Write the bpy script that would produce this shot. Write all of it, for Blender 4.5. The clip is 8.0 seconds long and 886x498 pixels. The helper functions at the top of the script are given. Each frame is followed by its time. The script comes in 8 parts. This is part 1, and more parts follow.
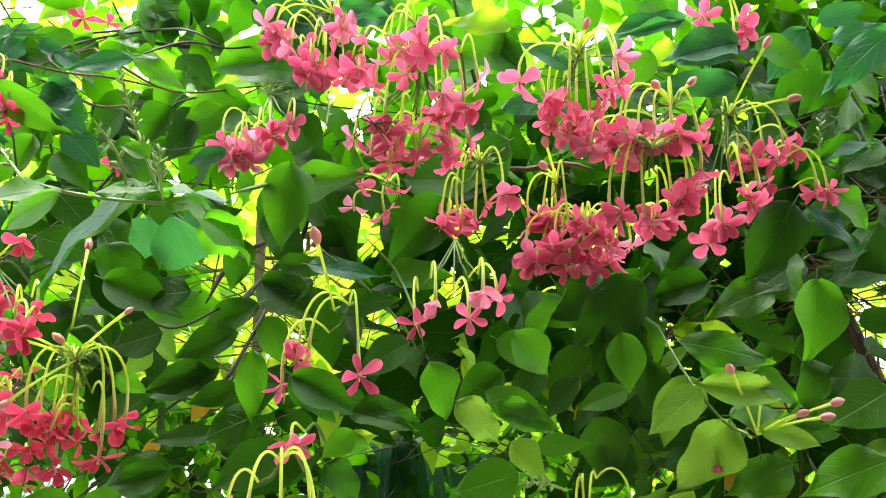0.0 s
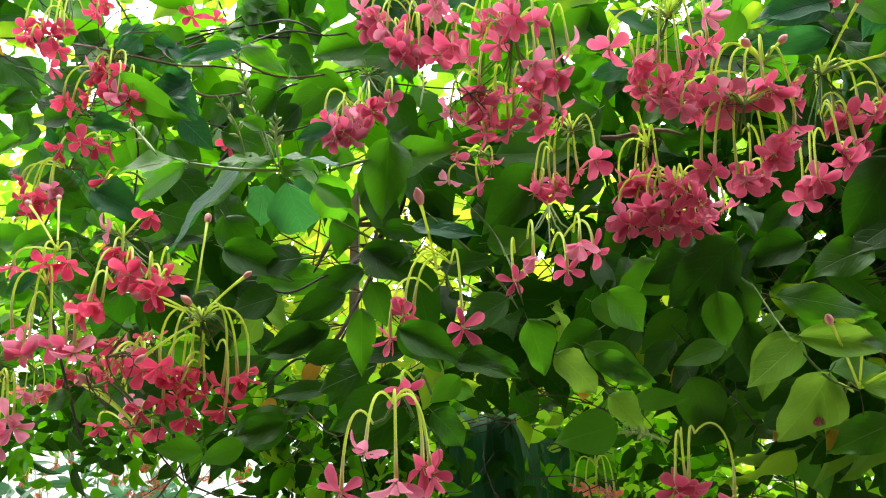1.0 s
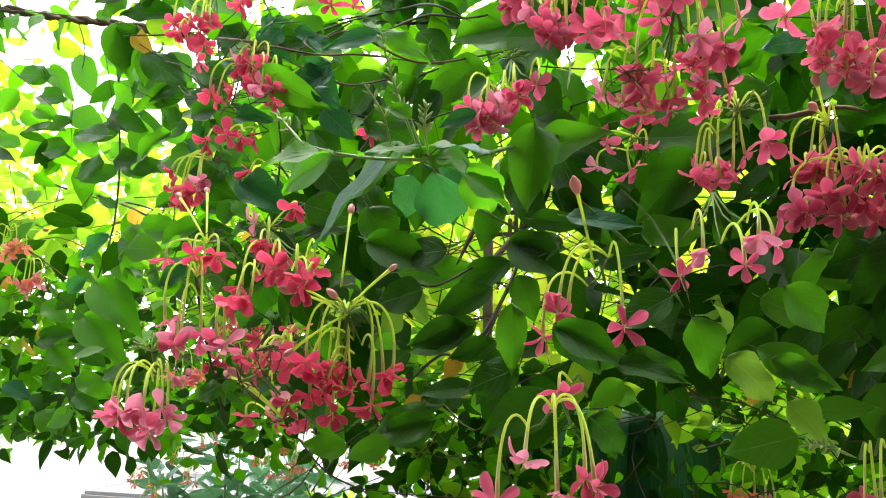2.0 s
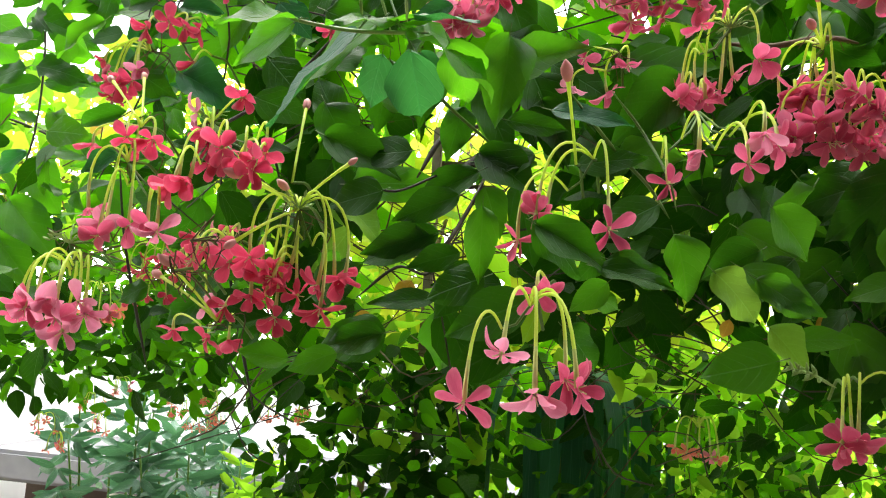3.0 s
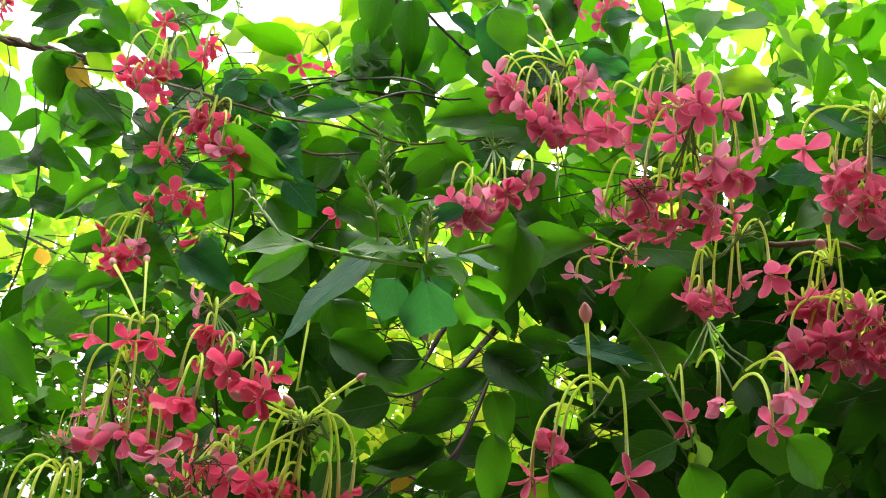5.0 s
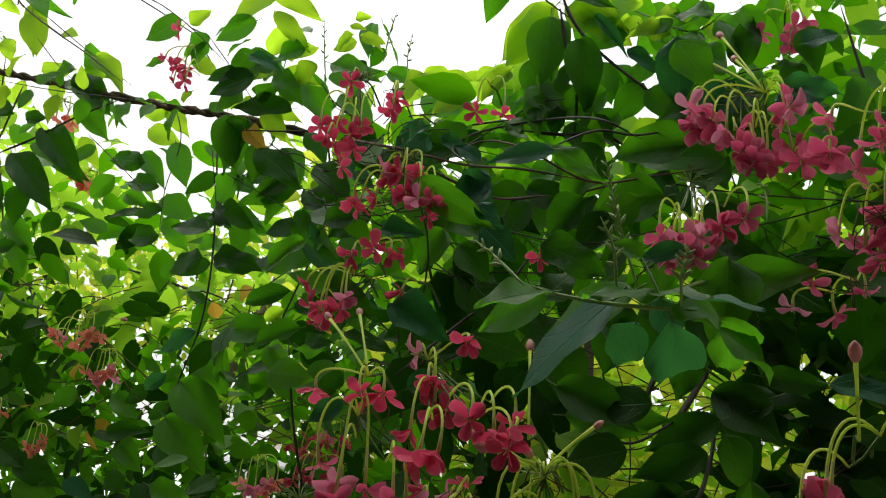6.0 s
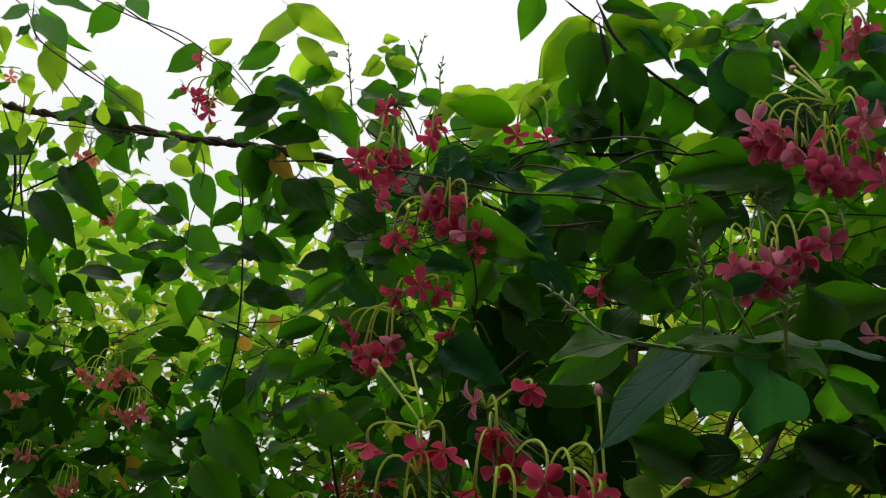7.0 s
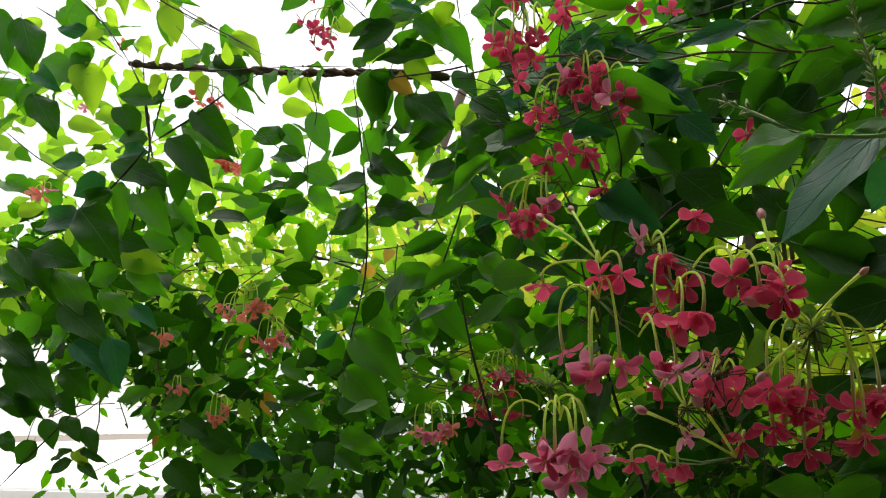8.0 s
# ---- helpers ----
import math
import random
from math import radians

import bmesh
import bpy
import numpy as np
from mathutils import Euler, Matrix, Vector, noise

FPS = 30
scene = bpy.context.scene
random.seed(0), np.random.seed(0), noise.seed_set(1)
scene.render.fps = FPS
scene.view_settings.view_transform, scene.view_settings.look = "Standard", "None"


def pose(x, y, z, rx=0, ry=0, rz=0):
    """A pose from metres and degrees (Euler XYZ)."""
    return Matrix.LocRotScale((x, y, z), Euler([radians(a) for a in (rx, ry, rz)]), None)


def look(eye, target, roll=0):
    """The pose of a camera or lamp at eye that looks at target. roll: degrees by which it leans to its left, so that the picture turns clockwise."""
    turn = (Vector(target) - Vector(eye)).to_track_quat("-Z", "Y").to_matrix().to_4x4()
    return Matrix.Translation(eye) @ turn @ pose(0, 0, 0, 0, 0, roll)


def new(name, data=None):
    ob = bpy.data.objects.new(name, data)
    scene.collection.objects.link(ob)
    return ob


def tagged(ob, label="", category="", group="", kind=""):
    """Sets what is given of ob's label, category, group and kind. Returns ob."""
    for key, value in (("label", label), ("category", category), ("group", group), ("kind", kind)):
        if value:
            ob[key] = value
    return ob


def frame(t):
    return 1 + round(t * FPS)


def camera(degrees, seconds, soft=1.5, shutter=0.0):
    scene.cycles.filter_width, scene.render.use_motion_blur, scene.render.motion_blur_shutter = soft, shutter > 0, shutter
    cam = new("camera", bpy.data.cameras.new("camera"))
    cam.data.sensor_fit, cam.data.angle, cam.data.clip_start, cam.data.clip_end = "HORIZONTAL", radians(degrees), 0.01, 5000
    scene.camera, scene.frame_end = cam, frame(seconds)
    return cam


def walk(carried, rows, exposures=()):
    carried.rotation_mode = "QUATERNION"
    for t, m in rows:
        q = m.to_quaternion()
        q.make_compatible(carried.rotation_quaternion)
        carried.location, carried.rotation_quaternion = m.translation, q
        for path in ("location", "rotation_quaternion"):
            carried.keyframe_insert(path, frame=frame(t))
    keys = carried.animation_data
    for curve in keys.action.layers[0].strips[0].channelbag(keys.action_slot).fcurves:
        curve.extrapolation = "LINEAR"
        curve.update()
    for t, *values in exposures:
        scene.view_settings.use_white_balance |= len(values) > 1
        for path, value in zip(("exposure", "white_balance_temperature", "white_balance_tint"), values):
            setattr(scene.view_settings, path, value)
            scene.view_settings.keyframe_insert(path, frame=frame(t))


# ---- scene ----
cam = camera(57.3, 8.0, soft=1.1)
METRES, EYE, TILT, LEAN, TURN = 0.7, 1.6, 9.0, 0.0, 0.0
ROWS = [
    (0.0, 0.0, 0.0, 0.0, 0.0, 0.0, -0.0),
    (0.5, -0.0107, -0.0296, 0.0014, 2.99, 1.02, 0.7),
    (1.0, -0.0154, -0.0466, -0.0477, 5.92, 0.1, 1.3),
    (1.5, -0.034, -0.0468, -0.0334, 13.33, -0.5, 1.47),
    (1.7, -0.0395, -0.0304, -0.022, 14.81, -0.38, 1.58),
    (2.8, -0.1123, 0.0742, -0.1299, 11.43, -1.84, -1.48),
    (3.0, -0.1152, 0.0798, -0.1375, 9.72, -1.78, -2.6),
    (3.5, -0.1195, 0.0445, -0.0953, 8.36, -0.89, -3.69),
    (4.0, -0.1108, 0.0183, -0.0683, 7.46, -0.14, -3.71),
    (4.2, -0.1028, 0.0402, -0.0304, 8.14, 1.56, -3.67),
    (5.3, -0.202, 0.0884, 0.0211, 8.29, 3.9, -4.14),
    (5.5, -0.2299, 0.0787, 0.019, 10.64, 4.5, -4.0),
    (6.0, -0.284, 0.0675, 0.0255, 16.42, 5.5, -1.66),
    (6.5, -0.3104, 0.116, 0.0689, 17.38, 5.66, -0.1),
    (7.0, -0.346, 0.1196, 0.0653, 17.88, 6.35, 0.34),
    (7.5, -0.4147, 0.1282, -0.0131, 20.82, 5.65, 1.73),
    (8.0, -0.4363, 0.0152, -0.0762, 23.51, 4.11, 4.43),
]
EXPOSURES = [(0.0, 0.12), (0.5, -0.51), (1.5, -0.50), (3.0, -0.42), (4.0, -0.26), (5.5, -1.43), (6.0, -2.22), (6.5, -2.42), (7.0, -2.83), (7.5, -2.44), (8.0, -2.04)]
walk(cam, [(t, pose(0, 0, EYE, TILT, LEAN, TURN) @ pose(METRES * x, METRES * y, METRES * z, 90 + pitch, roll, yaw)) for t, x, y, z, yaw, pitch, roll in ROWS], EXPOSURES)

# ---- light: a bright overcast sky with a broad soft sun ----
SUN_UP, SUN_ROUND = radians(66), radians(-49)
world = bpy.data.worlds.new("overcast_sky")
scene.world = world
world.use_nodes = True
wn, wl = world.node_tree.nodes, world.node_tree.links
wn.clear()
sky = wn.new("ShaderNodeTexSky")
sky.sky_type, sky.sun_disc, sky.sun_elevation, sky.sun_rotation = "NISHITA", False, SUN_UP, SUN_ROUND
sky_bg = wn.new("ShaderNodeBackground")
sky_bg.inputs["Strength"].default_value = 0.12
wl.new(sky.outputs[0], sky_bg.inputs["Color"])
cloud_bg = wn.new("ShaderNodeBackground")
cloud_bg.inputs["Color"].default_value = (1.0, 0.99, 0.96, 1)
sky_way = wn.new("ShaderNodeTexCoord")
sky_sep = wn.new("ShaderNodeSeparateXYZ")
wl.new(sky_way.outputs["Generated"], sky_sep.inputs[0])
zenith = wn.new("ShaderNodeMapRange")
zenith.inputs["From Min"].default_value, zenith.inputs["From Max"].default_value = 0.0, 1.0
zenith.inputs["To Min"].default_value, zenith.inputs["To Max"].default_value = 4.8, 9.2
wl.new(sky_sep.outputs["Z"], zenith.inputs["Value"])
wl.new(zenith.outputs[0], cloud_bg.inputs["Strength"])
both = wn.new("ShaderNodeAddShader")
wl.new(sky_bg.outputs[0], both.inputs[0])
wl.new(cloud_bg.outputs[0], both.inputs[1])
w_out = wn.new("ShaderNodeOutputWorld")
wl.new(both.outputs[0], w_out.inputs["Surface"])

sun_data = bpy.data.lights.new("sun", "SUN")
sun_data.energy, sun_data.angle, sun_data.color = 5.0, radians(25), (1.0, 0.96, 0.88)
sun = new("sun", sun_data)
sun.matrix_world = look((-0.4, 0.35, 1.2), (0, 0, 0))


# ---- materials ----
def nodes_of(name):
    mat = bpy.data.materials.new(name)
    mat.use_nodes = True
    nt = mat.node_tree
    nt.nodes.clear()
    out = nt.nodes.new("ShaderNodeOutputMaterial")
    return mat, nt.nodes, nt.links, out


def math_node(n, l, op, a, b=0.0, clamp=False):
    m = n.new("ShaderNodeMath")
    m.operation, m.use_clamp = op, clamp
    for i, s in enumerate((a, b)):
        if isinstance(s, (int, float)):
            m.inputs[i].default_value = s
        else:
            l.new(s, m.inputs[i])
    return m.outputs[0]


def mix_col(n, l, fac, a, b, how="MIX"):
    m = n.new("ShaderNodeMix")
    m.data_type, m.blend_type = "RGBA", how
    for sock, s in ((m.inputs[0], fac), (m.inputs[6], a), (m.inputs[7], b)):
        if isinstance(s, (int, float)):
            sock.default_value = s
        elif isinstance(s, tuple):
            sock.default_value = (*s, 1)
        else:
            l.new(s, sock)
    return m.outputs[2]


def leaf_material(name, dark, light, glow, rough=0.42, gone=None, thin=0.42, per_object=True, gloss=0.20):
    """A thin leaf: veins along its UV, blotches, and light that comes through it."""
    mat, n, l, out = nodes_of(name)
    uv = n.new("ShaderNodeUVMap")
    sep = n.new("ShaderNodeSeparateXYZ")
    l.new(uv.outputs[0], sep.inputs[0])
    across = math_node(n, l, "ABSOLUTE", math_node(n, l, "SUBTRACT", sep.outputs[0], 0.5))
    rib = math_node(n, l, "SUBTRACT", 1.0, math_node(n, l, "MULTIPLY", across, 40.0), True)
    slant = math_node(n, l, "SUBTRACT", sep.outputs[1], math_node(n, l, "MULTIPLY", math_node(n, l, "POWER", across, 1.35), 1.15))
    wave = math_node(n, l, "SINE", math_node(n, l, "MULTIPLY", slant, 36.0))
    side = math_node(n, l, "MULTIPLY", math_node(n, l, "SUBTRACT", wave, 0.88, True), 5.0, True)
    vein = math_node(n, l, "MAXIMUM", rib, math_node(n, l, "MULTIPLY", side, 0.65))
    if per_object:
        rnd = n.new("ShaderNodeObjectInfo").outputs["Random"]
    else:
        rnd = n.new("ShaderNodeNewGeometry").outputs["Random Per Island"]
    place = n.new("ShaderNodeTexCoord")
    blot = n.new("ShaderNodeTexNoise")
    blot.inputs["Scale"].default_value, blot.inputs["Detail"].default_value = 38.0, 4.0
    l.new(place.outputs["Object"], blot.inputs["Vector"])
    fine = n.new("ShaderNodeTexNoise")
    fine.inputs["Scale"].default_value, fine.inputs["Detail"].default_value = 14.0, 6.0
    l.new(uv.outputs[0], fine.inputs["Vector"])
    tone = math_node(n, l, "ADD", math_node(n, l, "MULTIPLY", rnd, 0.75), math_node(n, l, "MULTIPLY", blot.outputs[0], 0.35), True)
    col = mix_col(n, l, tone, dark, light)
    col = mix_col(n, l, math_node(n, l, "MULTIPLY", fine.outputs[0], 0.5), col, tuple(0.6 * c for c in dark))
    if gone:
        spot = math_node(n, l, "MULTIPLY", math_node(n, l, "SUBTRACT", blot.outputs[0], 0.62, True), 7.0, True)
        col = mix_col(n, l, spot, col, gone)
    pale = mix_col(n, l, math_node(n, l, "MULTIPLY", vein, 0.40), col, tuple(min(1, 1.9 * c + 0.015) for c in light))
    bump = n.new("ShaderNodeBump")
    bump.inputs["Strength"].default_value, bump.inputs["Distance"].default_value = 0.5, 0.0022
    h = math_node(n, l, "SUBTRACT", math_node(n, l, "MULTIPLY", fine.outputs[0], 0.5), vein)
    l.new(h, bump.inputs["Height"])
    p = n.new("ShaderNodeBsdfPrincipled")
    p.inputs["Roughness"].default_value, p.inputs["Specular IOR Level"].default_value = rough, gloss
    p.inputs["Specular Tint"].default_value = (0.86, 1.0, 0.94, 1)
    l.new(pale, p.inputs["Base Color"])
    l.new(bump.outputs[0], p.inputs["Normal"])
    tr = n.new("ShaderNodeBsdfTranslucent")
    through_col = mix_col(n, l, tone, tuple(0.72 * c for c in glow), glow)
    through_col = mix_col(n, l, math_node(n, l, "MULTIPLY", vein, 0.42), through_col, tuple(0.6 * c for c in glow))
    l.new(through_col, tr.inputs["Color"])
    mix = n.new("ShaderNodeMixShader")
    mix.inputs[0].default_value = thin
    l.new(p.outputs[0], mix.inputs[1])
    l.new(tr.outputs[0], mix.inputs[2])
    l.new(mix.outputs[0], out.inputs["Surface"])
    return mat


def plain_material(name, a, b, rough=0.6, scale=30.0, bump=0.3, depth=0.002, metal=0.0, thin=0.0, coarse=None, stretch=None):
    """Two colours mixed by fine grain and broad blotches, with relief; thin lets some light through."""
    mat, n, l, out = nodes_of(name)
    tc = n.new("ShaderNodeTexCoord")
    vec = tc.outputs["Object"]
    if stretch:
        mp = n.new("ShaderNodeMapping")
        mp.inputs["Scale"].default_value = stretch
        l.new(vec, mp.inputs["Vector"])
        vec = mp.outputs[0]
    f = n.new("ShaderNodeTexNoise")
    f.inputs["Scale"].default_value, f.inputs["Detail"].default_value = scale, 8.0
    g = n.new("ShaderNodeTexNoise")
    g.inputs["Scale"].default_value, g.inputs["Detail"].default_value = coarse or scale / 9, 3.0
    l.new(vec, f.inputs["Vector"])
    l.new(vec, g.inputs["Vector"])
    rnd = n.new("ShaderNodeObjectInfo").outputs["Random"]
    t = math_node(n, l, "ADD", math_node(n, l, "MULTIPLY", f.outputs[0], 0.6), math_node(n, l, "MULTIPLY", g.outputs[0], 0.7))
    t = math_node(n, l, "ADD", math_node(n, l, "SUBTRACT", t, 0.4), math_node(n, l, "MULTIPLY", rnd, 0.3), True)
    col = mix_col(n, l, t, a, b)
    bp = n.new("ShaderNodeBump")
    bp.inputs["Strength"].default_value, bp.inputs["Distance"].default_value = bump, depth
    l.new(f.outputs[0], bp.inputs["Height"])
    p = n.new("ShaderNodeBsdfPrincipled")
    p.inputs["Roughness"].default_value, p.inputs["Metallic"].default_value = rough, metal
    l.new(col, p.inputs["Base Color"])
    l.new(bp.outputs[0], p.inputs["Normal"])
    last = p.outputs[0]
    if thin:
        tr = n.new("ShaderNodeBsdfTranslucent")
        l.new(col, tr.inputs["Color"])
        mix = n.new("ShaderNodeMixShader")
        mix.inputs[0].default_value = thin
        l.new(last, mix.inputs[1])
        l.new(tr.outputs[0], mix.inputs[2])
        last = mix.outputs[0]
    l.new(last, out.inputs["Surface"])
    return mat


def petal_material(name, deep, pale, thin=0.42):
    """Petal: paler veins and rim, deeper throat along its UV; some light comes through."""
    mat, n, l, out = nodes_of(name)
    uv = n.new("ShaderNodeUVMap")
    sep = n.new("ShaderNodeSeparateXYZ")
    l.new(uv.outputs[0], sep.inputs[0])
    mp = n.new("ShaderNodeMapping")
    mp.inputs["Scale"].default_value = (9.0, 1.5, 1.0)
    l.new(uv.outputs[0], mp.inputs["Vector"])
    streak = n.new("ShaderNodeTexNoise")
    streak.inputs["Scale"].default_value, streak.inputs["Detail"].default_value = 2.0, 5.0
    l.new(mp.outputs[0], streak.inputs["Vector"])
    rnd = n.new("ShaderNodeObjectInfo").outputs["Random"]
    t = math_node(n, l, "ADD", math_node(n, l, "MULTIPLY", streak.outputs[0], 0.45), math_node(n, l, "MULTIPLY", rnd, 0.45))
    t = math_node(n, l, "ADD", t, math_node(n, l, "MULTIPLY", math_node(n, l, "POWER", sep.outputs[1], 3.0), 0.18), True)
    col = mix_col(n, l, t, deep, pale)
    side = math_node(n, l, "MULTIPLY", math_node(n, l, "ABSOLUTE", math_node(n, l, "SUBTRACT", sep.outputs[0], 0.5)), 2.0)
    rim = math_node(n, l, "MAXIMUM", math_node(n, l, "POWER", side, 7.0), math_node(n, l, "POWER", sep.outputs[1], 14.0))
    col = mix_col(n, l, math_node(n, l, "MULTIPLY", rim, 0.32, True), col, tuple(min(0.95, 0.35 + 0.65 * c) for c in pale))
    p = n.new("ShaderNodeBsdfPrincipled")
    p.inputs["Roughness"].default_value, p.inputs["Specular IOR Level"].default_value = 0.5, 0.22
    bp = n.new("ShaderNodeBump")
    bp.inputs["Strength"].default_value, bp.inputs["Distance"].default_value = 0.5, 0.0006
    l.new(streak.outputs[0], bp.inputs["Height"])
    l.new(bp.outputs[0], p.inputs["Normal"])
    l.new(col, p.inputs["Base Color"])
    tr = n.new("ShaderNodeBsdfTranslucent")
    l.new(col, tr.inputs["Color"])
    mix = n.new("ShaderNodeMixShader")
    mix.inputs[0].default_value = thin
    l.new(p.outputs[0], mix.inputs[1])
    l.new(tr.outputs[0], mix.inputs[2])
    l.new(mix.outputs[0], out.inputs["Surface"])
    return mat


# tones picked leaf by leaf, shade or backlight included in the colour
LEAF = {
    "deep": leaf_material("dark_leaf", (0.012, 0.044, 0.006), (0.036, 0.115, 0.015), (0.055, 0.25, 0.004), gone=(0.09, 0.085, 0.02), rough=0.46, gloss=0.28),
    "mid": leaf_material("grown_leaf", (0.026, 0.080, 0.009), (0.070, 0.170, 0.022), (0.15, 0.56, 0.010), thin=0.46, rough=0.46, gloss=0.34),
    "fresh": leaf_material("bright_leaf", (0.05, 0.18, 0.010), (0.11, 0.30, 0.022), (0.52, 0.86, 0.03), thin=0.66),
    # waxy leaf whose bluish tint also stands in for the sky's sheen
    "grey": leaf_material("waxy_sheen_leaf", (0.012, 0.078, 0.036), (0.032, 0.140, 0.074), (0.06, 0.32, 0.05), rough=0.42, gloss=0.22, thin=0.32),
    "pale": leaf_material("pale_leaf", (0.11, 0.28, 0.028), (0.19, 0.42, 0.060), (0.40, 0.76, 0.06), thin=0.44),
    "gold": leaf_material("yellowed_leaf", (0.45, 0.25, 0.02), (0.62, 0.36, 0.05), (0.75, 0.45, 0.05), gone=(0.18, 0.09, 0.03)),
}
MASS = {
    # darker copy; shade inside and under the vine is put into its colour
    "deep": leaf_material("shade_toned_foliage", (0.005, 0.024, 0.002), (0.018, 0.072, 0.003), (0.030, 0.14, 0.002), per_object=False, gloss=0.08),
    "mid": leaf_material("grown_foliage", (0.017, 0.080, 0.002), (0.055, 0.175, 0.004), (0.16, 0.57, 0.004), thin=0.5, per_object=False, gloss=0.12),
    # brighter copy; backlight on the top and far growth is put in here
    "fresh": leaf_material("bright_foliage", (0.08, 0.24, 0.004), (0.19, 0.39, 0.02), (0.50, 0.88, 0.045), thin=0.62, per_object=False, gloss=0.12),
    # yellower copy of the foliage with sunlight put into its colour
    "sun_tone": leaf_material("sun_toned_foliage", (0.17, 0.30, 0.006), (0.38, 0.47, 0.03), (0.88, 0.93, 0.09), thin=0.66, per_object=False, gloss=0.12),
    "gold": leaf_material("yellowed_foliage", (0.45, 0.25, 0.02), (0.62, 0.36, 0.05), (0.75, 0.45, 0.05), per_object=False, gloss=0.12),
    "garden": leaf_material("garden_foliage", (0.018, 0.072, 0.040), (0.060, 0.165, 0.10), (0.12, 0.32, 0.13), rough=0.34, thin=0.25, per_object=False, gloss=0.42),
}
PETAL = petal_material("red_petal", (0.45, 0.012, 0.075), (0.86, 0.185, 0.33))
PETAL_DEEP = petal_material("crimson_petal", (0.46, 0.007, 0.050), (0.82, 0.10, 0.205), 0.47)
# warmer copy for far heads: faded colour with sunlight added to it
PETAL_WARM = petal_material("orange_red_petal", (0.74, 0.06, 0.06), (0.93, 0.38, 0.28), 0.45)
PETAL_PALE = petal_material("pink_petal", (0.60, 0.07, 0.19), (0.86, 0.38, 0.52))
TUBE = plain_material("green_tube", (0.66, 0.82, 0.10), (0.82, 0.93, 0.26), 0.45, 400, 0.2, 0.0004, thin=0.5)
CUP = plain_material("green_calyx", (0.52, 0.64, 0.14), (0.70, 0.78, 0.30), 0.5, 500, 0.2, 0.0004)
BUD = plain_material("pink_bud", (0.66, 0.24, 0.25), (0.80, 0.46, 0.40), 0.45, 220, 0.3, 0.0005, thin=0.2)
STAMEN = plain_material("pale_stamen", (0.62, 0.55, 0.22), (0.75, 0.70, 0.45), 0.5, 600, 0.1, 0.0002)
STEM_GREEN = plain_material("green_stem", (0.05, 0.13, 0.010), (0.13, 0.24, 0.03), 0.5, 160, 0.4, 0.0006)
BRACT = plain_material("green_bract", (0.20, 0.34, 0.07), (0.36, 0.52, 0.16), 0.5, 400, 0.2, 0.0004, thin=0.2)
STEM_DARK = plain_material("dark_stem", (0.020, 0.016, 0.012), (0.06, 0.045, 0.03), 0.7, 180, 0.5, 0.0008)
BARK = plain_material("vine_bark", (0.055, 0.036, 0.018), (0.20, 0.135, 0.075), 0.85, 140, 0.9, 0.003, stretch=(1, 1, 1))
DRY = plain_material("dry_stalk", (0.045, 0.028, 0.014), (0.17, 0.105, 0.045), 0.85, 200, 0.6, 0.001)


# ---- tools ----
def mesh_of(name, verts, faces, mats, uvs=None, which=None, smooth=True):
    me = bpy.data.meshes.new(name)
    me.from_pydata(verts, [], faces)
    for m in mats:
        me.materials.append(m)
    if uvs is not None:
        layer = me.uv_layers.new(name="UVMap")
        idx = np.empty(len(me.loops), dtype=np.int32)
        me.loops.foreach_get("vertex_index", idx)
        layer.data.foreach_set("uv", np.asarray(uvs, dtype=np.float32)[idx].ravel())
    if which is not None:
        me.polygons.foreach_set("material_index", which)
    if smooth:
        me.polygons.foreach_set("use_smooth", [True] * len(me.polygons))
    me.update()
    return me


def piece(name, me, parent, m=None, label=""):
    """One mesh object under a thing or part."""
    ob = new(name, me)
    ob.parent = parent
    if m is not None:
        ob.matrix_basis = m
    return tagged(ob, label)


def thing(name, label, category, group="", kind="", at=(0, 0, 0)):
    ob = new(name)
    ob.empty_display_size = 0.02
    ob.location = at
    return tagged(ob, label, category, group, kind)


def glide(pts, per=6):
    """Catmull-Rom points through the given ones."""
    p = [Vector(q) for q in pts]
    p = [2 * p[0] - p[1]] + p + [2 * p[-1] - p[-2]]
    res = []
    for i in range(1, len(p) - 2):
        for k in range(per):
            t = k / per
            a, b, c, d = p[i - 1], p[i], p[i + 1], p[i + 2]
            res.append(0.5 * (2 * b + (c - a) * t + (2 * a - 5 * b + 4 * c - d) * t * t + (3 * b - a - 3 * c + d) * t ** 3))
    res.append(p[-2])
    return res


def tube_geo(pts, radii, sides=6, uneven=0.0, rng=None):
    """Rings along a line: verts and faces of a closed tube."""
    pts = [Vector(p) for p in pts]
    n = len(pts)
    verts, faces = [], []
    side = None
    for i, p in enumerate(pts):
        d = (pts[min(i + 1, n - 1)] - pts[max(i - 1, 0)])
        d = d.normalized() if d.length > 1e-9 else Vector((0, 0, 1))
        if side is None:
            side = d.orthogonal().normalized()
        side = (side - d * side.dot(d))
        side = side.normalized() if side.length > 1e-6 else d.orthogonal().normalized()
        up = d.cross(side)
        r = radii[i] if isinstance(radii, (list, tuple)) else radii
        for k in range(sides):
            a = math.tau * k / sides
            q = r * (1 + (uneven * (rng.random() - 0.5) if rng else 0))
            verts.append(p + q * (math.cos(a) * side + math.sin(a) * up))
    for i in range(n - 1):
        for k in range(sides):
            a, b = i * sides + k, i * sides + (k + 1) % sides
            faces.append((a, b, b + sides, a + sides))
    faces.append(tuple(reversed(range(sides))))
    faces.append(tuple(range((n - 1) * sides, n * sides)))
    return verts, faces


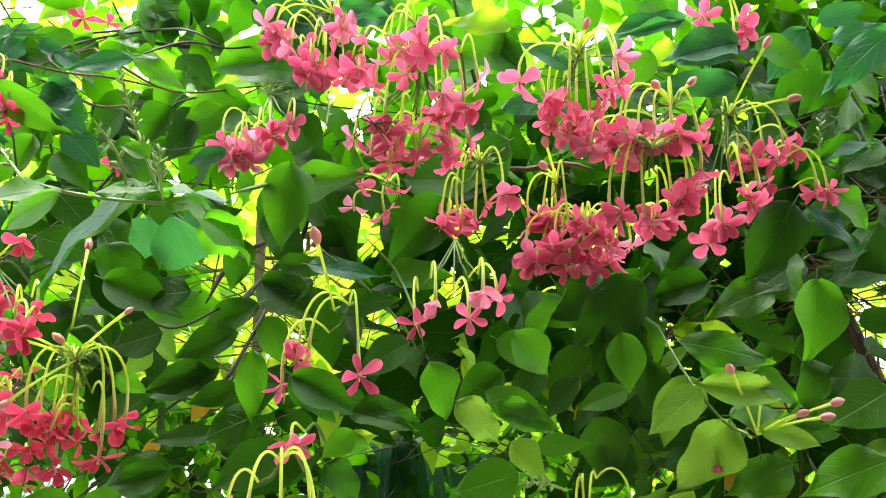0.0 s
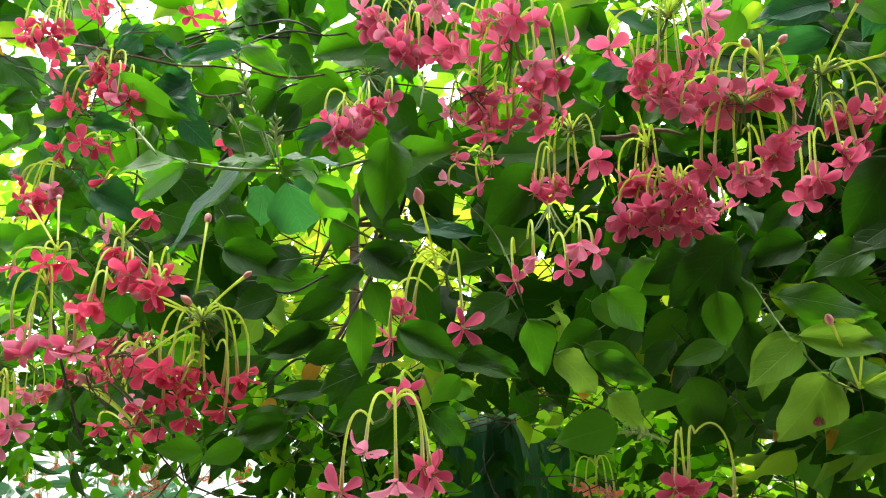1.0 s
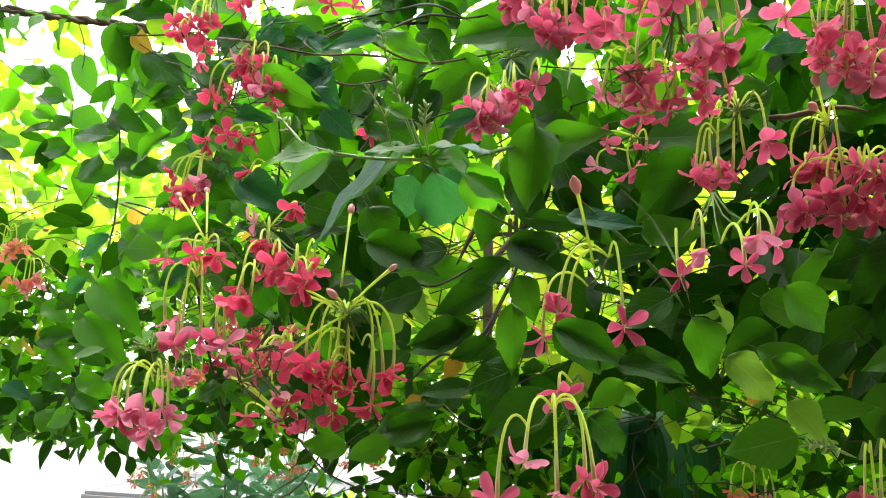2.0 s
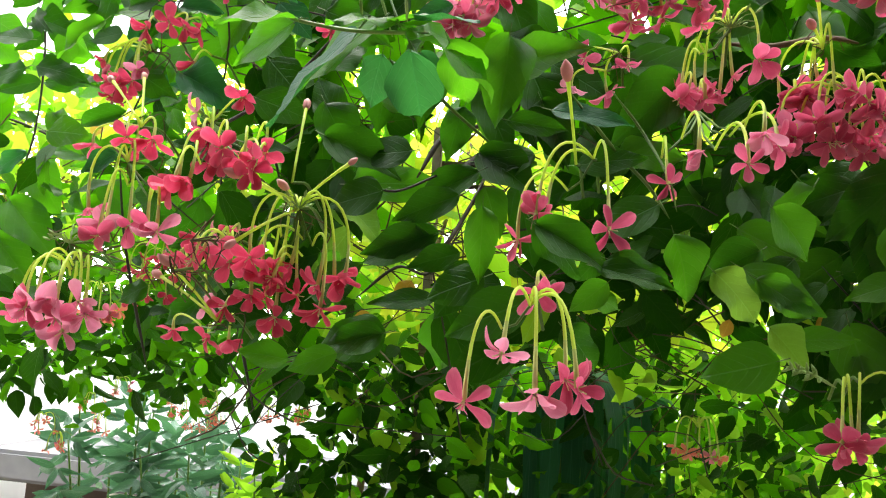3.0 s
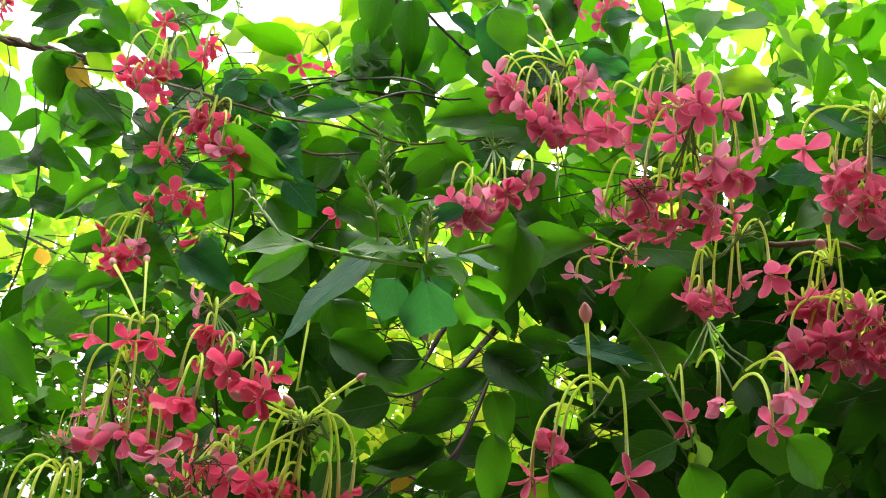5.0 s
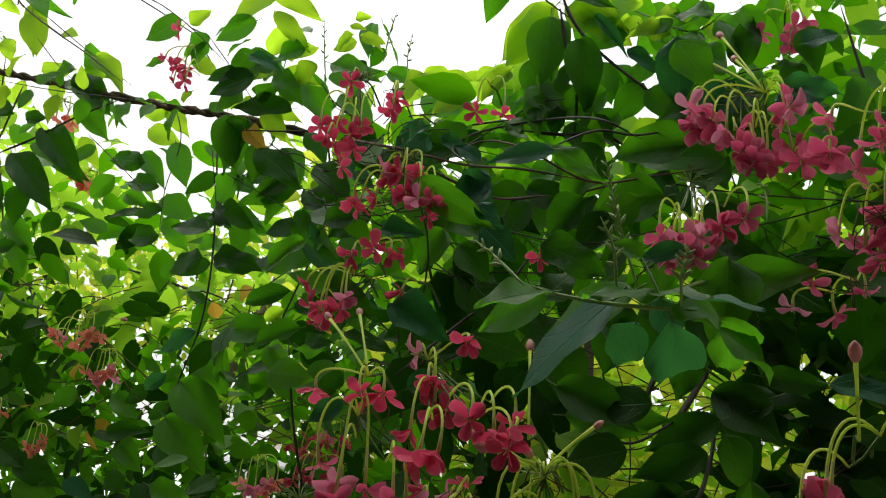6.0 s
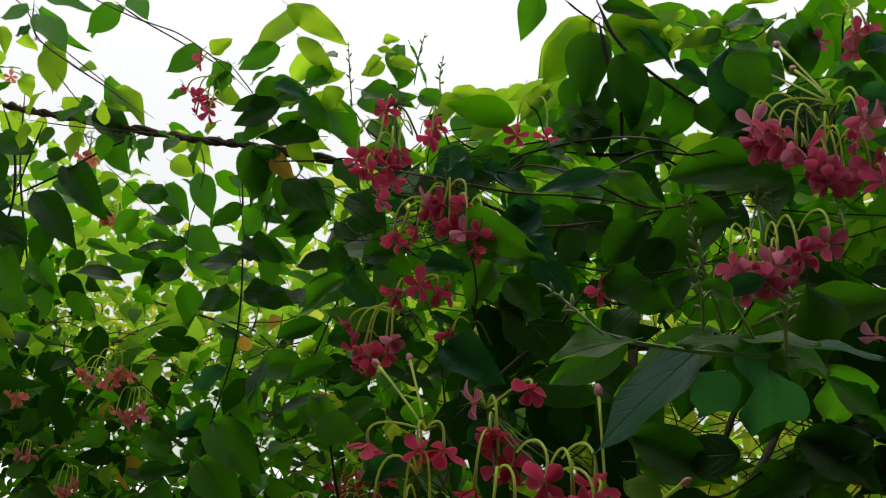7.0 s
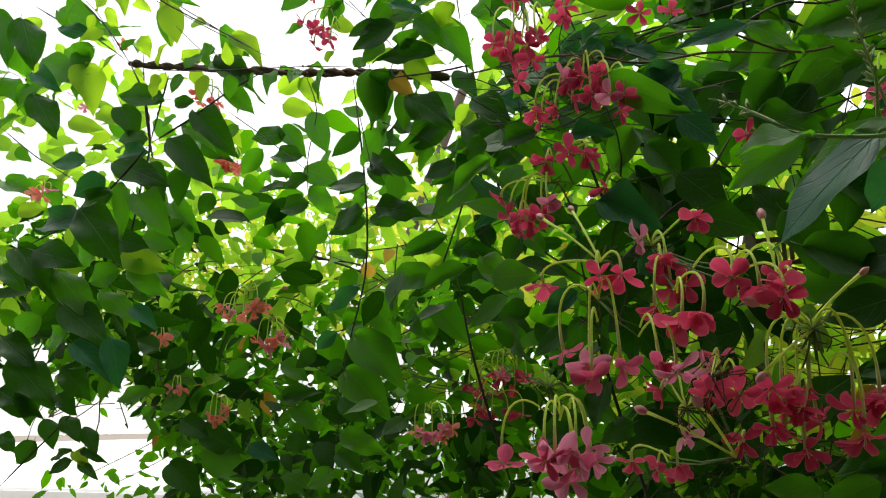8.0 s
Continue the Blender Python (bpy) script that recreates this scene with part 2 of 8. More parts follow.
def stem(name, pts, r0, r1, mat, parent, sides=6, per=6, uneven=0.0, label=""):
    line = glide(pts, per)
    k = len(line) - 1
    rng = random.Random(len(line) * 7 + int(1000 * abs(line[0].x)))
    radii = [r0 + (r1 - r0) * i / k for i in range(k + 1)]
    if r0 < 0.0045:
        radii = [r * (0.3 + 0.7 * min(1.0, 6 * min(i, k - i) / k)) for i, r in enumerate(radii)]
    v, f = tube_geo(line, radii, sides, uneven, rng)
    return piece(name, mesh_of(name, v, f, [mat]), parent, None, label)


def twisted(name, pts, r, swing, turns, mat, parent, label=""):
    """Two strands of wood wound round each other along a line."""
    line = glide(pts, 14)
    k = len(line) - 1
    for part_no, start in enumerate((0.0, math.pi)):
        rng = random.Random(part_no + 5)
        path = []
        for i, p in enumerate(line):
            a = start + turns * math.tau * i / k + 0.5 * math.sin(i * 0.37 + part_no)
            path.append(p + Vector((0, math.cos(a) * swing, math.sin(a) * swing)))
        v, f = tube_geo(path, [r * (0.85 + 0.3 * rng.random()) for _ in path], 7, 0.35, rng)
        piece(name, mesh_of(name, v, f, [mat]), parent, None, label)


# ---- leaves ----
PROFILE = [(0.0, 0.03), (0.03, 0.155), (0.08, 0.285), (0.15, 0.392), (0.24, 0.466), (0.35, 0.50), (0.46, 0.487), (0.57, 0.438), (0.67, 0.362), (0.76, 0.272), (0.84, 0.182), (0.905, 0.106), (0.955, 0.048), (1.0, 0.003)]


def leaf_geo(seed, droop=0.12, fold=0.16, wavy=0.035, rows=PROFILE, cols=(-1, -0.7, -0.35, 0, 0.35, 0.7, 1), stalk=True):
    """A leaf 1 long along y and 1 wide along x, its face to z, with midrib fold, droop and waved rim."""
    rng = random.Random(seed)
    ph, bend, twist = rng.uniform(0, 6.3), rng.uniform(-0.10, 0.10), rng.uniform(-0.35, 0.35)
    hook, curl = rng.uniform(0.0, 0.16), rng.uniform(-0.10, 0.10)
    verts, uvs, faces, which = [], [], [], []
    for v, w in rows:
        for u in cols:
            x = u * w * (1 + 0.05 * math.sin(9 * v + ph + u))
            quilt = 0.015 * math.sin(40 * (v - 0.45 * abs(u) * w)) * math.sin(math.pi * min(1.0, abs(u)))
            z = fold * abs(u) ** 1.35 * w - droop * v * v - hook * v ** 5 + curl * u * u * w + quilt
            z += wavy * u * u * math.sin(11 * v + ph + 2.2 * u) + twist * u * w * v
            verts.append((x + bend * v * v, v, z))
            uvs.append((0.5 + u * w, v))
    c = len(cols)
    for i in range(len(rows) - 1):
        for k in range(c - 1):
            a = i * c + k
            faces.append((a, a + 1, a + 1 + c, a + c))
            which.append(0)
    if stalk:
        b = len(verts)
        for y, r, z in ((-0.13, 0.013, 0.03), (0.04, 0.012, 0.004)):
            for a in (0.5, 2.6, 4.7):
                verts.append((r * math.cos(a), y, z + r * math.sin(a) - 0.008))
                uvs.append((0.5, 0.0))
        for k in range(3):
            faces.append((b + k, b + (k + 1) % 3, b + 3 + (k + 1) % 3, b + 3 + k))
            which.append(1)
    return verts, faces, uvs, which


LEAF_MESH = {}
for tone, mat in LEAF.items():
    LEAF_MESH[tone] = []
    for s in range(7):
        geo = leaf_geo(s, 0.08 + 0.11 * (s % 4), 0.08 + 0.13 * (s % 3), 0.035 + 0.028 * (s % 4))
        LEAF_MESH[tone].append(mesh_of("leaf", geo[0], geo[1], [mat, STEM_GREEN], geo[2], geo[3]))


def leaf_pose(base, tip, width, roll):
    """Lays a leaf from base to tip; its face looks up and out, turned by roll degrees round its length."""
    b, t = Vector(base), Vector(tip)
    y = (t - b)
    length = y.length
    y.normalize()
    z = Vector((0.1, -1.0, 0.25))
    z = (z - y * z.dot(y))
    z = z.normalized() if z.length > 0.05 else y.orthogonal().normalized()
    x = y.cross(z)
    m = Matrix((x, y, z)).transposed().to_4x4()
    m = Matrix.Translation(b) @ m @ Matrix.Rotation(radians(roll), 4, "Y")
    return m @ Matrix.Diagonal((width, length, (width + length) / 2, 1))


def leaf(vine, base, tip, width, roll=0, tone="mid", form=0):
    b, t = Vector(base), Vector(tip)
    over = max(0.0, width - 0.58 * (t - b).length)
    t += (t - b).normalized() * 0.45 * over
    return piece("leaf", LEAF_MESH[tone][form % 7], vine, leaf_pose(b, t, width - 0.35 * over, roll))


class Mass:
    """Gathers many small leaves into one mesh."""

    def __init__(self):
        self.v, self.f, self.u = [], [], []
        rows = [PROFILE[i] for i in (0, 1, 3, 5, 7, 9, 11, 13)]
        self.forms = [leaf_geo(40 + s, 0.05 + 0.07 * (s % 4), 0.1 + 0.1 * (s % 3), 0.03, rows, (-1, 0, 1), False) for s in range(8)]

    def add(self, m, form, narrow=1.0):
        v, f, u, _ = self.forms[form % 8]
        k = len(self.v)
        self.v += [tuple(m @ Vector((p[0] * narrow, p[1], p[2]))) for p in v]
        self.f += [tuple(i + k for i in q) for q in f]
        self.u += u

    def done(self, name, mat, parent=None, label="", category="", kind="stuff"):
        ob = new(name, mesh_of(name, self.v, self.f, [mat], self.u))
        if parent:
            ob.parent = parent
            ob["kind"] = kind
            return tagged(ob, label)
        return tagged(ob, label, category, "", kind)


# ---- flowers ----
def petal_geo(seed):
    rng = random.Random(seed)
    rows = [(0.0, 0.07), (0.2, 0.15), (0.42, 0.255), (0.62, 0.32), (0.79, 0.325), (0.92, 0.235), (1.0, 0.07)]
    cols = (-1, -0.5, 0, 0.5, 1)
    cup, back, tw = rng.uniform(-0.4, 0.7), rng.uniform(-0.25, 0.55), rng.uniform(-0.45, 0.45)
    v, u, f = [], [], []
    for y, w in rows:
        for c in cols:
            v.append((c * w, y, cup * (c * c) * w - back * y * y + tw * c * w * y + 0.035 * math.sin(7 * y + seed) + 0.05 * c * y * y * math.sin(5 * c + 2 * seed)))
            u.append((0.5 + 0.5 * c, y))
    for i in range(len(rows) - 1):
        for k in range(4):
            a = i * 5 + k
            f.append((a, a + 1, a + 6, a + 5))
    return v, f, u


PETAL_MESH = [mesh_of("petal", *petal_geo(s)[:2], [PETAL], petal_geo(s)[2]) for s in range(8)]
DEEP_MESH = [mesh_of("petal", *petal_geo(s + 50)[:2], [PETAL_DEEP], petal_geo(s + 50)[2]) for s in range(8)]
WARM_MESH = [mesh_of("petal", *petal_geo(s + 30)[:2], [PETAL_WARM], petal_geo(s + 30)[2]) for s in range(4)]
PALE_MESH = [mesh_of("petal", *petal_geo(s + 20)[:2], [PETAL_PALE], petal_geo(s + 20)[2]) for s in range(4)]


def arch(a, b, face, lift):
    """Points of a flower tube that rises from a, bends over, hangs and ends at b looking along face."""
    a, b, face = Vector(a), Vector(b), Vector(face).normalized()
    gap = (b - a).length
    flat = Vector((b.x - a.x, b.y - a.y, 0))
    fall = max(0.0, a.z - b.z)
    c1 = a + Vector((0, 0, lift * 0.9 + 0.25 * fall)) + flat * 0.55
    c2 = b + Vector((0, 0, max(0.014, 0.80 * fall + 0.55 * lift))) - face * 0.010 + flat * 0.16
    pts = []
    for i in range(12):
        t = i / 11
        pts.append(a * (1 - t) ** 3 + 3 * c1 * t * (1 - t) ** 2 + 3 * c2 * t * t * (1 - t) + b * t ** 3)
    return pts


def flower(cluster, a, b, face, size, lift, rng, pale=0.12, shut=0.0, tube_r=0.00125, slim=1.0, petals=None):
    """Tube with a calyx cup and stamens; five petals round its mouth as sub-parts."""
    face = Vector(face).normalized()
    a, b = Vector(a), Vector(b)
    root, gap = a, (b - a).length
    if gap > 0.066:
        a = b + (a - b) * (0.050 / gap) + Vector((rng.uniform(-0.012, 0.012), 0.016, 0.002))
        lift = rng.uniform(0.009, 0.015)
    pts = arch(a, b, face, lift)
    rad = [tube_r * (0.85 + 0.02 * i if i < 9 else 1.05 + 0.24 * (i - 9)) for i in range(12)]
    v, f = tube_geo(pts, rad, 5)
    which = [0] * len(f)
    for i, q in enumerate(f):
        if q[0] >= 9 * 5:
            which[i] = 1
    tip = Vector(b)
    side = face.orthogonal().normalized()
    up = face.cross(side)
    for k in range(3):
        a2 = k * 2.1 + rng.random()
        w = (side * math.cos(a2) + up * math.sin(a2)) * size * 0.10
        sv, sf = tube_geo([tip, tip + w + face * size * 0.17], [0.0004, 0.0005], 3)
        base = len(v)
        v += sv
        f += [tuple(i + base for i in q) for q in sf]
        which += [2] * len(sf)
    if a is not root:
        sv, sf = tube_geo([root, (root + a) / 2 + Vector((0, 0.006, -0.004)), a], [0.001, 0.0009, 0.0009], 4)
        base = len(v)
        v += sv
        f += [tuple(i + base for i in q) for q in sf]
        which += [3] * len(sf)
    fl = piece("flower", mesh_of("flower", v, f, [TUBE, CUP, STAMEN, STEM_GREEN], None, which), cluster)
    spin, slim = rng.uniform(0, math.tau), slim * rng.uniform(0.82, 1.10)
    shut = shut + rng.choice((0.0, 0.0, 0.1, 0.25, 0.4, -0.15))
    light = rng.random() < pale
    for k in range(5):
        a2 = spin + math.tau * k / 5 + rng.uniform(-0.16, 0.16)
        way = side * math.cos(a2) + up * math.sin(a2)
        open_ = rng.uniform(-0.25, 0.65) + shut * 1.6
        y = (way * math.cos(open_) + face * math.sin(open_)).normalized()
        x = y.cross(face).normalized()
        z = x.cross(y)
        m = Matrix((x, y, z)).transposed().to_4x4()
        s = size * 0.5 * rng.uniform(0.88, 1.12)
        m = Matrix.Translation(tip + way * size * 0.03) @ m @ Matrix.Diagonal((s * slim * rng.uniform(0.85, 1.2), s, s, 1))
        me = rng.choice(PALE_MESH if light else petals or PETAL_MESH)
        piece("petal", me, fl, m)
    return fl


def bud(cluster, a, b, lift=0.0, size=0.011, tube_r=0.0013):
    """A shut bud on its straight green tube."""
    a, b = Vector(a), Vector(b)
    mid = (a + b) / 2 + Vector((0, 0, lift))
    pts = [a * (1 - t) ** 2 + 2 * mid * t * (1 - t) + b * t * t for t in (0, 0.25, 0.5, 0.75, 1.0)]
    d = (pts[-1] - pts[-2]).normalized()
    v, f = tube_geo(pts, [tube_r, tube_r, tube_r, tube_r * 1.1, tube_r * 1.5], 5)
    ob = piece("bud_stalk", mesh_of("bud_stalk", v, f, [TUBE]), cluster)
    head = [b + d * size * k for k in (-0.05, 0.12, 0.35, 0.65, 0.9, 1.05)]
    v, f = tube_geo(head, [size * r for r in (0.17, 0.24, 0.31, 0.30, 0.17, 0.05)], 8)
    piece("bud", mesh_of("bud", v, f, [BUD]), ob, None, "pale pink shut bud")
    return ob


def cluster_of(origin, ends, seed=0, size=0.0345, lift=0.03, pale=0.12, label="", name="flower_cluster", buds=(), shut=0.0, dry=4, tube_r=0.00115, more=(), slim=1.0, warm=False, pink=False, group="flower clusters on the vine"):
    """A hanging head of flowers: peduncle rosette at origin, one flower to each end, buds, a few bare stalks."""
    rng = random.Random(seed)
    o = Vector(origin)
    c = thing(name, label or "drooping cluster of red flowers on green tubes", "flowers", group)
    # the older heads towards the thin end of the vine are deeper red
    petals = WARM_MESH if warm else DEEP_MESH if o.x < -0.24 and not pink else PETAL_MESH
    pale, more, size = (0.8 * pale, more[::3], 0.92 * size) if petals is DEEP_MESH else (pale, more, size)
    v, f = tube_geo(glide([o + Vector((0.006, 0.060, -0.012)), o + Vector((0.003, 0.030, 0.004)), o + Vector((0.001, 0.010, 0.002)), o], 3), 0.0013, 6)
    piece("peduncle", mesh_of("peduncle", v, f, [STEM_GREEN]), c)
    for e in ends:
        e = Vector(e)
        outw = Vector((e.x - o.x, e.y - o.y, 0))
        outw = outw.normalized() if outw.length > 1e-4 else Vector((0, -1, 0))
        face = Vector((0, -0.5, -0.66)) + 0.55 * outw + Vector((rng.uniform(-0.9, 0.9), rng.uniform(-0.4, 0.5), rng.uniform(-0.9, 0.45)))
        flower(c, o, e, face, size * rng.uniform(0.86, 1.1), lift * rng.uniform(0.7, 1.3), rng, pale, shut, tube_r, slim, petals)
    for e in more:
        e = Vector(e)
        way = Vector((rng.uniform(-0.9, 0.9), -0.6 + rng.uniform(-0.4, 0.5), rng.uniform(-1.2, 0.3)))
        back = (o - e).normalized() * 0.010 + Vector((rng.uniform(-0.008, 0.008), 0.030, 0.006))
        flower(c, e + back, e, way, size * rng.uniform(0.82, 1.05), 0.006, rng, pale, shut, tube_r, slim, petals)
    for e in buds:
        bud(c, o, e, 0.004, size * 0.36 * rng.uniform(0.85, 1.1), tube_r)
    if len(ends) > 6:
        tv, tf = [], []
        for k in range(18):
            a, up = rng.uniform(0, math.tau), rng.uniform(0.1, 1.0)
            way = Vector((math.cos(a), math.sin(a) * 0.8 - 0.2, up)).normalized()
            ln = rng.uniform(0.012, 0.027)
            sv, sf = tube_geo([o, o + way * ln * 0.6, o + way * ln + Vector((0, 0, -0.25 * ln))], [0.0006, 0.0005, 0.0003], 4)
            tf += [tuple(i + len(tv) for i in q) for q in sf]
            tv += sv
            if k % 3 == 0:
                tip = o + way * ln + Vector((0, 0, -0.25 * ln))
                sv, sf = tube_geo([tip, tip + way * 0.003, tip + way * 0.007], [0.0006, 0.0014, 0.0004], 5)
                tf += [tuple(i + len(tv) for i in q) for q in sf]
                tv += sv
        piece("bract_tuft", mesh_of("bract_tuft", tv, tf, [BRACT]), c, None, "tuft of thin green bracts")
    for k in range(dry):
        e = o + Vector((rng.uniform(-0.024, 0.024), rng.uniform(0.0, 0.02), rng.uniform(-0.034, 0.010)))
        m = o + (e - o) * 0.5 + Vector((rng.uniform(-0.018, 0.018), rng.uniform(-0.01, 0.01), rng.uniform(-0.004, 0.020)))
        e = e.lerp(o, rng.uniform(0.0, 0.5))
        v, f = tube_geo(glide([o, m, e], 4), 0.0005, 4)
        piece("bare_stalk", mesh_of("bare_stalk", v, f, [DRY]), c)
    return c


def spike_of(base, tip, seed=0, n=16):
    """An upright young flower spike with many small green bracts."""
    rng = random.Random(seed)
    b, t = Vector(base), Vector(tip)
    c = thing("flower_spike", "upright young green flower spike with small bracts", "flower spike", "young flower spikes")
    mid = (b + t) / 2 + Vector((rng.uniform(-0.004, 0.004), 0, 0.003))
    stem("stalk", [b, mid, t], 0.0014, 0.0008, BRACT, c, 5, 5)
    line = glide([b, mid, t], 12)
    d = (t - b).normalized()
    side = d.orthogonal().normalized()
    for k in range(n):
        p = line[int((0.35 + 0.65 * k / n) * (len(line) - 1))]
        a = k * 2.4
        way = (side * math.cos(a) + d.cross(side) * math.sin(a)) * 0.8 + d * 0.9
        ln = 0.011 * (1 - 0.45 * k / n)
        v, f = tube_geo([p, p + way.normalized() * ln * 0.5, p + way.normalized() * ln], [0.0005, 0.0018 * (1 - 0.4 * k / n), 0.0005], 5)
        piece("bract", mesh_of("bract", v, f, [BRACT]), c)
    return c


def shoot_of(pts, pairs, size, seed=0, tones=("mid", "deep"), r=0.0011, mat=None, label="", skip=0.12, hang=0.5):
    """A trailing shoot: thin stem with opposite leaves at each node."""
    rng = random.Random(seed)
    c = thing("vine_shoot", label or "thin dark trailing shoot with paired green leaves", "vine shoot", "trailing shoots")
    stem("stem", pts, r, r * 0.7, mat or STEM_DARK, c, 5, 6)
    line = glide(pts, 20)
    for k in range(pairs):
        i = int((k + 0.5) / pairs * (len(line) - 1))
        p = line[i]
        d = (line[min(i + 1, len(line) - 1)] - line[max(i - 1, 0)]).normalized()
        side = d.cross(Vector((0, -1, 0.2)))
        side = side.normalized() if side.length > 0.1 else Vector((1, 0, 0))
        turn = rng.uniform(-0.7, 0.7)
        side = Matrix.Rotation(turn, 3, d) @ side
        for sgn in (-1, 1):
            if rng.random() < skip:
                continue
            ln = size * rng.uniform(0.65, 1.15)
            way = (side * sgn + Vector((0, -0.15, -hang * rng.uniform(0.2, 1.2)))).normalized()
            b = p + way * 0.008
            leaf(c, b, b + way * ln, ln * rng.uniform(0.5, 0.66), rng.uniform(-45, 45), rng.choice(tones), rng.randrange(7))
    return c


# ---- ground, house and wall in the distance ----
GROUND = plain_material("dusty_ground", (0.16, 0.13, 0.10), (0.30, 0.26, 0.21), 0.95, 6.0, 0.5, 0.02)
WHITE = plain_material("white_plaster", (0.80, 0.80, 0.79), (0.90, 0.90, 0.88), 0.8, 12.0, 0.2, 0.004)
CEMENT = plain_material("grey_cement", (0.11, 0.11, 0.12), (0.22, 0.22, 0.235), 0.9, 9.0, 0.4, 0.006)
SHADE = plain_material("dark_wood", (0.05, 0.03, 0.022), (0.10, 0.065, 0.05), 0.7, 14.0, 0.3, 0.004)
POLE = plain_material("weathered_pole", (0.10, 0.065, 0.055), (0.24, 0.18, 0.16), 0.8, 40.0, 0.5, 0.002)


def block(name, lo, hi, mat, parent=None, bevel=0.01, label=""):
    """A box from lo to hi with softened edges."""
    bm = bmesh.new()
    bmesh.ops.create_cube(bm, size=1.0)
    for v in bm.verts:
        v.co = Vector([(a + b) / 2 + c * (b - a) for a, b, c in zip(lo, hi, v.co)])
    bmesh.ops.bevel(bm, geom=list(bm.edges), offset=bevel, segments=2, affect="EDGES")
    me = bpy.data.meshes.new(name)
    bm.to_mesh(me)
    bm.free()
    me.materials.append(mat)
    ob = new(name, me)
    ob.parent = parent
    return tagged(ob, label)


g_v, g_f = [(-400, -400, 0), (400, -400, 0), (400, 400, 0), (-400, 400, 0)], [(0, 1, 2, 3)]
tagged(new("ground", mesh_of("ground", g_v, g_f, [GROUND], smooth=False)), "dusty pale earth of the garden", "ground", kind="structure")

garden_wall = thing("garden_wall", "white plastered garden wall with a plain coping", "wall")
block("wall", (-4.1, 6.2, 0), (9.0, 6.4, 1.42), WHITE, garden_wall, 0.02)
block("coping", (-4.1, 6.14, 1.42), (9.0, 6.46, 1.49), WHITE, garden_wall, 0.012)
terrace = thing("terrace", "grey cement ledge on white pillars in the garden", "terrace")
block("ledge", (-3.95, 5.0, 0.46), (1.4, 6.1, 0.66), CEMENT, terrace, 0.025)
# dark sheet put in for the shade of the opening under the ledge
block("back_panel", (-3.95, 5.55, 0), (1.4, 5.65, 0.458), SHADE, terrace, 0.01, "dark panel standing in for the shaded opening under the ledge")
for px in (-3.05, -1.3, 0.6):
    block("pillar", (px, 5.1, 0), (px + 0.9, 5.4, 0.456), WHITE, terrace, 0.02)

# made-up extent: roof stretched so the view's low left corner reads white
outbuilding = thing("outbuilding", "low white building, its flat roof stretched far back to fit the view", "outbuilding")
block("wall", (-30.0, 4.5, 0), (-4.3, 40.0, 1.06), WHITE, outbuilding, 0.02)
block("roof", (-30.2, 4.35, 1.063), (-4.2, 40.2, 1.16), WHITE, outbuilding, 0.02)

# unseen porch made up round the camera to darken the vine's near side
BLOCKER = plain_material("light_block_render", (0.10, 0.095, 0.085), (0.20, 0.19, 0.17), 0.9, 8.0, 0.4, 0.006)
tagged(block("wall_south", (-9.0, -2.2, 0), (9.0, -2.0, 3.1), BLOCKER, None, 0.02), "unseen dark wall behind the camera, added to block front light", "wall", kind="structure")
tagged(block("ceiling", (-9.0, -2.0, 2.95), (9.0, 0.36, 3.1), BLOCKER, None, 0.02), "unseen dark slab over the camera, added to block top light", "ceiling", kind="structure")

tagged(block("wall_west", (-3.6, -1.99, 0), (-3.4, 0.05, 2.94), BLOCKER, None, 0.02), "unseen dark side wall, added to block light from the side", "wall", kind="structure")
tagged(block("wall_east", (3.4, -1.99, 0), (3.6, 0.05, 2.94), BLOCKER, None, 0.02), "unseen dark side wall, added to block light from the side", "wall", kind="structure")


def pole_of(a, b, r, label):
    c = thing("trellis_pole", label, "pole", "trellis poles")
    stem("shaft", [a, (Vector(a) + Vector(b)) / 2 + Vector((0.006, 0, 0)), b], r, r * 0.9, POLE, c, 10, 5, 0.12)
    stem("brace", [Vector(a) + Vector((0.05, 0.02, 0)), Vector(b) + Vector((0.02, 0.02, -0.1))], r * 0.6, r * 0.55, CEMENT, c, 8, 4, 0.1, "pale grey metal tube")
    return c
pole_of((1.35, 1.3, 0), (0.52, 1.28, 1.95), 0.018, "slanting brown pole under the vine")

# ---- flower clusters on the near face of the vine ----
cluster_of((-0.142, 0.866, 2.005), [(-0.168, 0.833, 1.946), (-0.185, 0.855, 1.973), (-0.192, 0.830, 1.977), (-0.138, 0.793, 1.905), (-0.125, 0.820, 1.920), (-0.103, 0.800, 1.915), (-0.079, 0.750, 1.893), (-0.108, 0.799, 1.963)], seed=2, more=[(-0.147, 0.815, 1.919), (-0.184, 0.839, 1.965), (-0.185, 0.840, 1.960), (-0.146, 0.799, 1.918), (-0.136, 0.806, 1.909), (-0.081, 0.743, 1.893), (-0.098, 0.780, 1.899)])
cluster_of((-0.025, 0.703, 1.919), [(-0.076, 0.756, 1.932), (-0.043, 0.701, 1.897), (0.000, 0.653, 1.873), (-0.063, 0.723, 1.870), (-0.049, 0.710, 1.888), (-0.019, 0.649, 1.880), (-0.032, 0.675, 1.862), (0.000, 0.687, 1.848)], seed=3, more=[(-0.015, 0.653, 1.874), (-0.029, 0.667, 1.881)], pale=0.25)
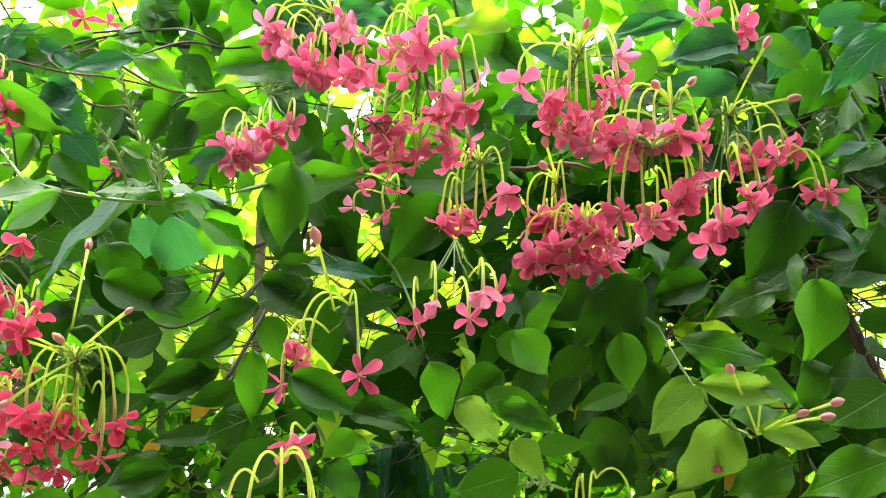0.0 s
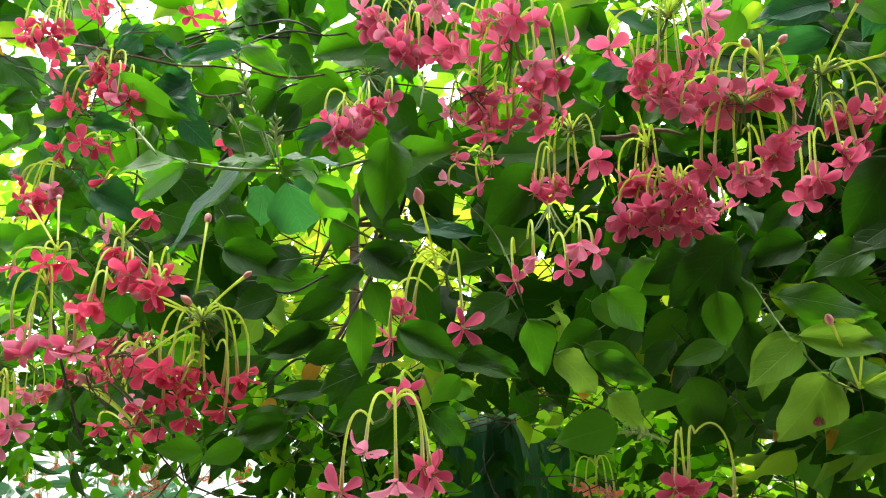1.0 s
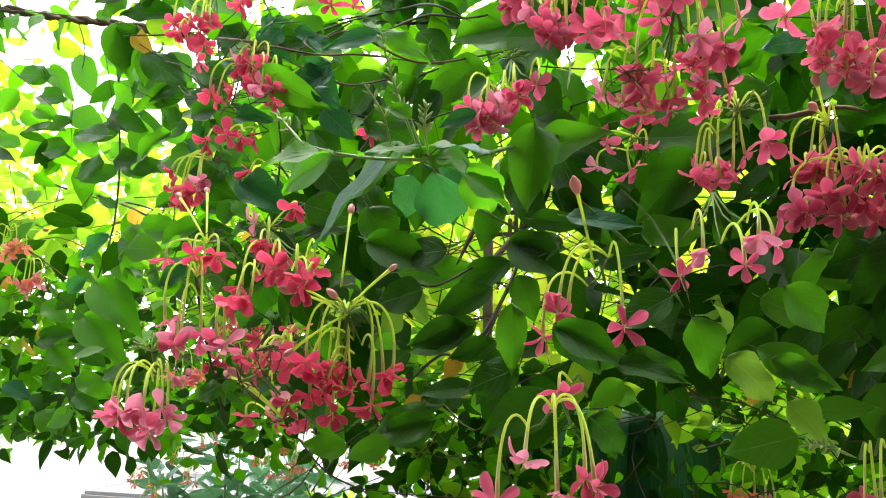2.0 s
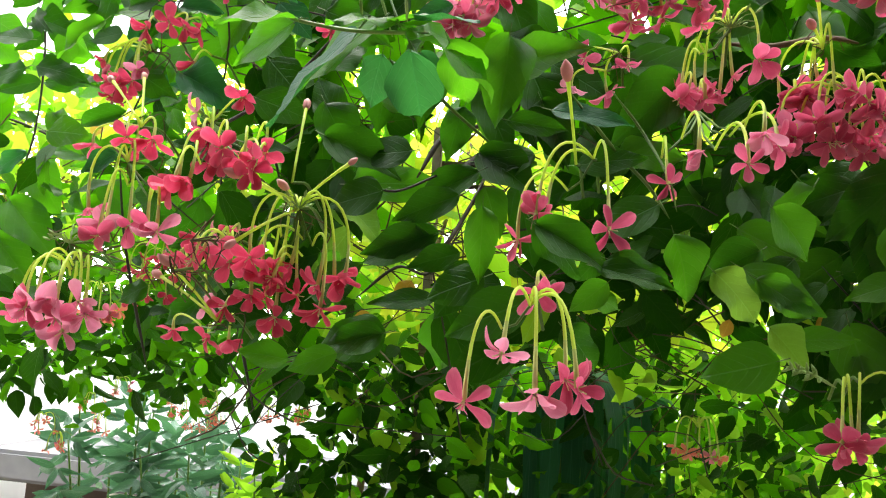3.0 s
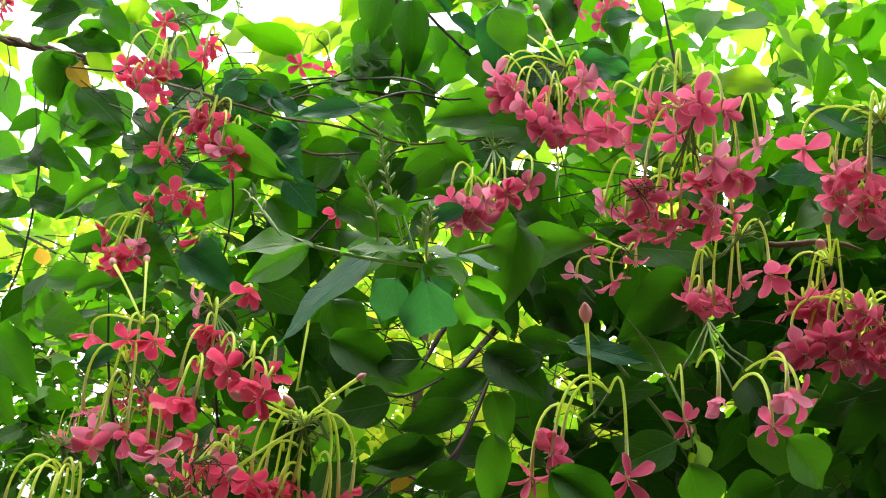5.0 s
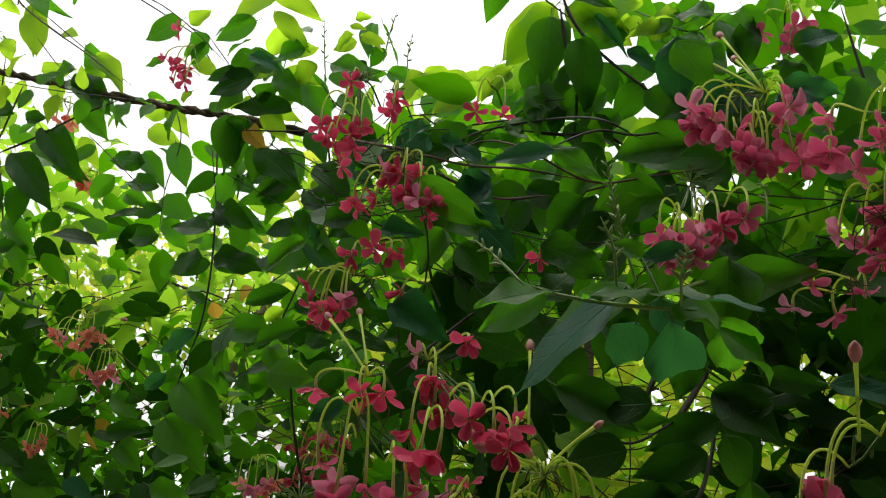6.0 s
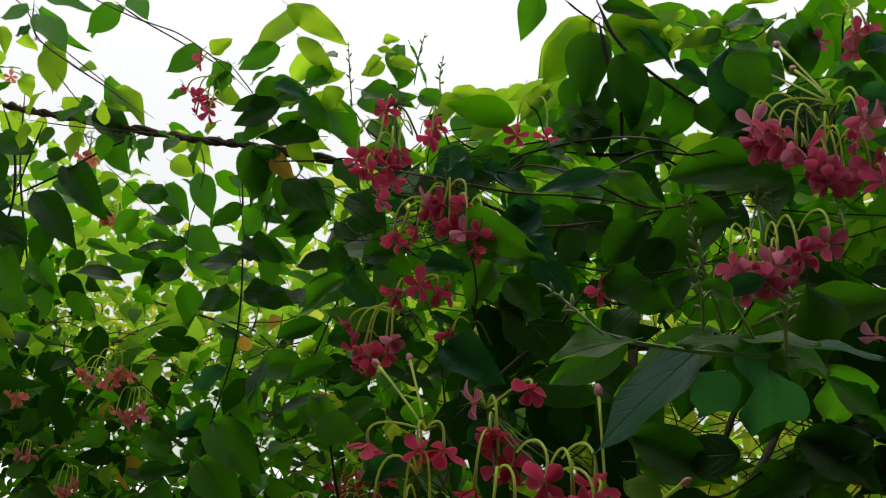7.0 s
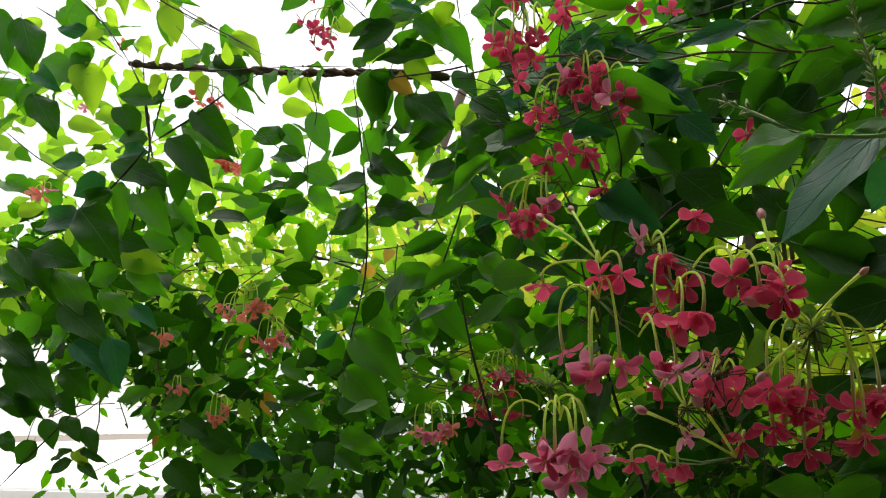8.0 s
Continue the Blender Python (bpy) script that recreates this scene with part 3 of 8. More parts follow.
cluster_of((-0.019, 0.675, 1.875), [(-0.052, 0.695, 1.830), (-0.082, 0.716, 1.813), (-0.064, 0.712, 1.803), (-0.043, 0.715, 1.805), (-0.020, 0.718, 1.807), (-0.036, 0.722, 1.830), (-0.007, 0.723, 1.837), (0.008, 0.707, 1.837), (0.024, 0.732, 1.817), (0.006, 0.715, 1.818), (-0.049, 0.732, 1.796), (-0.024, 0.726, 1.797), (0.008, 0.738, 1.797), (0.018, 0.682, 1.836)], seed=4, more=[(-0.052, 0.693, 1.812), (-0.051, 0.740, 1.799), (-0.038, 0.738, 1.826), (-0.001, 0.714, 1.836), (0.002, 0.716, 1.834), (0.004, 0.723, 1.808), (0.013, 0.689, 1.836)], lift=0.035, label="full drooping cluster of red flowers on pale green tubes")
cluster_of((0.015, 0.669, 1.878), [(0.031, 0.679, 1.857)], seed=5, dry=0, label="single red flower on an arched green tube")
cluster_of((-0.191, 0.864, 1.912), [(-0.218, 0.778, 1.829), (-0.202, 0.782, 1.824), (-0.185, 0.771, 1.827), (-0.168, 0.764, 1.836), (-0.147, 0.758, 1.840), (-0.207, 0.773, 1.810), (-0.190, 0.768, 1.809)], seed=6, more=[(-0.208, 0.776, 1.813), (-0.196, 0.765, 1.815), (-0.185, 0.781, 1.830), (-0.165, 0.764, 1.832)], pale=0.25, dry=0)
cluster_of((-0.054, 0.802, 1.796), [(-0.086, 0.833, 1.802), (-0.098, 0.870, 1.785), (-0.046, 0.811, 1.788), (-0.063, 0.857, 1.777)], seed=7, lift=0.012)
cluster_of((0.036, 0.763, 1.804), [(-0.002, 0.778, 1.746), (0.015, 0.811, 1.767), (0.031, 0.778, 1.754), (0.043, 0.786, 1.770), (0.057, 0.748, 1.770), (0.020, 0.783, 1.747), (0.003, 0.812, 1.761)], seed=8, more=[(0.005, 0.784, 1.756), (0.018, 0.800, 1.755), (0.022, 0.792, 1.751)], dry=1)
cluster_of((0.120, 0.677, 1.881), [(0.068, 0.690, 1.860), (0.143, 0.635, 1.862), (0.146, 0.645, 1.841), (0.095, 0.702, 1.843), (0.108, 0.670, 1.835), (0.102, 0.701, 1.822), (0.119, 0.698, 1.829), (0.127, 0.670, 1.822), (0.114, 0.702, 1.814), (0.139, 0.669, 1.842)], seed=9, more=[(0.088, 0.677, 1.842), (0.142, 0.657, 1.842), (0.096, 0.707, 1.828), (0.102, 0.688, 1.837), (0.115, 0.705, 1.817), (0.116, 0.684, 1.818)], buds=[(0.122, 0.657, 1.896)], pale=0.20)
cluster_of((0.202, 0.686, 1.835), [(0.155, 0.680, 1.810), (0.167, 0.668, 1.801), (0.182, 0.670, 1.807), (0.193, 0.657, 1.803), (0.229, 0.704, 1.823), (0.147, 0.700, 1.801), (0.160, 0.682, 1.795), (0.130, 0.689, 1.800), (0.226, 0.687, 1.799)], seed=10, more=[(0.158, 0.672, 1.802), (0.199, 0.660, 1.801), (0.209, 0.690, 1.811), (0.142, 0.710, 1.800), (0.160, 0.661, 1.793), (0.144, 0.697, 1.810)], buds=[(0.218, 0.690, 1.857), (0.184, 0.663, 1.845)])
cluster_of((0.173, 0.649, 1.787), [(0.148, 0.660, 1.734), (0.190, 0.703, 1.740), (0.219, 0.686, 1.764), (0.199, 0.687, 1.749), (0.209, 0.680, 1.755), (0.142, 0.677, 1.739), (0.171, 0.675, 1.734), (0.216, 0.661, 1.772), (0.201, 0.705, 1.740)], seed=11, more=[(0.147, 0.676, 1.734), (0.183, 0.697, 1.733), (0.207, 0.676, 1.753), (0.202, 0.672, 1.750), (0.190, 0.710, 1.741), (0.200, 0.707, 1.740)], lift=0.020, shut=0.20)
cluster_of((0.283, 0.773, 1.856), [(0.296, 0.783, 1.816), (0.322, 0.791, 1.824), (0.342, 0.789, 1.832), (0.306, 0.764, 1.780), (0.280, 0.734, 1.767), (0.362, 0.767, 1.780), (0.369, 0.759, 1.776), (0.351, 0.793, 1.824), (0.285, 0.784, 1.810), (0.309, 0.773, 1.768), (0.252, 0.732, 1.738), (0.246, 0.741, 1.723), (0.253, 0.718, 1.737)], seed=12, more=[(0.294, 0.781, 1.812), (0.302, 0.773, 1.811), (0.349, 0.797, 1.825), (0.286, 0.734, 1.758), (0.368, 0.779, 1.779), (0.328, 0.771, 1.811), (0.314, 0.781, 1.773), (0.254, 0.725, 1.739)], buds=[(0.302, 0.723, 1.907), (0.344, 0.774, 1.874)])
cluster_of((0.109, 0.758, 1.784), [(0.098, 0.785, 1.759), (0.112, 0.782, 1.767), (0.108, 0.799, 1.747), (0.089, 0.807, 1.752), (0.119, 0.756, 1.745)], seed=13, more=[(0.103, 0.784, 1.757), (0.104, 0.783, 1.751), (0.097, 0.787, 1.752), (0.114, 0.779, 1.740)], buds=[(0.095, 0.721, 1.810), (0.096, 0.737, 1.794)])
cluster_of((0.135, 0.760, 1.743), [(0.140, 0.775, 1.723), (0.148, 0.759, 1.729), (0.163, 0.765, 1.724), (0.186, 0.795, 1.729), (0.116, 0.762, 1.705), (0.137, 0.777, 1.710), (0.154, 0.796, 1.710), (0.096, 0.778, 1.713), (0.082, 0.766, 1.716), (0.128, 0.768, 1.728), (0.154, 0.779, 1.716), (0.175, 0.812, 1.718), (0.107, 0.757, 1.723), (0.140, 0.743, 1.734), (0.131, 0.769, 1.751)], seed=14, more=[(0.155, 0.752, 1.723), (0.122, 0.764, 1.707), (0.149, 0.799, 1.713), (0.086, 0.773, 1.709), (0.088, 0.756, 1.707), (0.150, 0.789, 1.707), (0.167, 0.802, 1.719), (0.103, 0.761, 1.718), (0.149, 0.752, 1.729), (0.132, 0.742, 1.741)], dry=2, label="low compact cluster of deep red flowers")
cluster_of((0.011, 0.762, 1.729), [(-0.022, 0.653, 1.642), (0.019, 0.586, 1.642), (0.041, 0.606, 1.660)], seed=15, size=0.030, lift=0.020, slim=0.75, shut=0.10, dry=0, label="sparse cluster of slender half-open red flowers")
cluster_of((0.013, 0.762, 1.729), [(0.029, 0.591, 1.663), (-0.006, 0.621, 1.659)], seed=16, size=0.030, lift=0.020, pale=0.70, shut=0.55, dry=0, label="two folded pink flowers on arched green tubes")
cluster_of((-0.075, 0.647, 1.657), [(-0.112, 0.628, 1.612), (-0.125, 0.639, 1.595), (-0.106, 0.643, 1.621), (-0.063, 0.616, 1.601)], seed=17, lift=0.012, slim=0.75, shut=0.05, dry=0, label="open cluster of four red flowers on long arched tubes")
cluster_of((-0.109, 0.560, 1.544), [(-0.120, 0.514, 1.514), (-0.143, 0.545, 1.485), (-0.102, 0.531, 1.493), (-0.079, 0.534, 1.498), (-0.086, 0.544, 1.502)], seed=18, lift=0.012, pale=0.20, slim=0.78, dry=0, label="open cluster of slender red flowers on long arched tubes")
cluster_of((-0.100, 0.603, 1.561), [(-0.106, 0.583, 1.555)], seed=19, lift=0.004, dry=0, label="single small red flower low among leaves")
cluster_of((-0.297, 0.662, 1.614), [(-0.328, 0.650, 1.573), (-0.321, 0.659, 1.563), (-0.311, 0.675, 1.556), (-0.299, 0.682, 1.548), (-0.277, 0.664, 1.556), (-0.269, 0.679, 1.564), (-0.304, 0.676, 1.572), (-0.330, 0.664, 1.545), (-0.310, 0.667, 1.529), (-0.272, 0.659, 1.538), (-0.259, 0.672, 1.562), (-0.323, 0.677, 1.546)], seed=20, more=[(-0.309, 0.652, 1.559), (-0.311, 0.660, 1.545), (-0.311, 0.682, 1.552), (-0.310, 0.661, 1.565), (-0.268, 0.664, 1.555)], buds=[(-0.331, 0.623, 1.630), (-0.306, 0.658, 1.628), (-0.331, 0.627, 1.582)], lift=0.018, label="full cluster of red flowers under arched pale tubes")
cluster_of((-0.421, 0.750, 1.706), [(-0.426, 0.730, 1.709), (-0.377, 0.718, 1.720), (-0.406, 0.718, 1.683), (-0.346, 0.621, 1.650), (-0.367, 0.618, 1.626), (-0.401, 0.715, 1.659), (-0.328, 0.623, 1.642), (-0.314, 0.625, 1.648), (-0.411, 0.684, 1.642), (-0.314, 0.607, 1.631), (-0.384, 0.626, 1.622)], seed=21, more=[(-0.407, 0.709, 1.685), (-0.400, 0.715, 1.677), (-0.367, 0.648, 1.656), (-0.389, 0.709, 1.660), (-0.315, 0.606, 1.629), (-0.313, 0.608, 1.637), (-0.312, 0.604, 1.639)], lift=0.012, label="tumbling cluster of deep red flowers")
cluster_of((-0.455, 0.692, 1.684), [(-0.512, 0.714, 1.673), (-0.451, 0.666, 1.668), (-0.436, 0.680, 1.670), (-0.457, 0.695, 1.667)], seed=22, buds=[(-0.518, 0.740, 1.740), (-0.491, 0.747, 1.746)], lift=0.008)
cluster_of((-0.456, 0.680, 1.650), [(-0.488, 0.682, 1.610), (-0.463, 0.670, 1.595), (-0.436, 0.659, 1.594), (-0.401, 0.626, 1.592), (-0.459, 0.655, 1.584), (-0.388, 0.617, 1.585)], seed=23, lift=0.020, shut=0.15, pale=0.3, pink=True)
cluster_of((-0.366, 0.629, 1.581), [], seed=24, dry=9, label="tangle of dark dry stalks of a spent flower head")
cluster_of((-0.368, 0.611, 1.556), [], seed=25, dry=8, label="tangle of dark dry stalks of a spent flower head")
cluster_of((-0.503, 0.685, 1.580), [(-0.549, 0.694, 1.518), (-0.482, 0.624, 1.528), (-0.467, 0.625, 1.532), (-0.462, 0.645, 1.531), (-0.467, 0.627, 1.517), (-0.481, 0.658, 1.507), (-0.462, 0.655, 1.522), (-0.489, 0.621, 1.523)], seed=26, lift=0.015, pale=0.3, pink=True)
cluster_of((-0.358, 0.670, 1.524), [(-0.459, 0.795, 1.515), (-0.443, 0.833, 1.508), (-0.352, 0.669, 1.536)], seed=27, buds=[(-0.426, 0.700, 1.558), (-0.374, 0.616, 1.561)], lift=0.010, label="low red flowers with two long-stalked pink buds")
cluster_of((-0.364, 0.692, 1.588), [(-0.368, 0.654, 1.577), (-0.370, 0.642, 1.567), (-0.371, 0.686, 1.590), (-0.351, 0.667, 1.570)], seed=28, lift=0.012, dry=8)
cluster_of((-0.567, 0.858, 2.049), [(-0.568, 0.838, 2.035), (-0.588, 0.812, 1.968), (-0.569, 0.823, 1.974), (-0.545, 0.799, 1.951), (-0.536, 0.806, 1.962), (-0.568, 0.809, 1.947), (-0.546, 0.812, 1.940), (-0.571, 0.842, 1.932)], seed=29, more=[(-0.571, 0.799, 1.952), (-0.547, 0.804, 1.957), (-0.566, 0.817, 1.930)], lift=0.014, dry=8)
cluster_of((-0.530, 0.872, 2.039), [(-0.514, 0.850, 2.014), (-0.511, 0.828, 1.992)], seed=30, lift=0.006)
cluster_of((-0.494, 0.842, 1.938), [(-0.514, 0.832, 1.920), (-0.494, 0.829, 1.918), (-0.470, 0.822, 1.915), (-0.513, 0.857, 1.906), (-0.481, 0.814, 1.889), (-0.458, 0.791, 1.875), (-0.444, 0.793, 1.873), (-0.533, 0.860, 1.901), (-0.548, 0.835, 1.888), (-0.452, 0.811, 1.863), (-0.549, 0.853, 1.887)], seed=31, more=[(-0.511, 0.836, 1.918), (-0.517, 0.850, 1.922), (-0.505, 0.846, 1.899), (-0.483, 0.826, 1.890), (-0.554, 0.863, 1.887)], lift=0.012, dry=9, label="crowded cluster of red flowers with dark dry stalks")
cluster_of((-0.533, 0.840, 1.831), [(-0.532, 0.808, 1.821), (-0.508, 0.809, 1.827), (-0.490, 0.807, 1.823), (-0.486, 0.829, 1.829)], seed=32, lift=0.010)
cluster_of((-0.533, 0.822, 1.801), [(-0.592, 0.834, 1.795), (-0.576, 0.814, 1.765), (-0.558, 0.810, 1.759), (-0.527, 0.792, 1.770), (-0.536, 0.800, 1.761), (-0.563, 0.808, 1.747)], seed=33, more=[(-0.568, 0.822, 1.769), (-0.556, 0.781, 1.749), (-0.556, 0.800, 1.753), (-0.551, 0.798, 1.755)], lift=0.012, dry=8)
cluster_of((-0.454, 0.802, 1.789), [(-0.468, 0.794, 1.779)], seed=34, lift=0.004, dry=0, label="single red flower beside a broad leaf")
cluster_of((-0.995, 1.118, 2.262), [(-1.051, 1.120, 2.248), (-1.028, 1.122, 2.232), (-1.012, 1.124, 2.226), (-1.032, 1.126, 2.203), (-0.948, 1.044, 2.159)], seed=35, more=[(-1.040, 1.131, 2.240), (-1.020, 1.118, 2.216), (-0.948, 1.052, 2.167), (-1.012, 1.126, 2.212)], lift=0.006, label="small red cluster against the sky")
cluster_of((-1.012, 1.124, 2.303), [(-1.022, 1.109, 2.291)], seed=36, lift=0.004, dry=0, label="single red flower against the sky")
cluster_of((-0.432, 0.955, 2.078), [(-0.446, 0.948, 2.039), (-0.409, 0.937, 2.028)], seed=37, lift=0.010, dry=0, label="pair of red flowers on thin arched tubes")
cluster_of((-0.326, 0.808, 1.821), [(-0.333, 0.803, 1.816)], seed=38, lift=0.004, dry=0, label="single red flower deep among leaves")
cluster_of((-0.121, 0.833, 1.992), [(-0.179, 0.824, 1.970), (-0.159, 0.808, 1.943), (-0.105, 0.793, 1.957), (-0.137, 0.807, 1.925), (-0.124, 0.806, 1.908)], seed=39, more=[(-0.149, 0.816, 1.946), (-0.171, 0.814, 1.956), (-0.111, 0.801, 1.942), (-0.134, 0.797, 1.910)], buds=[(-0.183, 0.926, 2.084), (-0.158, 0.898, 2.091), (-0.143, 0.916, 2.072)], lift=0.012)
cluster_of((-0.087, 0.946, 2.143), [(-0.113, 0.957, 2.125), (-0.068, 0.935, 2.121), (-0.085, 0.920, 2.089), (-0.081, 0.925, 2.111)], seed=40, lift=0.010, dry=0)
cluster_of((0.274, 0.761, 1.970), [(0.257, 0.755, 1.952), (0.291, 0.749, 1.940), (0.286, 0.753, 1.933)], seed=41, lift=0.012, dry=0)
cluster_of((0.273, 0.720, 1.551), [], seed=42, buds=[(0.342, 0.727, 1.577), (0.297, 0.693, 1.569), (0.325, 0.711, 1.566), (0.232, 0.659, 1.604), (0.270, 0.696, 1.590)], lift=0.010, dry=2, label="fan of long green tubes with pink buds")
cluster_of((0.268, 0.721, 1.548), [(0.237, 0.712, 1.528)], seed=43, size=0.018, lift=0.010, pale=1.00, shut=0.70, dry=0, label="small pink folded flower on an arched tube")
cluster_of((0.123, 0.739, 1.508), [(0.110, 0.701, 1.468), (0.121, 0.711, 1.465)], seed=44, lift=0.010, dry=0)
cluster_of((0.137, 0.748, 1.511), [(0.122, 0.705, 1.471), (0.163, 0.724, 1.458)], seed=45, lift=0.012, dry=0, label="low red flowers on tall arched tubes")
cluster_of((-0.087, 0.649, 1.653), [], seed=46, buds=[(-0.095, 0.605, 1.701)], size=0.036, dry=0, label="single pink bud on a straight stalk")
cluster_of((0.077, 1.160, 1.440), [(0.048, 1.145, 1.414), (0.063, 1.148, 1.409), (0.077, 1.148, 1.408), (0.091, 1.145, 1.406), (0.102, 1.150, 1.405)], seed=47, lift=0.020, dry=1, label="faded red cluster low behind the leaves", size=0.022, warm=True)
cluster_of((-1.407, 1.460, 1.847), [(-1.468, 1.452, 1.813), (-1.430, 1.437, 1.800), (-1.418, 1.457, 1.795), (-1.371, 1.443, 1.811), (-1.364, 1.465, 1.807), (-1.442, 1.439, 1.791)], seed=48, more=[(-1.477, 1.459, 1.810), (-1.380, 1.438, 1.801), (-1.401, 1.466, 1.786)], buds=[(-1.320, 1.463, 1.847)], size=0.037, lift=0.020, pale=0.20, warm=True, label="distant red cluster on pale tubes in dense foliage")
cluster_of((-1.345, 1.460, 1.774), [(-1.361, 1.435, 1.731), (-1.348, 1.447, 1.725), (-1.312, 1.436, 1.734), (-1.314, 1.459, 1.742), (-1.339, 1.450, 1.719)], seed=49, more=[(-1.301, 1.434, 1.739), (-1.291, 1.434, 1.725), (-1.343, 1.458, 1.709)], size=0.037, lift=0.012, pale=0.20, warm=True)
cluster_of((-1.478, 1.470, 2.182), [(-1.477, 1.460, 2.151), (-1.504, 1.452, 2.173), (-1.456, 1.465, 2.136), (-1.486, 1.451, 2.156), (-1.439, 1.459, 2.138)], seed=50, more=[(-1.501, 1.476, 2.165), (-1.428, 1.445, 2.130), (-1.492, 1.454, 2.150), (-1.481, 1.466, 2.147)], size=0.037, lift=0.010, pale=0.20, warm=True)
cluster_of((-1.382, 1.260, 2.249), [(-1.387, 1.241, 2.230), (-1.357, 1.250, 2.216), (-1.331, 1.238, 2.188), (-1.395, 1.261, 2.217)], seed=51, size=0.037, lift=0.010, pale=0.20, warm=True)
cluster_of((-1.772, 1.210, 2.069), [(-1.804, 1.217, 2.058), (-1.738, 1.184, 2.039), (-1.746, 1.208, 2.054)], seed=52, size=0.037, lift=0.008, pale=0.20, warm=True)
cluster_of((-1.706, 1.510, 1.790), [(-1.707, 1.504, 1.762), (-1.702, 1.514, 1.741), (-1.675, 1.498, 1.760)], seed=53, size=0.037, lift=0.008, pale=0.20, warm=True)
cluster_of((-1.637, 1.510, 1.667), [(-1.656, 1.514, 1.642), (-1.607, 1.487, 1.642), (-1.632, 1.502, 1.634)], seed=54, size=0.037, lift=0.008, pale=0.20, warm=True)
cluster_of((-1.504, 1.490, 1.618), [(-1.504, 1.466, 1.572), (-1.499, 1.496, 1.581), (-1.461, 1.468, 1.592), (-1.507, 1.488, 1.569)], seed=55, size=0.037, lift=0.012, pale=0.20, warm=True)
cluster_of((-0.995, 1.510, 1.583), [(-1.029, 1.516, 1.539), (-1.004, 1.502, 1.534), (-0.984, 1.499, 1.531), (-0.961, 1.501, 1.535), (-0.946, 1.509, 1.544)], seed=56, more=[(-0.974, 1.517, 1.527), (-0.960, 1.497, 1.542)], size=0.037, lift=0.020, pale=0.20, warm=True)
cluster_of((-0.789, 1.390, 1.671), [(-0.850, 1.364, 1.622), (-0.835, 1.383, 1.637), (-0.806, 1.363, 1.640), (-0.792, 1.380, 1.640), (-0.771, 1.397, 1.645), (-0.748, 1.373, 1.628), (-0.847, 1.397, 1.613), (-0.805, 1.385, 1.611), (-0.776, 1.393, 1.611)], seed=57, more=[(-0.788, 1.363, 1.632), (-0.777, 1.388, 1.639), (-0.784, 1.381, 1.633), (-0.833, 1.384, 1.613)], lift=0.012, dry=8, label="spent dull red cluster with many dry stalks")
cluster_of((-0.800, 1.370, 1.601), [(-0.840, 1.363, 1.563), (-0.803, 1.350, 1.572), (-0.778, 1.365, 1.572), (-0.756, 1.376, 1.566), (-0.817, 1.344, 1.577)], seed=58, more=[(-0.825, 1.358, 1.570), (-0.805, 1.355, 1.566)], lift=0.010)
cluster_of((-0.392, 0.682, 1.561), [(-0.405, 0.713, 1.594), (-0.369, 0.716, 1.602), (-0.383, 0.720, 1.594), (-0.414, 0.705, 1.576), (-0.404, 0.745, 1.539), (-0.426, 0.848, 1.509)], seed=59, lift=0.012, dry=8)
cluster_of((-2.240, 1.710, 2.547), [(-2.270, 1.693, 2.555), (-2.229, 1.703, 2.514)], seed=60, size=0.037, lift=0.008, pale=0.20, warm=True, dry=0)
cluster_of((-1.895, 1.510, 2.577), [(-1.876, 1.500, 2.552)], seed=61, size=0.037, lift=0.006, pale=0.20, warm=True, dry=0, label="single red flower beside the twisted stem")
LOW_HEADS = ((-1.350, 1.900, 1.267), (-1.305, 1.900, 1.224), (-1.226, 1.900, 1.326), (-1.196, 1.900, 1.279), (-1.166, 1.900, 1.367), (-1.009, 1.900, 1.340), (-0.916, 1.900, 1.355), (-0.900, 1.900, 1.317), (-0.946, 1.900, 1.293), (-0.769, 1.900, 1.330), (-0.702, 1.900, 1.343))
rng_low = random.Random(62)
for k, (x, y, z) in enumerate(LOW_HEADS):
    ends = [(x + rng_low.uniform(-0.024, 0.024), y + rng_low.uniform(-0.02, 0.02), z + rng_low.uniform(-0.02, 0.012)) for _ in range(5)]
    cluster_of((x, y, z + 0.022), ends, seed=62 + k, size=0.024, lift=0.006, slim=0.8, warm=True, dry=3, label="faded orange-red cluster far behind the vine", group="faded clusters low behind the vine")
cluster_of((-0.060, 0.675, 1.817), [], seed=80, dry=13, label="withered dark flower head with dry stalks")

cluster_of((-0.315, 0.690, 1.640), [], seed=70, buds=[(-0.325, 0.733, 1.716)], size=0.034, dry=0, label="single pink bud on a tall straight stalk")
cluster_of((-0.300, 0.664, 1.616), [], seed=71, buds=[(-0.262, 0.668, 1.652), (-0.345, 0.640, 1.640)], size=0.026, dry=0, label="two small pale buds on slanting stalks")

# ---- young flower spikes ----
spike_of((-0.788, 1.207, 2.228), (-0.789, 1.176, 2.332), 71, 8)
spike_of((-0.563, 1.005, 2.124), (-0.576, 1.046, 2.209), 72, 8)
spike_of((-0.621, 1.054, 2.174), (-0.613, 1.069, 2.266), 73, 6)
spike_of((-0.124, 0.820, 1.856), (-0.127, 0.856, 1.910), 74, 8)
spike_of((0.389, 0.814, 1.818), (0.388, 0.800, 1.865), 75, 8)
spike_of((0.104, 0.695, 1.507), (0.063, 0.659, 1.518), 76, 16)

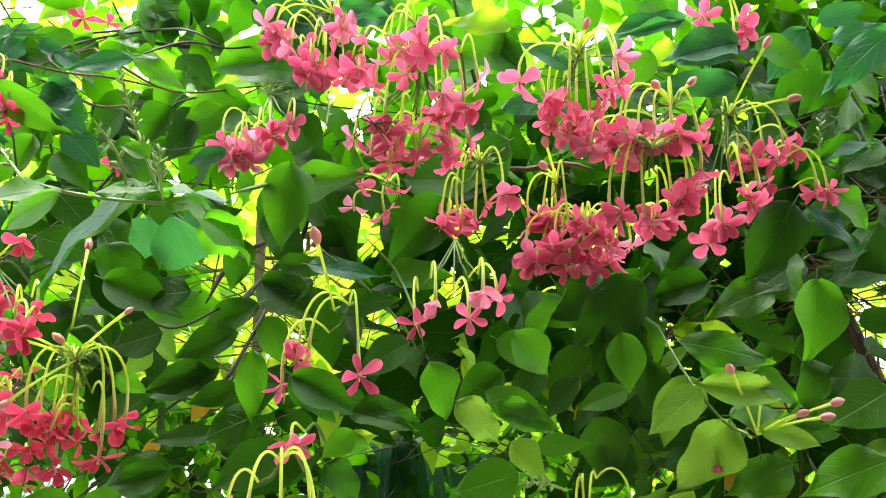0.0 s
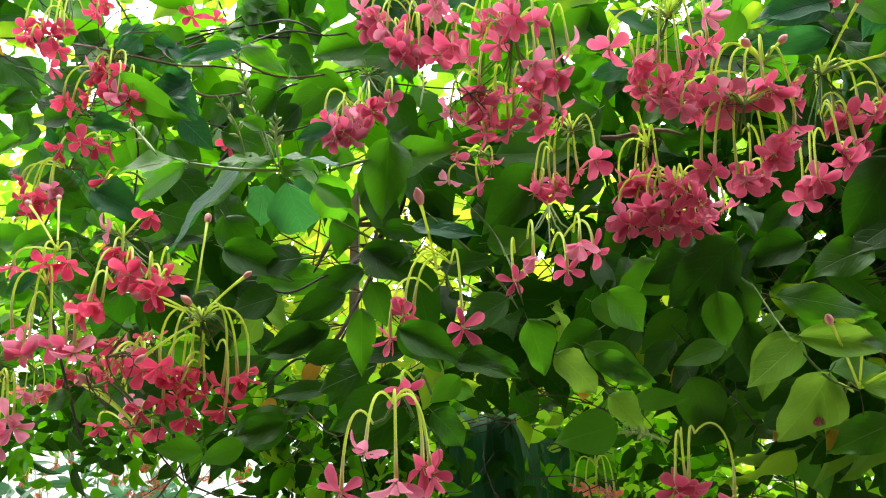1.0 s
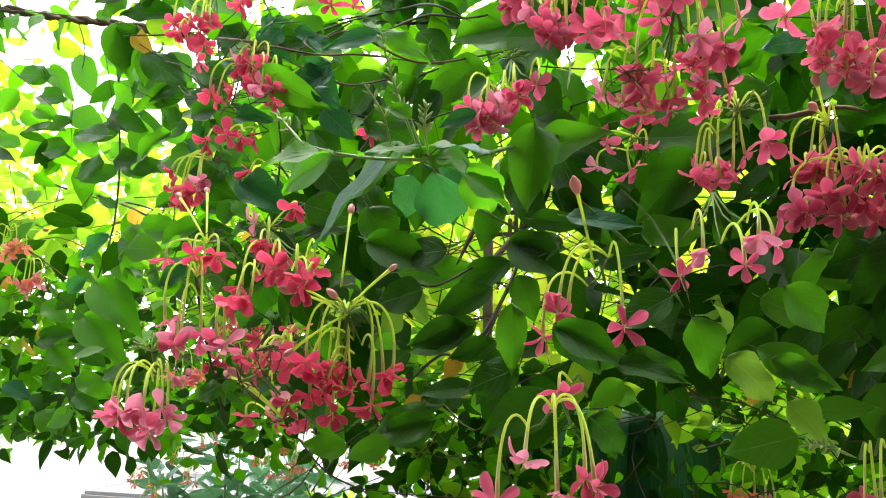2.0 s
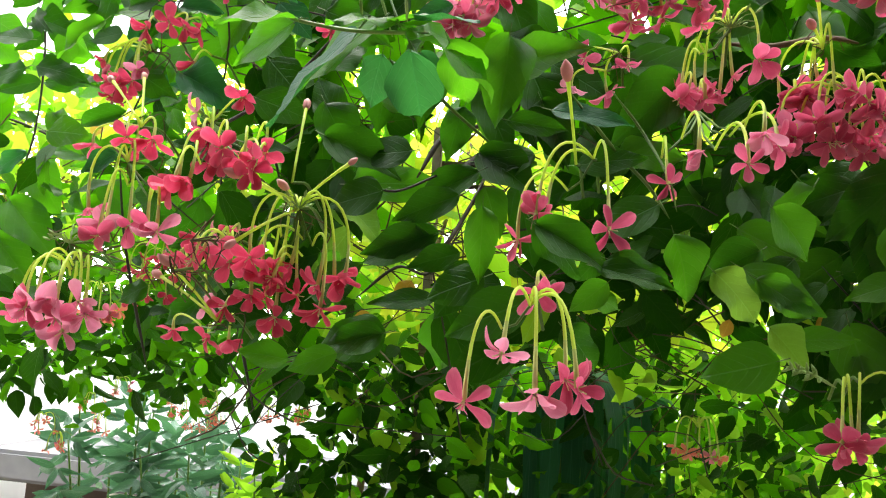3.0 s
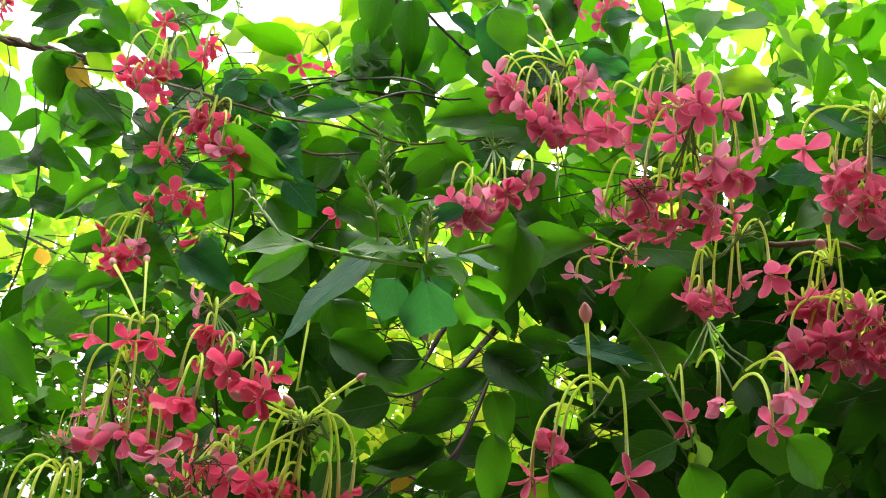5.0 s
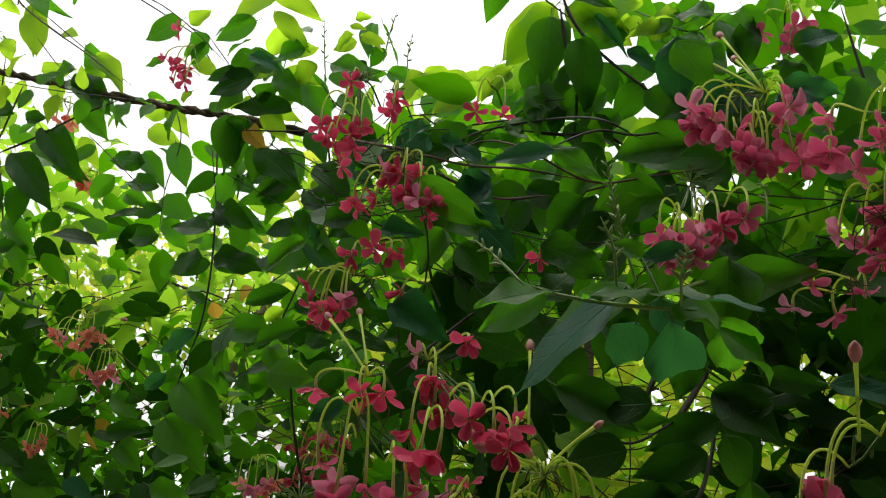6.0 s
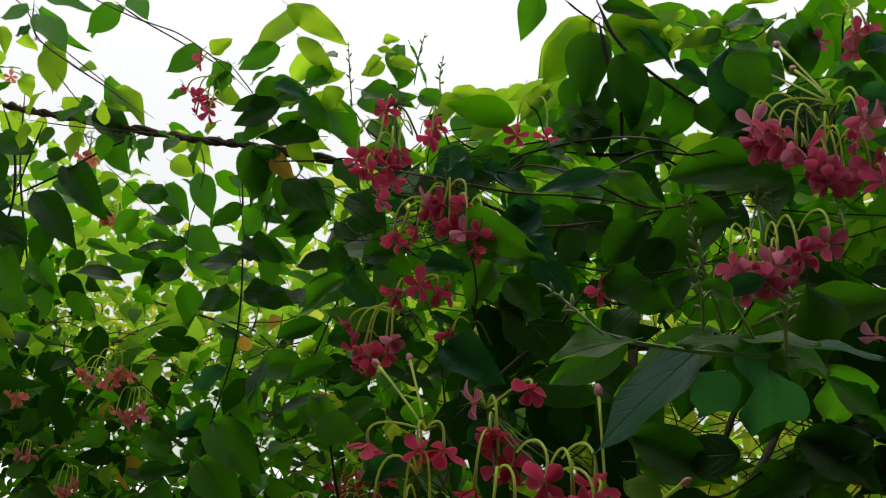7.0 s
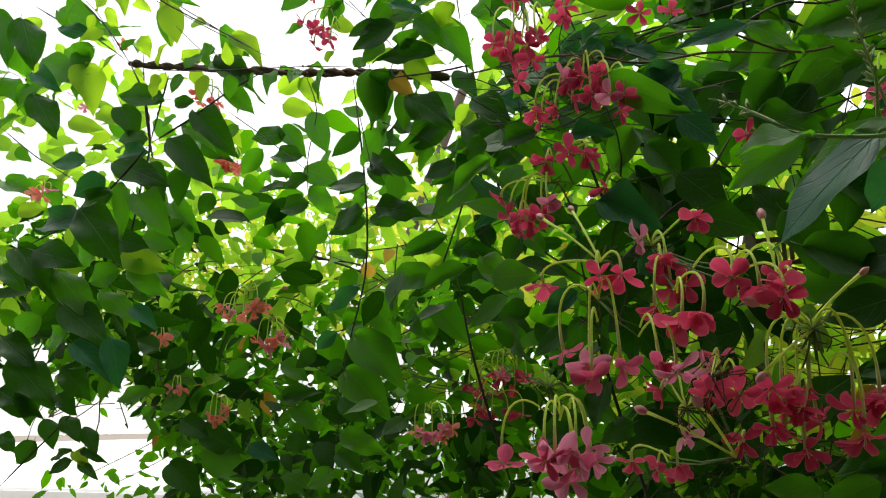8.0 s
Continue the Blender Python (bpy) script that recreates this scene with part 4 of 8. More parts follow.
# ---- stems of the vine ----
vine = thing("climbing_vine", "dense climbing vine with broad green leaves over a wire trellis", "vine")
twisted("woody_stem", [(-1.553, 1.220, 2.315), (-1.465, 1.220, 2.291), (-1.337, 1.220, 2.260), (-1.178, 1.220, 2.221), (-1.067, 1.220, 2.197), (-0.979, 1.220, 2.179), (-0.818, 1.220, 2.140)], 0.0050, 0.0042, 7, BARK, vine, "twisted grey-brown woody stem")
stem("stem", [(-0.934, 1.153, 2.148), (-0.812, 1.209, 2.135), (-0.533, 0.865, 1.965), (-0.441, 0.890, 1.948), (-0.362, 0.835, 1.920), (-0.290, 0.842, 1.907)], 0.0017, 0.0013, BARK, vine, 6, uneven=0.30)
stem("stem", [(-0.467, 0.869, 1.943), (-0.441, 0.960, 2.004), (-0.359, 0.817, 1.937), (-0.289, 0.822, 1.900), (-0.233, 0.890, 1.928), (-0.179, 0.879, 1.931)], 0.0014, 0.0011, DRY, vine, 6, uneven=0.00)
stem("stem", [(-0.497, 0.939, 1.961), (-0.449, 0.943, 1.938), (-0.402, 0.918, 1.915), (-0.340, 0.893, 1.910)], 0.0020, 0.0016, BARK, vine, 6, uneven=0.40)
stem("stem", [(-0.329, 0.825, 1.940), (-0.288, 0.861, 1.971), (-0.250, 0.887, 1.975), (-0.210, 0.911, 1.989)], 0.0015, 0.0012, STEM_DARK, vine, 6, uneven=0.00)
stem("stem", [(-0.209, 0.771, 1.776), (-0.177, 0.817, 1.798), (-0.135, 0.839, 1.813), (-0.109, 0.827, 1.822)], 0.0022, 0.0018, STEM_GREEN, vine, 6, uneven=0.00)
stem("stem", [(-0.063, 0.669, 1.714), (-0.040, 0.682, 1.689), (-0.022, 0.658, 1.649), (-0.015, 0.654, 1.622)], 0.0012, 0.0010, STEM_GREEN, vine, 6, uneven=0.00)
stem("stem", [(0.206, 0.787, 1.653), (0.214, 0.745, 1.614), (0.220, 0.703, 1.585), (0.244, 0.706, 1.559), (0.269, 0.711, 1.549)], 0.0012, 0.0011, STEM_GREEN, vine, 6, uneven=0.00)
stem("stem", [(0.046, 0.851, 1.825), (0.088, 0.843, 1.820), (0.128, 0.825, 1.821), (0.156, 0.817, 1.813)], 0.0030, 0.0025, BARK, vine, 6, uneven=0.40)
stem("stem", [(-0.221, 0.729, 1.576), (-0.193, 0.725, 1.597), (-0.179, 0.747, 1.630), (-0.171, 0.792, 1.670), (-0.162, 0.782, 1.695)], 0.0022, 0.0016, STEM_DARK, vine, 6, uneven=0.00)
stem("stem", [(-0.268, 0.744, 1.553), (-0.234, 0.742, 1.581), (-0.202, 0.731, 1.577), (-0.179, 0.752, 1.626)], 0.0015, 0.0012, STEM_DARK, vine, 6, uneven=0.00)
stem("stem", [(-0.269, 0.727, 1.652), (-0.238, 0.729, 1.644), (-0.203, 0.753, 1.666), (-0.171, 0.781, 1.684)], 0.0012, 0.0010, STEM_DARK, vine, 6, uneven=0.00)
stem("stem", [(-0.094, 0.621, 1.698), (-0.062, 0.667, 1.672), (-0.034, 0.670, 1.643), (-0.019, 0.664, 1.619)], 0.0015, 0.0012, STEM_GREEN, vine, 6, uneven=0.00)
stem("stem", [(-1.516, 1.220, 2.461), (-1.434, 1.220, 2.407), (-1.325, 1.220, 2.335), (-1.196, 1.220, 2.254)], 0.0013, 0.0010, STEM_DARK, vine, 6, uneven=0.00)
stem("stem", [(-1.618, 1.220, 2.585), (-1.544, 1.220, 2.522), (-1.509, 1.220, 2.460), (-1.515, 1.220, 2.454)], 0.0015, 0.0013, STEM_DARK, vine, 6, uneven=0.00)
stem("stem", [(-1.368, 1.100, 2.497), (-1.187, 1.100, 2.397), (-1.123, 1.100, 2.367), (-1.062, 1.100, 2.338), (-0.988, 1.100, 2.283), (-0.904, 1.100, 2.205)], 0.0013, 0.0010, STEM_DARK, vine, 6, uneven=0.00)
stem("stem", [(-0.430, 0.872, 1.942), (-0.458, 0.899, 1.972), (-0.448, 0.986, 2.029), (-0.364, 0.987, 2.042), (-0.288, 0.879, 1.992), (-0.243, 0.889, 1.971)], 0.0018, 0.0012, STEM_DARK, vine, 6, uneven=0.00)
stem("stem", [(-0.236, 0.805, 1.673), (-0.217, 0.835, 1.723), (-0.189, 0.926, 1.764), (-0.162, 0.900, 1.805)], 0.0030, 0.0025, STEM_DARK, vine, 6, uneven=0.00)
stem("stem", [(-0.219, 0.786, 1.646), (-0.195, 0.814, 1.684), (-0.165, 0.898, 1.745), (-0.149, 0.898, 1.783)], 0.0035, 0.0030, STEM_DARK, vine, 6, uneven=0.00)
stem("stem", [(-1.925, 1.300, 1.437), (-1.832, 1.300, 1.509), (-1.741, 1.300, 1.578), (-1.684, 1.300, 1.647)], 0.0020, 0.0015, STEM_DARK, vine, 6, uneven=0.00)
stem("stem", [(-0.470, 0.802, 1.696), (-0.421, 0.862, 1.762), (-0.384, 0.852, 1.785), (-0.347, 0.872, 1.846)], 0.0020, 0.0015, STEM_DARK, vine, 6, uneven=0.00)
# a leaning pole, cut off below so it shows only high in the view
stem("prop", [(-1.78, 2.6, 1.72), (-1.62, 2.6, 2.1), (-1.50, 2.6, 2.4), (-1.33, 2.6, 2.8)], 0.022, 0.018, POLE, vine, 10, 6, 0.12, "upper end of a slanting weathered brown pole")

# ---- broad leaves of the near face ----
leaf(vine, (-0.323, 0.804, 1.928), (-0.392, 0.797, 1.918), 0.026, -3, "grey", 4)
leaf(vine, (-0.328, 0.817, 1.938), (-0.272, 0.817, 1.904), 0.025, 2, "mid", 6)
leaf(vine, (-0.192, 0.905, 1.969), (-0.276, 0.904, 1.964), 0.050, -7, "mid", 5)
leaf(vine, (-0.217, 0.882, 1.902), (-0.295, 0.882, 1.886), 0.061, 0, "mid", 5)
leaf(vine, (-0.465, 0.793, 1.896), (-0.381, 0.802, 1.843), 0.035, 21, "mid", 4)
leaf(vine, (-0.391, 0.831, 1.901), (-0.438, 0.829, 1.882), 0.048, 6, "grey", 1)
leaf(vine, (-0.396, 0.819, 1.853), (-0.362, 0.825, 1.823), 0.037, -4, "grey", 0)
leaf(vine, (-0.174, 0.857, 1.812), (-0.173, 0.862, 1.732), 0.061, -2, "mid", 6)
leaf(vine, (-0.141, 0.902, 1.812), (-0.101, 0.904, 1.740), 0.070, -8, "deep", 2)
leaf(vine, (0.006, 0.819, 1.780), (-0.055, 0.809, 1.714), 0.053, -6, "deep", 5)
leaf(vine, (-0.106, 0.633, 1.688), (-0.048, 0.631, 1.679), 0.021, -21, "grey", 4)
leaf(vine, (-0.125, 0.773, 1.691), (-0.184, 0.781, 1.673), 0.034, 0, "deep", 3)
leaf(vine, (-0.222, 0.711, 1.675), (-0.277, 0.714, 1.670), 0.033, 4, "deep", 0)
leaf(vine, (-0.170, 0.745, 1.667), (-0.231, 0.753, 1.639), 0.031, 4, "deep", 1)
leaf(vine, (-0.087, 0.668, 1.657), (-0.036, 0.664, 1.666), 0.024, 1, "deep", 0)
leaf(vine, (-0.027, 0.658, 1.628), (-0.071, 0.663, 1.606), 0.033, 7, "deep", 4)
leaf(vine, (-0.111, 0.605, 1.601), (-0.060, 0.599, 1.576), 0.029, 0, "deep", 5)
leaf(vine, (-0.063, 0.612, 1.581), (-0.013, 0.624, 1.568), 0.021, 7, "deep", 3)
leaf(vine, (0.011, 0.653, 1.581), (0.052, 0.662, 1.549), 0.029, -1, "pale", 3)
leaf(vine, (0.035, 0.682, 1.588), (0.099, 0.691, 1.559), 0.029, 2, "mid", 0)
leaf(vine, (0.056, 0.689, 1.547), (0.086, 0.686, 1.520), 0.026, 1, "pale", 2)
leaf(vine, (0.061, 0.676, 1.523), (0.014, 0.677, 1.508), 0.042, -4, "mid", 0)
leaf(vine, (0.199, 0.808, 1.663), (0.170, 0.799, 1.572), 0.059, 10, "mid", 3)
leaf(vine, (0.197, 0.799, 1.694), (0.134, 0.794, 1.635), 0.062, 4, "deep", 6)
leaf(vine, (0.197, 0.679, 1.629), (0.281, 0.675, 1.617), 0.030, 5, "mid", 6)
leaf(vine, (0.213, 0.683, 1.595), (0.294, 0.681, 1.586), 0.028, 16, "pale", 5)
leaf(vine, (0.253, 0.731, 1.567), (0.313, 0.739, 1.574), 0.023, -9, "mid", 6)
leaf(vine, (0.226, 0.725, 1.598), (0.187, 0.725, 1.555), 0.043, 5, "pale", 1)
leaf(vine, (0.245, 0.707, 1.565), (0.210, 0.717, 1.503), 0.049, -5, "pale", 2)
leaf(vine, (0.273, 0.715, 1.557), (0.328, 0.716, 1.541), 0.023, -2, "pale", 4)
leaf(vine, (0.331, 0.748, 1.763), (0.288, 0.744, 1.691), 0.056, 2, "deep", 1)
leaf(vine, (0.362, 0.781, 1.694), (0.354, 0.770, 1.620), 0.060, 0, "mid", 5)
leaf(vine, (0.269, 0.704, 1.868), (0.192, 0.714, 1.862), 0.027, -37, "grey", 3)
leaf(vine, (0.283, 0.739, 1.917), (0.217, 0.728, 1.903), 0.048, 4, "grey", 2)
leaf(vine, (0.215, 0.707, 1.928), (0.145, 0.701, 1.912), 0.025, 20, "grey", 2)
leaf(vine, (0.405, 0.695, 1.910), (0.345, 0.687, 1.857), 0.035, 6, "grey", 6)
leaf(vine, (0.345, 0.752, 1.759), (0.404, 0.755, 1.724), 0.025, -2, "grey", 6)
leaf(vine, (0.382, 0.770, 1.779), (0.417, 0.777, 1.749), 0.040, 4, "mid", 1)
leaf(vine, (0.421, 0.757, 1.824), (0.363, 0.753, 1.810), 0.021, 54, "grey", 1)
leaf(vine, (0.114, 0.697, 1.875), (0.067, 0.693, 1.902), 0.021, 3, "grey", 0)
leaf(vine, (0.094, 0.732, 1.855), (0.054, 0.722, 1.850), 0.024, -3, "grey", 6)
leaf(vine, (0.406, 0.748, 1.589), (0.359, 0.742, 1.563), 0.057, 11, "mid", 0)
leaf(vine, (0.401, 0.748, 1.527), (0.331, 0.744, 1.504), 0.050, 9, "mid", 3)
leaf(vine, (-0.197, 0.722, 1.610), (-0.262, 0.717, 1.587), 0.031, -11, "deep", 1)
leaf(vine, (-0.150, 0.669, 1.570), (-0.190, 0.664, 1.554), 0.037, 1, "deep", 6)
leaf(vine, (-0.231, 0.708, 1.524), (-0.286, 0.703, 1.512), 0.046, 3, "deep", 6)
leaf(vine, (-0.112, 0.592, 1.549), (-0.167, 0.595, 1.526), 0.036, -1, "deep", 4)
leaf(vine, (-0.079, 0.596, 1.557), (-0.051, 0.603, 1.551), 0.019, -3, "mid", 3)
leaf(vine, (0.070, 0.783, 1.954), (0.002, 0.778, 1.966), 0.030, -11, "fresh", 3)
leaf(vine, (0.061, 0.710, 1.639), (0.095, 0.722, 1.606), 0.041, 10, "mid", 5)
leaf(vine, (0.201, 0.796, 1.615), (0.207, 0.790, 1.556), 0.038, 8, "deep", 5)
leaf(vine, (-0.165, 0.755, 1.656), (-0.148, 0.761, 1.615), 0.032, 1, "mid", 1)
leaf(vine, (0.188, 0.700, 1.894), (0.172, 0.709, 1.861), 0.031, 11, "mid", 0)
leaf(vine, (0.272, 0.823, 1.696), (0.210, 0.830, 1.679), 0.040, 9, "deep", 5)
leaf(vine, (0.333, 0.812, 1.689), (0.270, 0.812, 1.669), 0.045, 9, "mid", 3)
leaf(vine, (0.160, 0.830, 1.685), (0.102, 0.832, 1.662), 0.041, 5, "deep", 1)
leaf(vine, (0.066, 0.789, 1.835), (0.026, 0.789, 1.812), 0.040, -11, "deep", 4)
leaf(vine, (-0.121, 0.871, 1.821), (-0.165, 0.869, 1.846), 0.044, 2, "deep", 2)
leaf(vine, (0.044, 0.805, 1.852), (0.067, 0.796, 1.804), 0.040, 0, "deep", 6)
leaf(vine, (0.162, 0.882, 1.629), (0.113, 0.889, 1.593), 0.049, -7, "mid", 4)
leaf(vine, (-0.012, 0.696, 1.613), (0.008, 0.705, 1.566), 0.034, -6, "mid", 2)
leaf(vine, (0.148, 0.812, 1.561), (0.173, 0.823, 1.502), 0.056, 7, "mid", 0)
leaf(vine, (0.345, 0.786, 1.615), (0.384, 0.785, 1.562), 0.059, -2, "mid", 6)
leaf(vine, (0.327, 0.785, 1.520), (0.273, 0.779, 1.495), 0.042, 0, "mid", 3)
leaf(vine, (-0.316, 0.767, 1.553), (-0.276, 0.756, 1.584), 0.042, -9, "deep", 0)
leaf(vine, (-0.309, 0.736, 1.722), (-0.275, 0.736, 1.670), 0.041, -4, "deep", 2)
leaf(vine, (-0.449, 0.859, 1.862), (-0.470, 0.856, 1.818), 0.043, -4, "mid", 2)
leaf(vine, (0.394, 0.771, 1.917), (0.429, 0.764, 1.870), 0.039, -9, "mid", 4)
leaf(vine, (0.314, 0.768, 1.934), (0.357, 0.756, 1.898), 0.034, 7, "mid", 4)
leaf(vine, (0.322, 0.809, 1.902), (0.372, 0.801, 1.865), 0.035, 2, "deep", 6)
leaf(vine, (0.406, 0.806, 1.864), (0.452, 0.807, 1.846), 0.041, -10, "deep", 3)
leaf(vine, (-0.239, 0.745, 1.719), (-0.267, 0.734, 1.751), 0.037, 6, "mid", 2)
leaf(vine, (-0.305, 0.768, 1.714), (-0.330, 0.767, 1.755), 0.038, 0, "deep", 1)
leaf(vine, (-0.055, 0.880, 2.017), (-0.107, 0.874, 2.010), 0.039, 2, "grey", 6)
leaf(vine, (-0.161, 0.971, 2.060), (-0.203, 0.969, 2.029), 0.036, 9, "grey", 2)
leaf(vine, (-0.422, 1.048, 2.096), (-0.373, 1.045, 2.064), 0.046, 6, "mid", 2)
leaf(vine, (-0.455, 0.948, 1.997), (-0.505, 0.939, 2.019), 0.042, 10, "mid", 5)
leaf(vine, (-0.291, 0.877, 1.941), (-0.327, 0.881, 1.894), 0.038, 7, "mid", 5)
leaf(vine, (-0.483, 0.882, 1.983), (-0.506, 0.872, 1.956), 0.039, 0, "grey", 6)
leaf(vine, (-0.065, 0.653, 1.590), (-0.082, 0.655, 1.568), 0.018, -8, "deep", 6)
leaf(vine, (0.051, 0.700, 1.604), (0.017, 0.697, 1.585), 0.038, 1, "deep", 5)
leaf(vine, (-0.090, 0.638, 1.535), (-0.062, 0.646, 1.510), 0.030, -9, "deep", 3)
leaf(vine, (-0.366, 1.029, 2.227), (-0.445, 1.037, 2.154), 0.063, 1, "fresh", 6)
leaf(vine, (-0.368, 1.021, 2.207), (-0.370, 1.011, 2.112), 0.055, 1, "mid", 4)
leaf(vine, (-0.329, 1.034, 2.200), (-0.259, 1.024, 2.236), 0.052, 1, "fresh", 6)
leaf(vine, (-0.152, 0.933, 2.066), (-0.206, 0.923, 2.114), 0.050, 3, "mid", 3)
leaf(vine, (-0.834, 1.099, 2.350), (-0.933, 1.102, 2.289), 0.057, 1, "fresh", 0)
leaf(vine, (-0.830, 1.089, 2.297), (-0.769, 1.086, 2.229), 0.032, 17, "fresh", 6)
leaf(vine, (-0.854, 1.087, 2.356), (-0.760, 1.093, 2.287), 0.041, 27, "fresh", 6)
leaf(vine, (-1.325, 1.244, 2.514), (-1.410, 1.246, 2.470), 0.059, 4, "mid", 1)
leaf(vine, (-1.526, 1.274, 2.470), (-1.502, 1.277, 2.369), 0.042, -8, "mid", 0)
leaf(vine, (-1.570, 1.268, 2.561), (-1.472, 1.268, 2.460), 0.049, 34, "mid", 3)
leaf(vine, (-1.090, 1.170, 2.347), (-1.143, 1.172, 2.326), 0.045, -8, "mid", 6)
leaf(vine, (-0.640, 0.924, 2.107), (-0.566, 0.917, 2.082), 0.036, -4, "mid", 1)
leaf(vine, (-0.664, 1.034, 2.212), (-0.695, 1.042, 2.196), 0.023, 6, "fresh", 5)
leaf(vine, (-0.614, 0.953, 2.161), (-0.580, 0.958, 2.148), 0.019, 8, "fresh", 4)
leaf(vine, (-0.906, 1.172, 2.149), (-0.953, 1.183, 2.069), 0.086, -4, "deep", 2)
leaf(vine, (-0.587, 0.755, 1.713), (-0.548, 0.745, 1.676), 0.027, 8, "mid", 2)
leaf(vine, (-0.614, 0.858, 1.850), (-0.667, 0.847, 1.808), 0.032, 5, "mid", 2)
leaf(vine, (-1.580, 1.411, 2.247), (-1.450, 1.401, 2.153), 0.063, 5, "deep", 3)
leaf(vine, (-0.802, 1.176, 2.043), (-0.872, 1.166, 2.014), 0.041, -1, "mid", 4)
leaf(vine, (-0.475, 0.847, 1.980), (-0.503, 0.856, 1.968), 0.031, 10, "grey", 2)
leaf(vine, (-0.824, 1.184, 2.231), (-0.760, 1.188, 2.141), 0.056, -1, "mid", 5)
leaf(vine, (-0.810, 1.191, 2.208), (-0.869, 1.196, 2.172), 0.056, 7, "mid", 2)
leaf(vine, (-0.910, 1.135, 2.251), (-0.823, 1.125, 2.208), 0.046, -3, "mid", 4)
leaf(vine, (-0.886, 1.151, 2.237), (-0.922, 1.140, 2.190), 0.056, 5, "mid", 5)
leaf(vine, (-0.211, 0.983, 2.165), (-0.256, 0.980, 2.152), 0.034, -1, "mid", 0)
leaf(vine, (-0.133, 0.943, 2.154), (-0.112, 0.953, 2.117), 0.037, -4, "mid", 5)
leaf(vine, (-0.081, 0.866, 2.060), (-0.050, 0.869, 2.075), 0.033, -4, "grey", 1)
leaf(vine, (-0.396, 1.005, 2.097), (-0.340, 1.004, 2.062), 0.049, -7, "mid", 0)
leaf(vine, (-0.467, 0.971, 2.080), (-0.503, 0.961, 2.053), 0.049, 1, "fresh", 4)
leaf(vine, (-0.518, 0.966, 2.098), (-0.578, 0.972, 2.088), 0.043, -5, "fresh", 3)
leaf(vine, (-0.417, 0.997, 2.119), (-0.452, 0.986, 2.075), 0.036, 0, "fresh", 2)
leaf(vine, (-0.475, 0.784, 1.764), (-0.414, 0.778, 1.739), 0.041, -3, "grey", 2)
leaf(vine, (-0.382, 0.751, 1.731), (-0.331, 0.762, 1.717), 0.038, 7, "deep", 0)
leaf(vine, (-0.513, 0.832, 1.853), (-0.464, 0.828, 1.855), 0.023, -9, "grey", 2)
leaf(vine, (-0.297, 0.707, 1.685), (-0.230, 0.710, 1.659), 0.038, 1, "deep", 5)
leaf(vine, (-0.175, 0.774, 1.692), (-0.122, 0.765, 1.660), 0.048, 1, "deep", 5)
leaf(vine, (-0.143, 0.694, 1.698), (-0.094, 0.700, 1.692), 0.021, 5, "deep", 4)
leaf(vine, (-0.190, 0.858, 1.776), (-0.150, 0.865, 1.716), 0.046, -7, "deep", 1)
leaf(vine, (-0.399, 0.816, 1.791), (-0.355, 0.809, 1.748), 0.042, 6, "deep", 0)
leaf(vine, (-0.325, 0.790, 1.771), (-0.301, 0.799, 1.806), 0.035, -2, "deep", 6)
leaf(vine, (-0.441, 0.900, 1.855), (-0.408, 0.898, 1.818), 0.042, 1, "deep", 5)
leaf(vine, (-0.648, 0.916, 1.904), (-0.660, 0.916, 1.870), 0.034, 4, "deep", 6)
leaf(vine, (-0.559, 0.879, 1.885), (-0.614, 0.883, 1.880), 0.032, -7, "deep", 5)
leaf(vine, (-0.580, 0.850, 1.797), (-0.520, 0.838, 1.768), 0.041, 3, "deep", 3)
leaf(vine, (-0.433, 0.852, 1.913), (-0.393, 0.853, 1.872), 0.041, 0, "grey", 5)
leaf(vine, (-0.297, 0.854, 1.893), (-0.336, 0.865, 1.860), 0.045, -5, "deep", 5)
leaf(vine, (-0.355, 0.862, 1.892), (-0.383, 0.871, 1.863), 0.041, 7, "deep", 4)
leaf(vine, (-0.270, 0.857, 1.876), (-0.308, 0.867, 1.842), 0.045, 2, "deep", 4)
leaf(vine, (-0.887, 1.141, 2.116), (-0.843, 1.131, 2.083), 0.034, 10, "gold", 2)
leaf(vine, (-0.263, 0.771, 1.542), (-0.277, 0.767, 1.528), 0.015, 4, "gold", 0)
leaf(vine, (0.042, 0.763, 1.555), (0.038, 0.771, 1.538), 0.011, 10, "gold", 5)
leaf(vine, (0.158, 0.885, 1.572), (0.140, 0.875, 1.557), 0.017, 11, "gold", 1)
leaf(vine, (0.246, 0.850, 1.525), (0.241, 0.860, 1.492), 0.015, -1, "gold", 6)
leaf(vine, (0.290, 0.846, 1.509), (0.294, 0.839, 1.481), 0.017, 6, "gold", 3)
leaf(vine, (-0.248, 0.874, 1.581), (-0.262, 0.864, 1.558), 0.021, -8, "gold", 3)
leaf(vine, (-0.240, 0.696, 1.638), (-0.287, 0.704, 1.625), 0.038, 0, "deep", 0)
leaf(vine, (-0.181, 0.715, 1.640), (-0.237, 0.714, 1.617), 0.029, -2, "deep", 1)
leaf(vine, (-0.176, 0.771, 1.682), (-0.124, 0.770, 1.690), 0.026, -5, "deep", 6)
leaf(vine, (-0.154, 0.661, 1.622), (-0.152, 0.658, 1.564), 0.026, 2, "mid", 1)
leaf(vine, (-0.203, 0.722, 1.606), (-0.270, 0.733, 1.581), 0.034, -5, "deep", 2)
leaf(vine, (-0.176, 0.709, 1.592), (-0.217, 0.700, 1.577), 0.023, -7, "deep", 1)
leaf(vine, (-0.215, 0.735, 1.765), (-0.220, 0.724, 1.713), 0.045, -7, "deep", 3)
leaf(vine, (-0.158, 0.820, 1.820), (-0.161, 0.812, 1.732), 0.053, -2, "mid", 2)
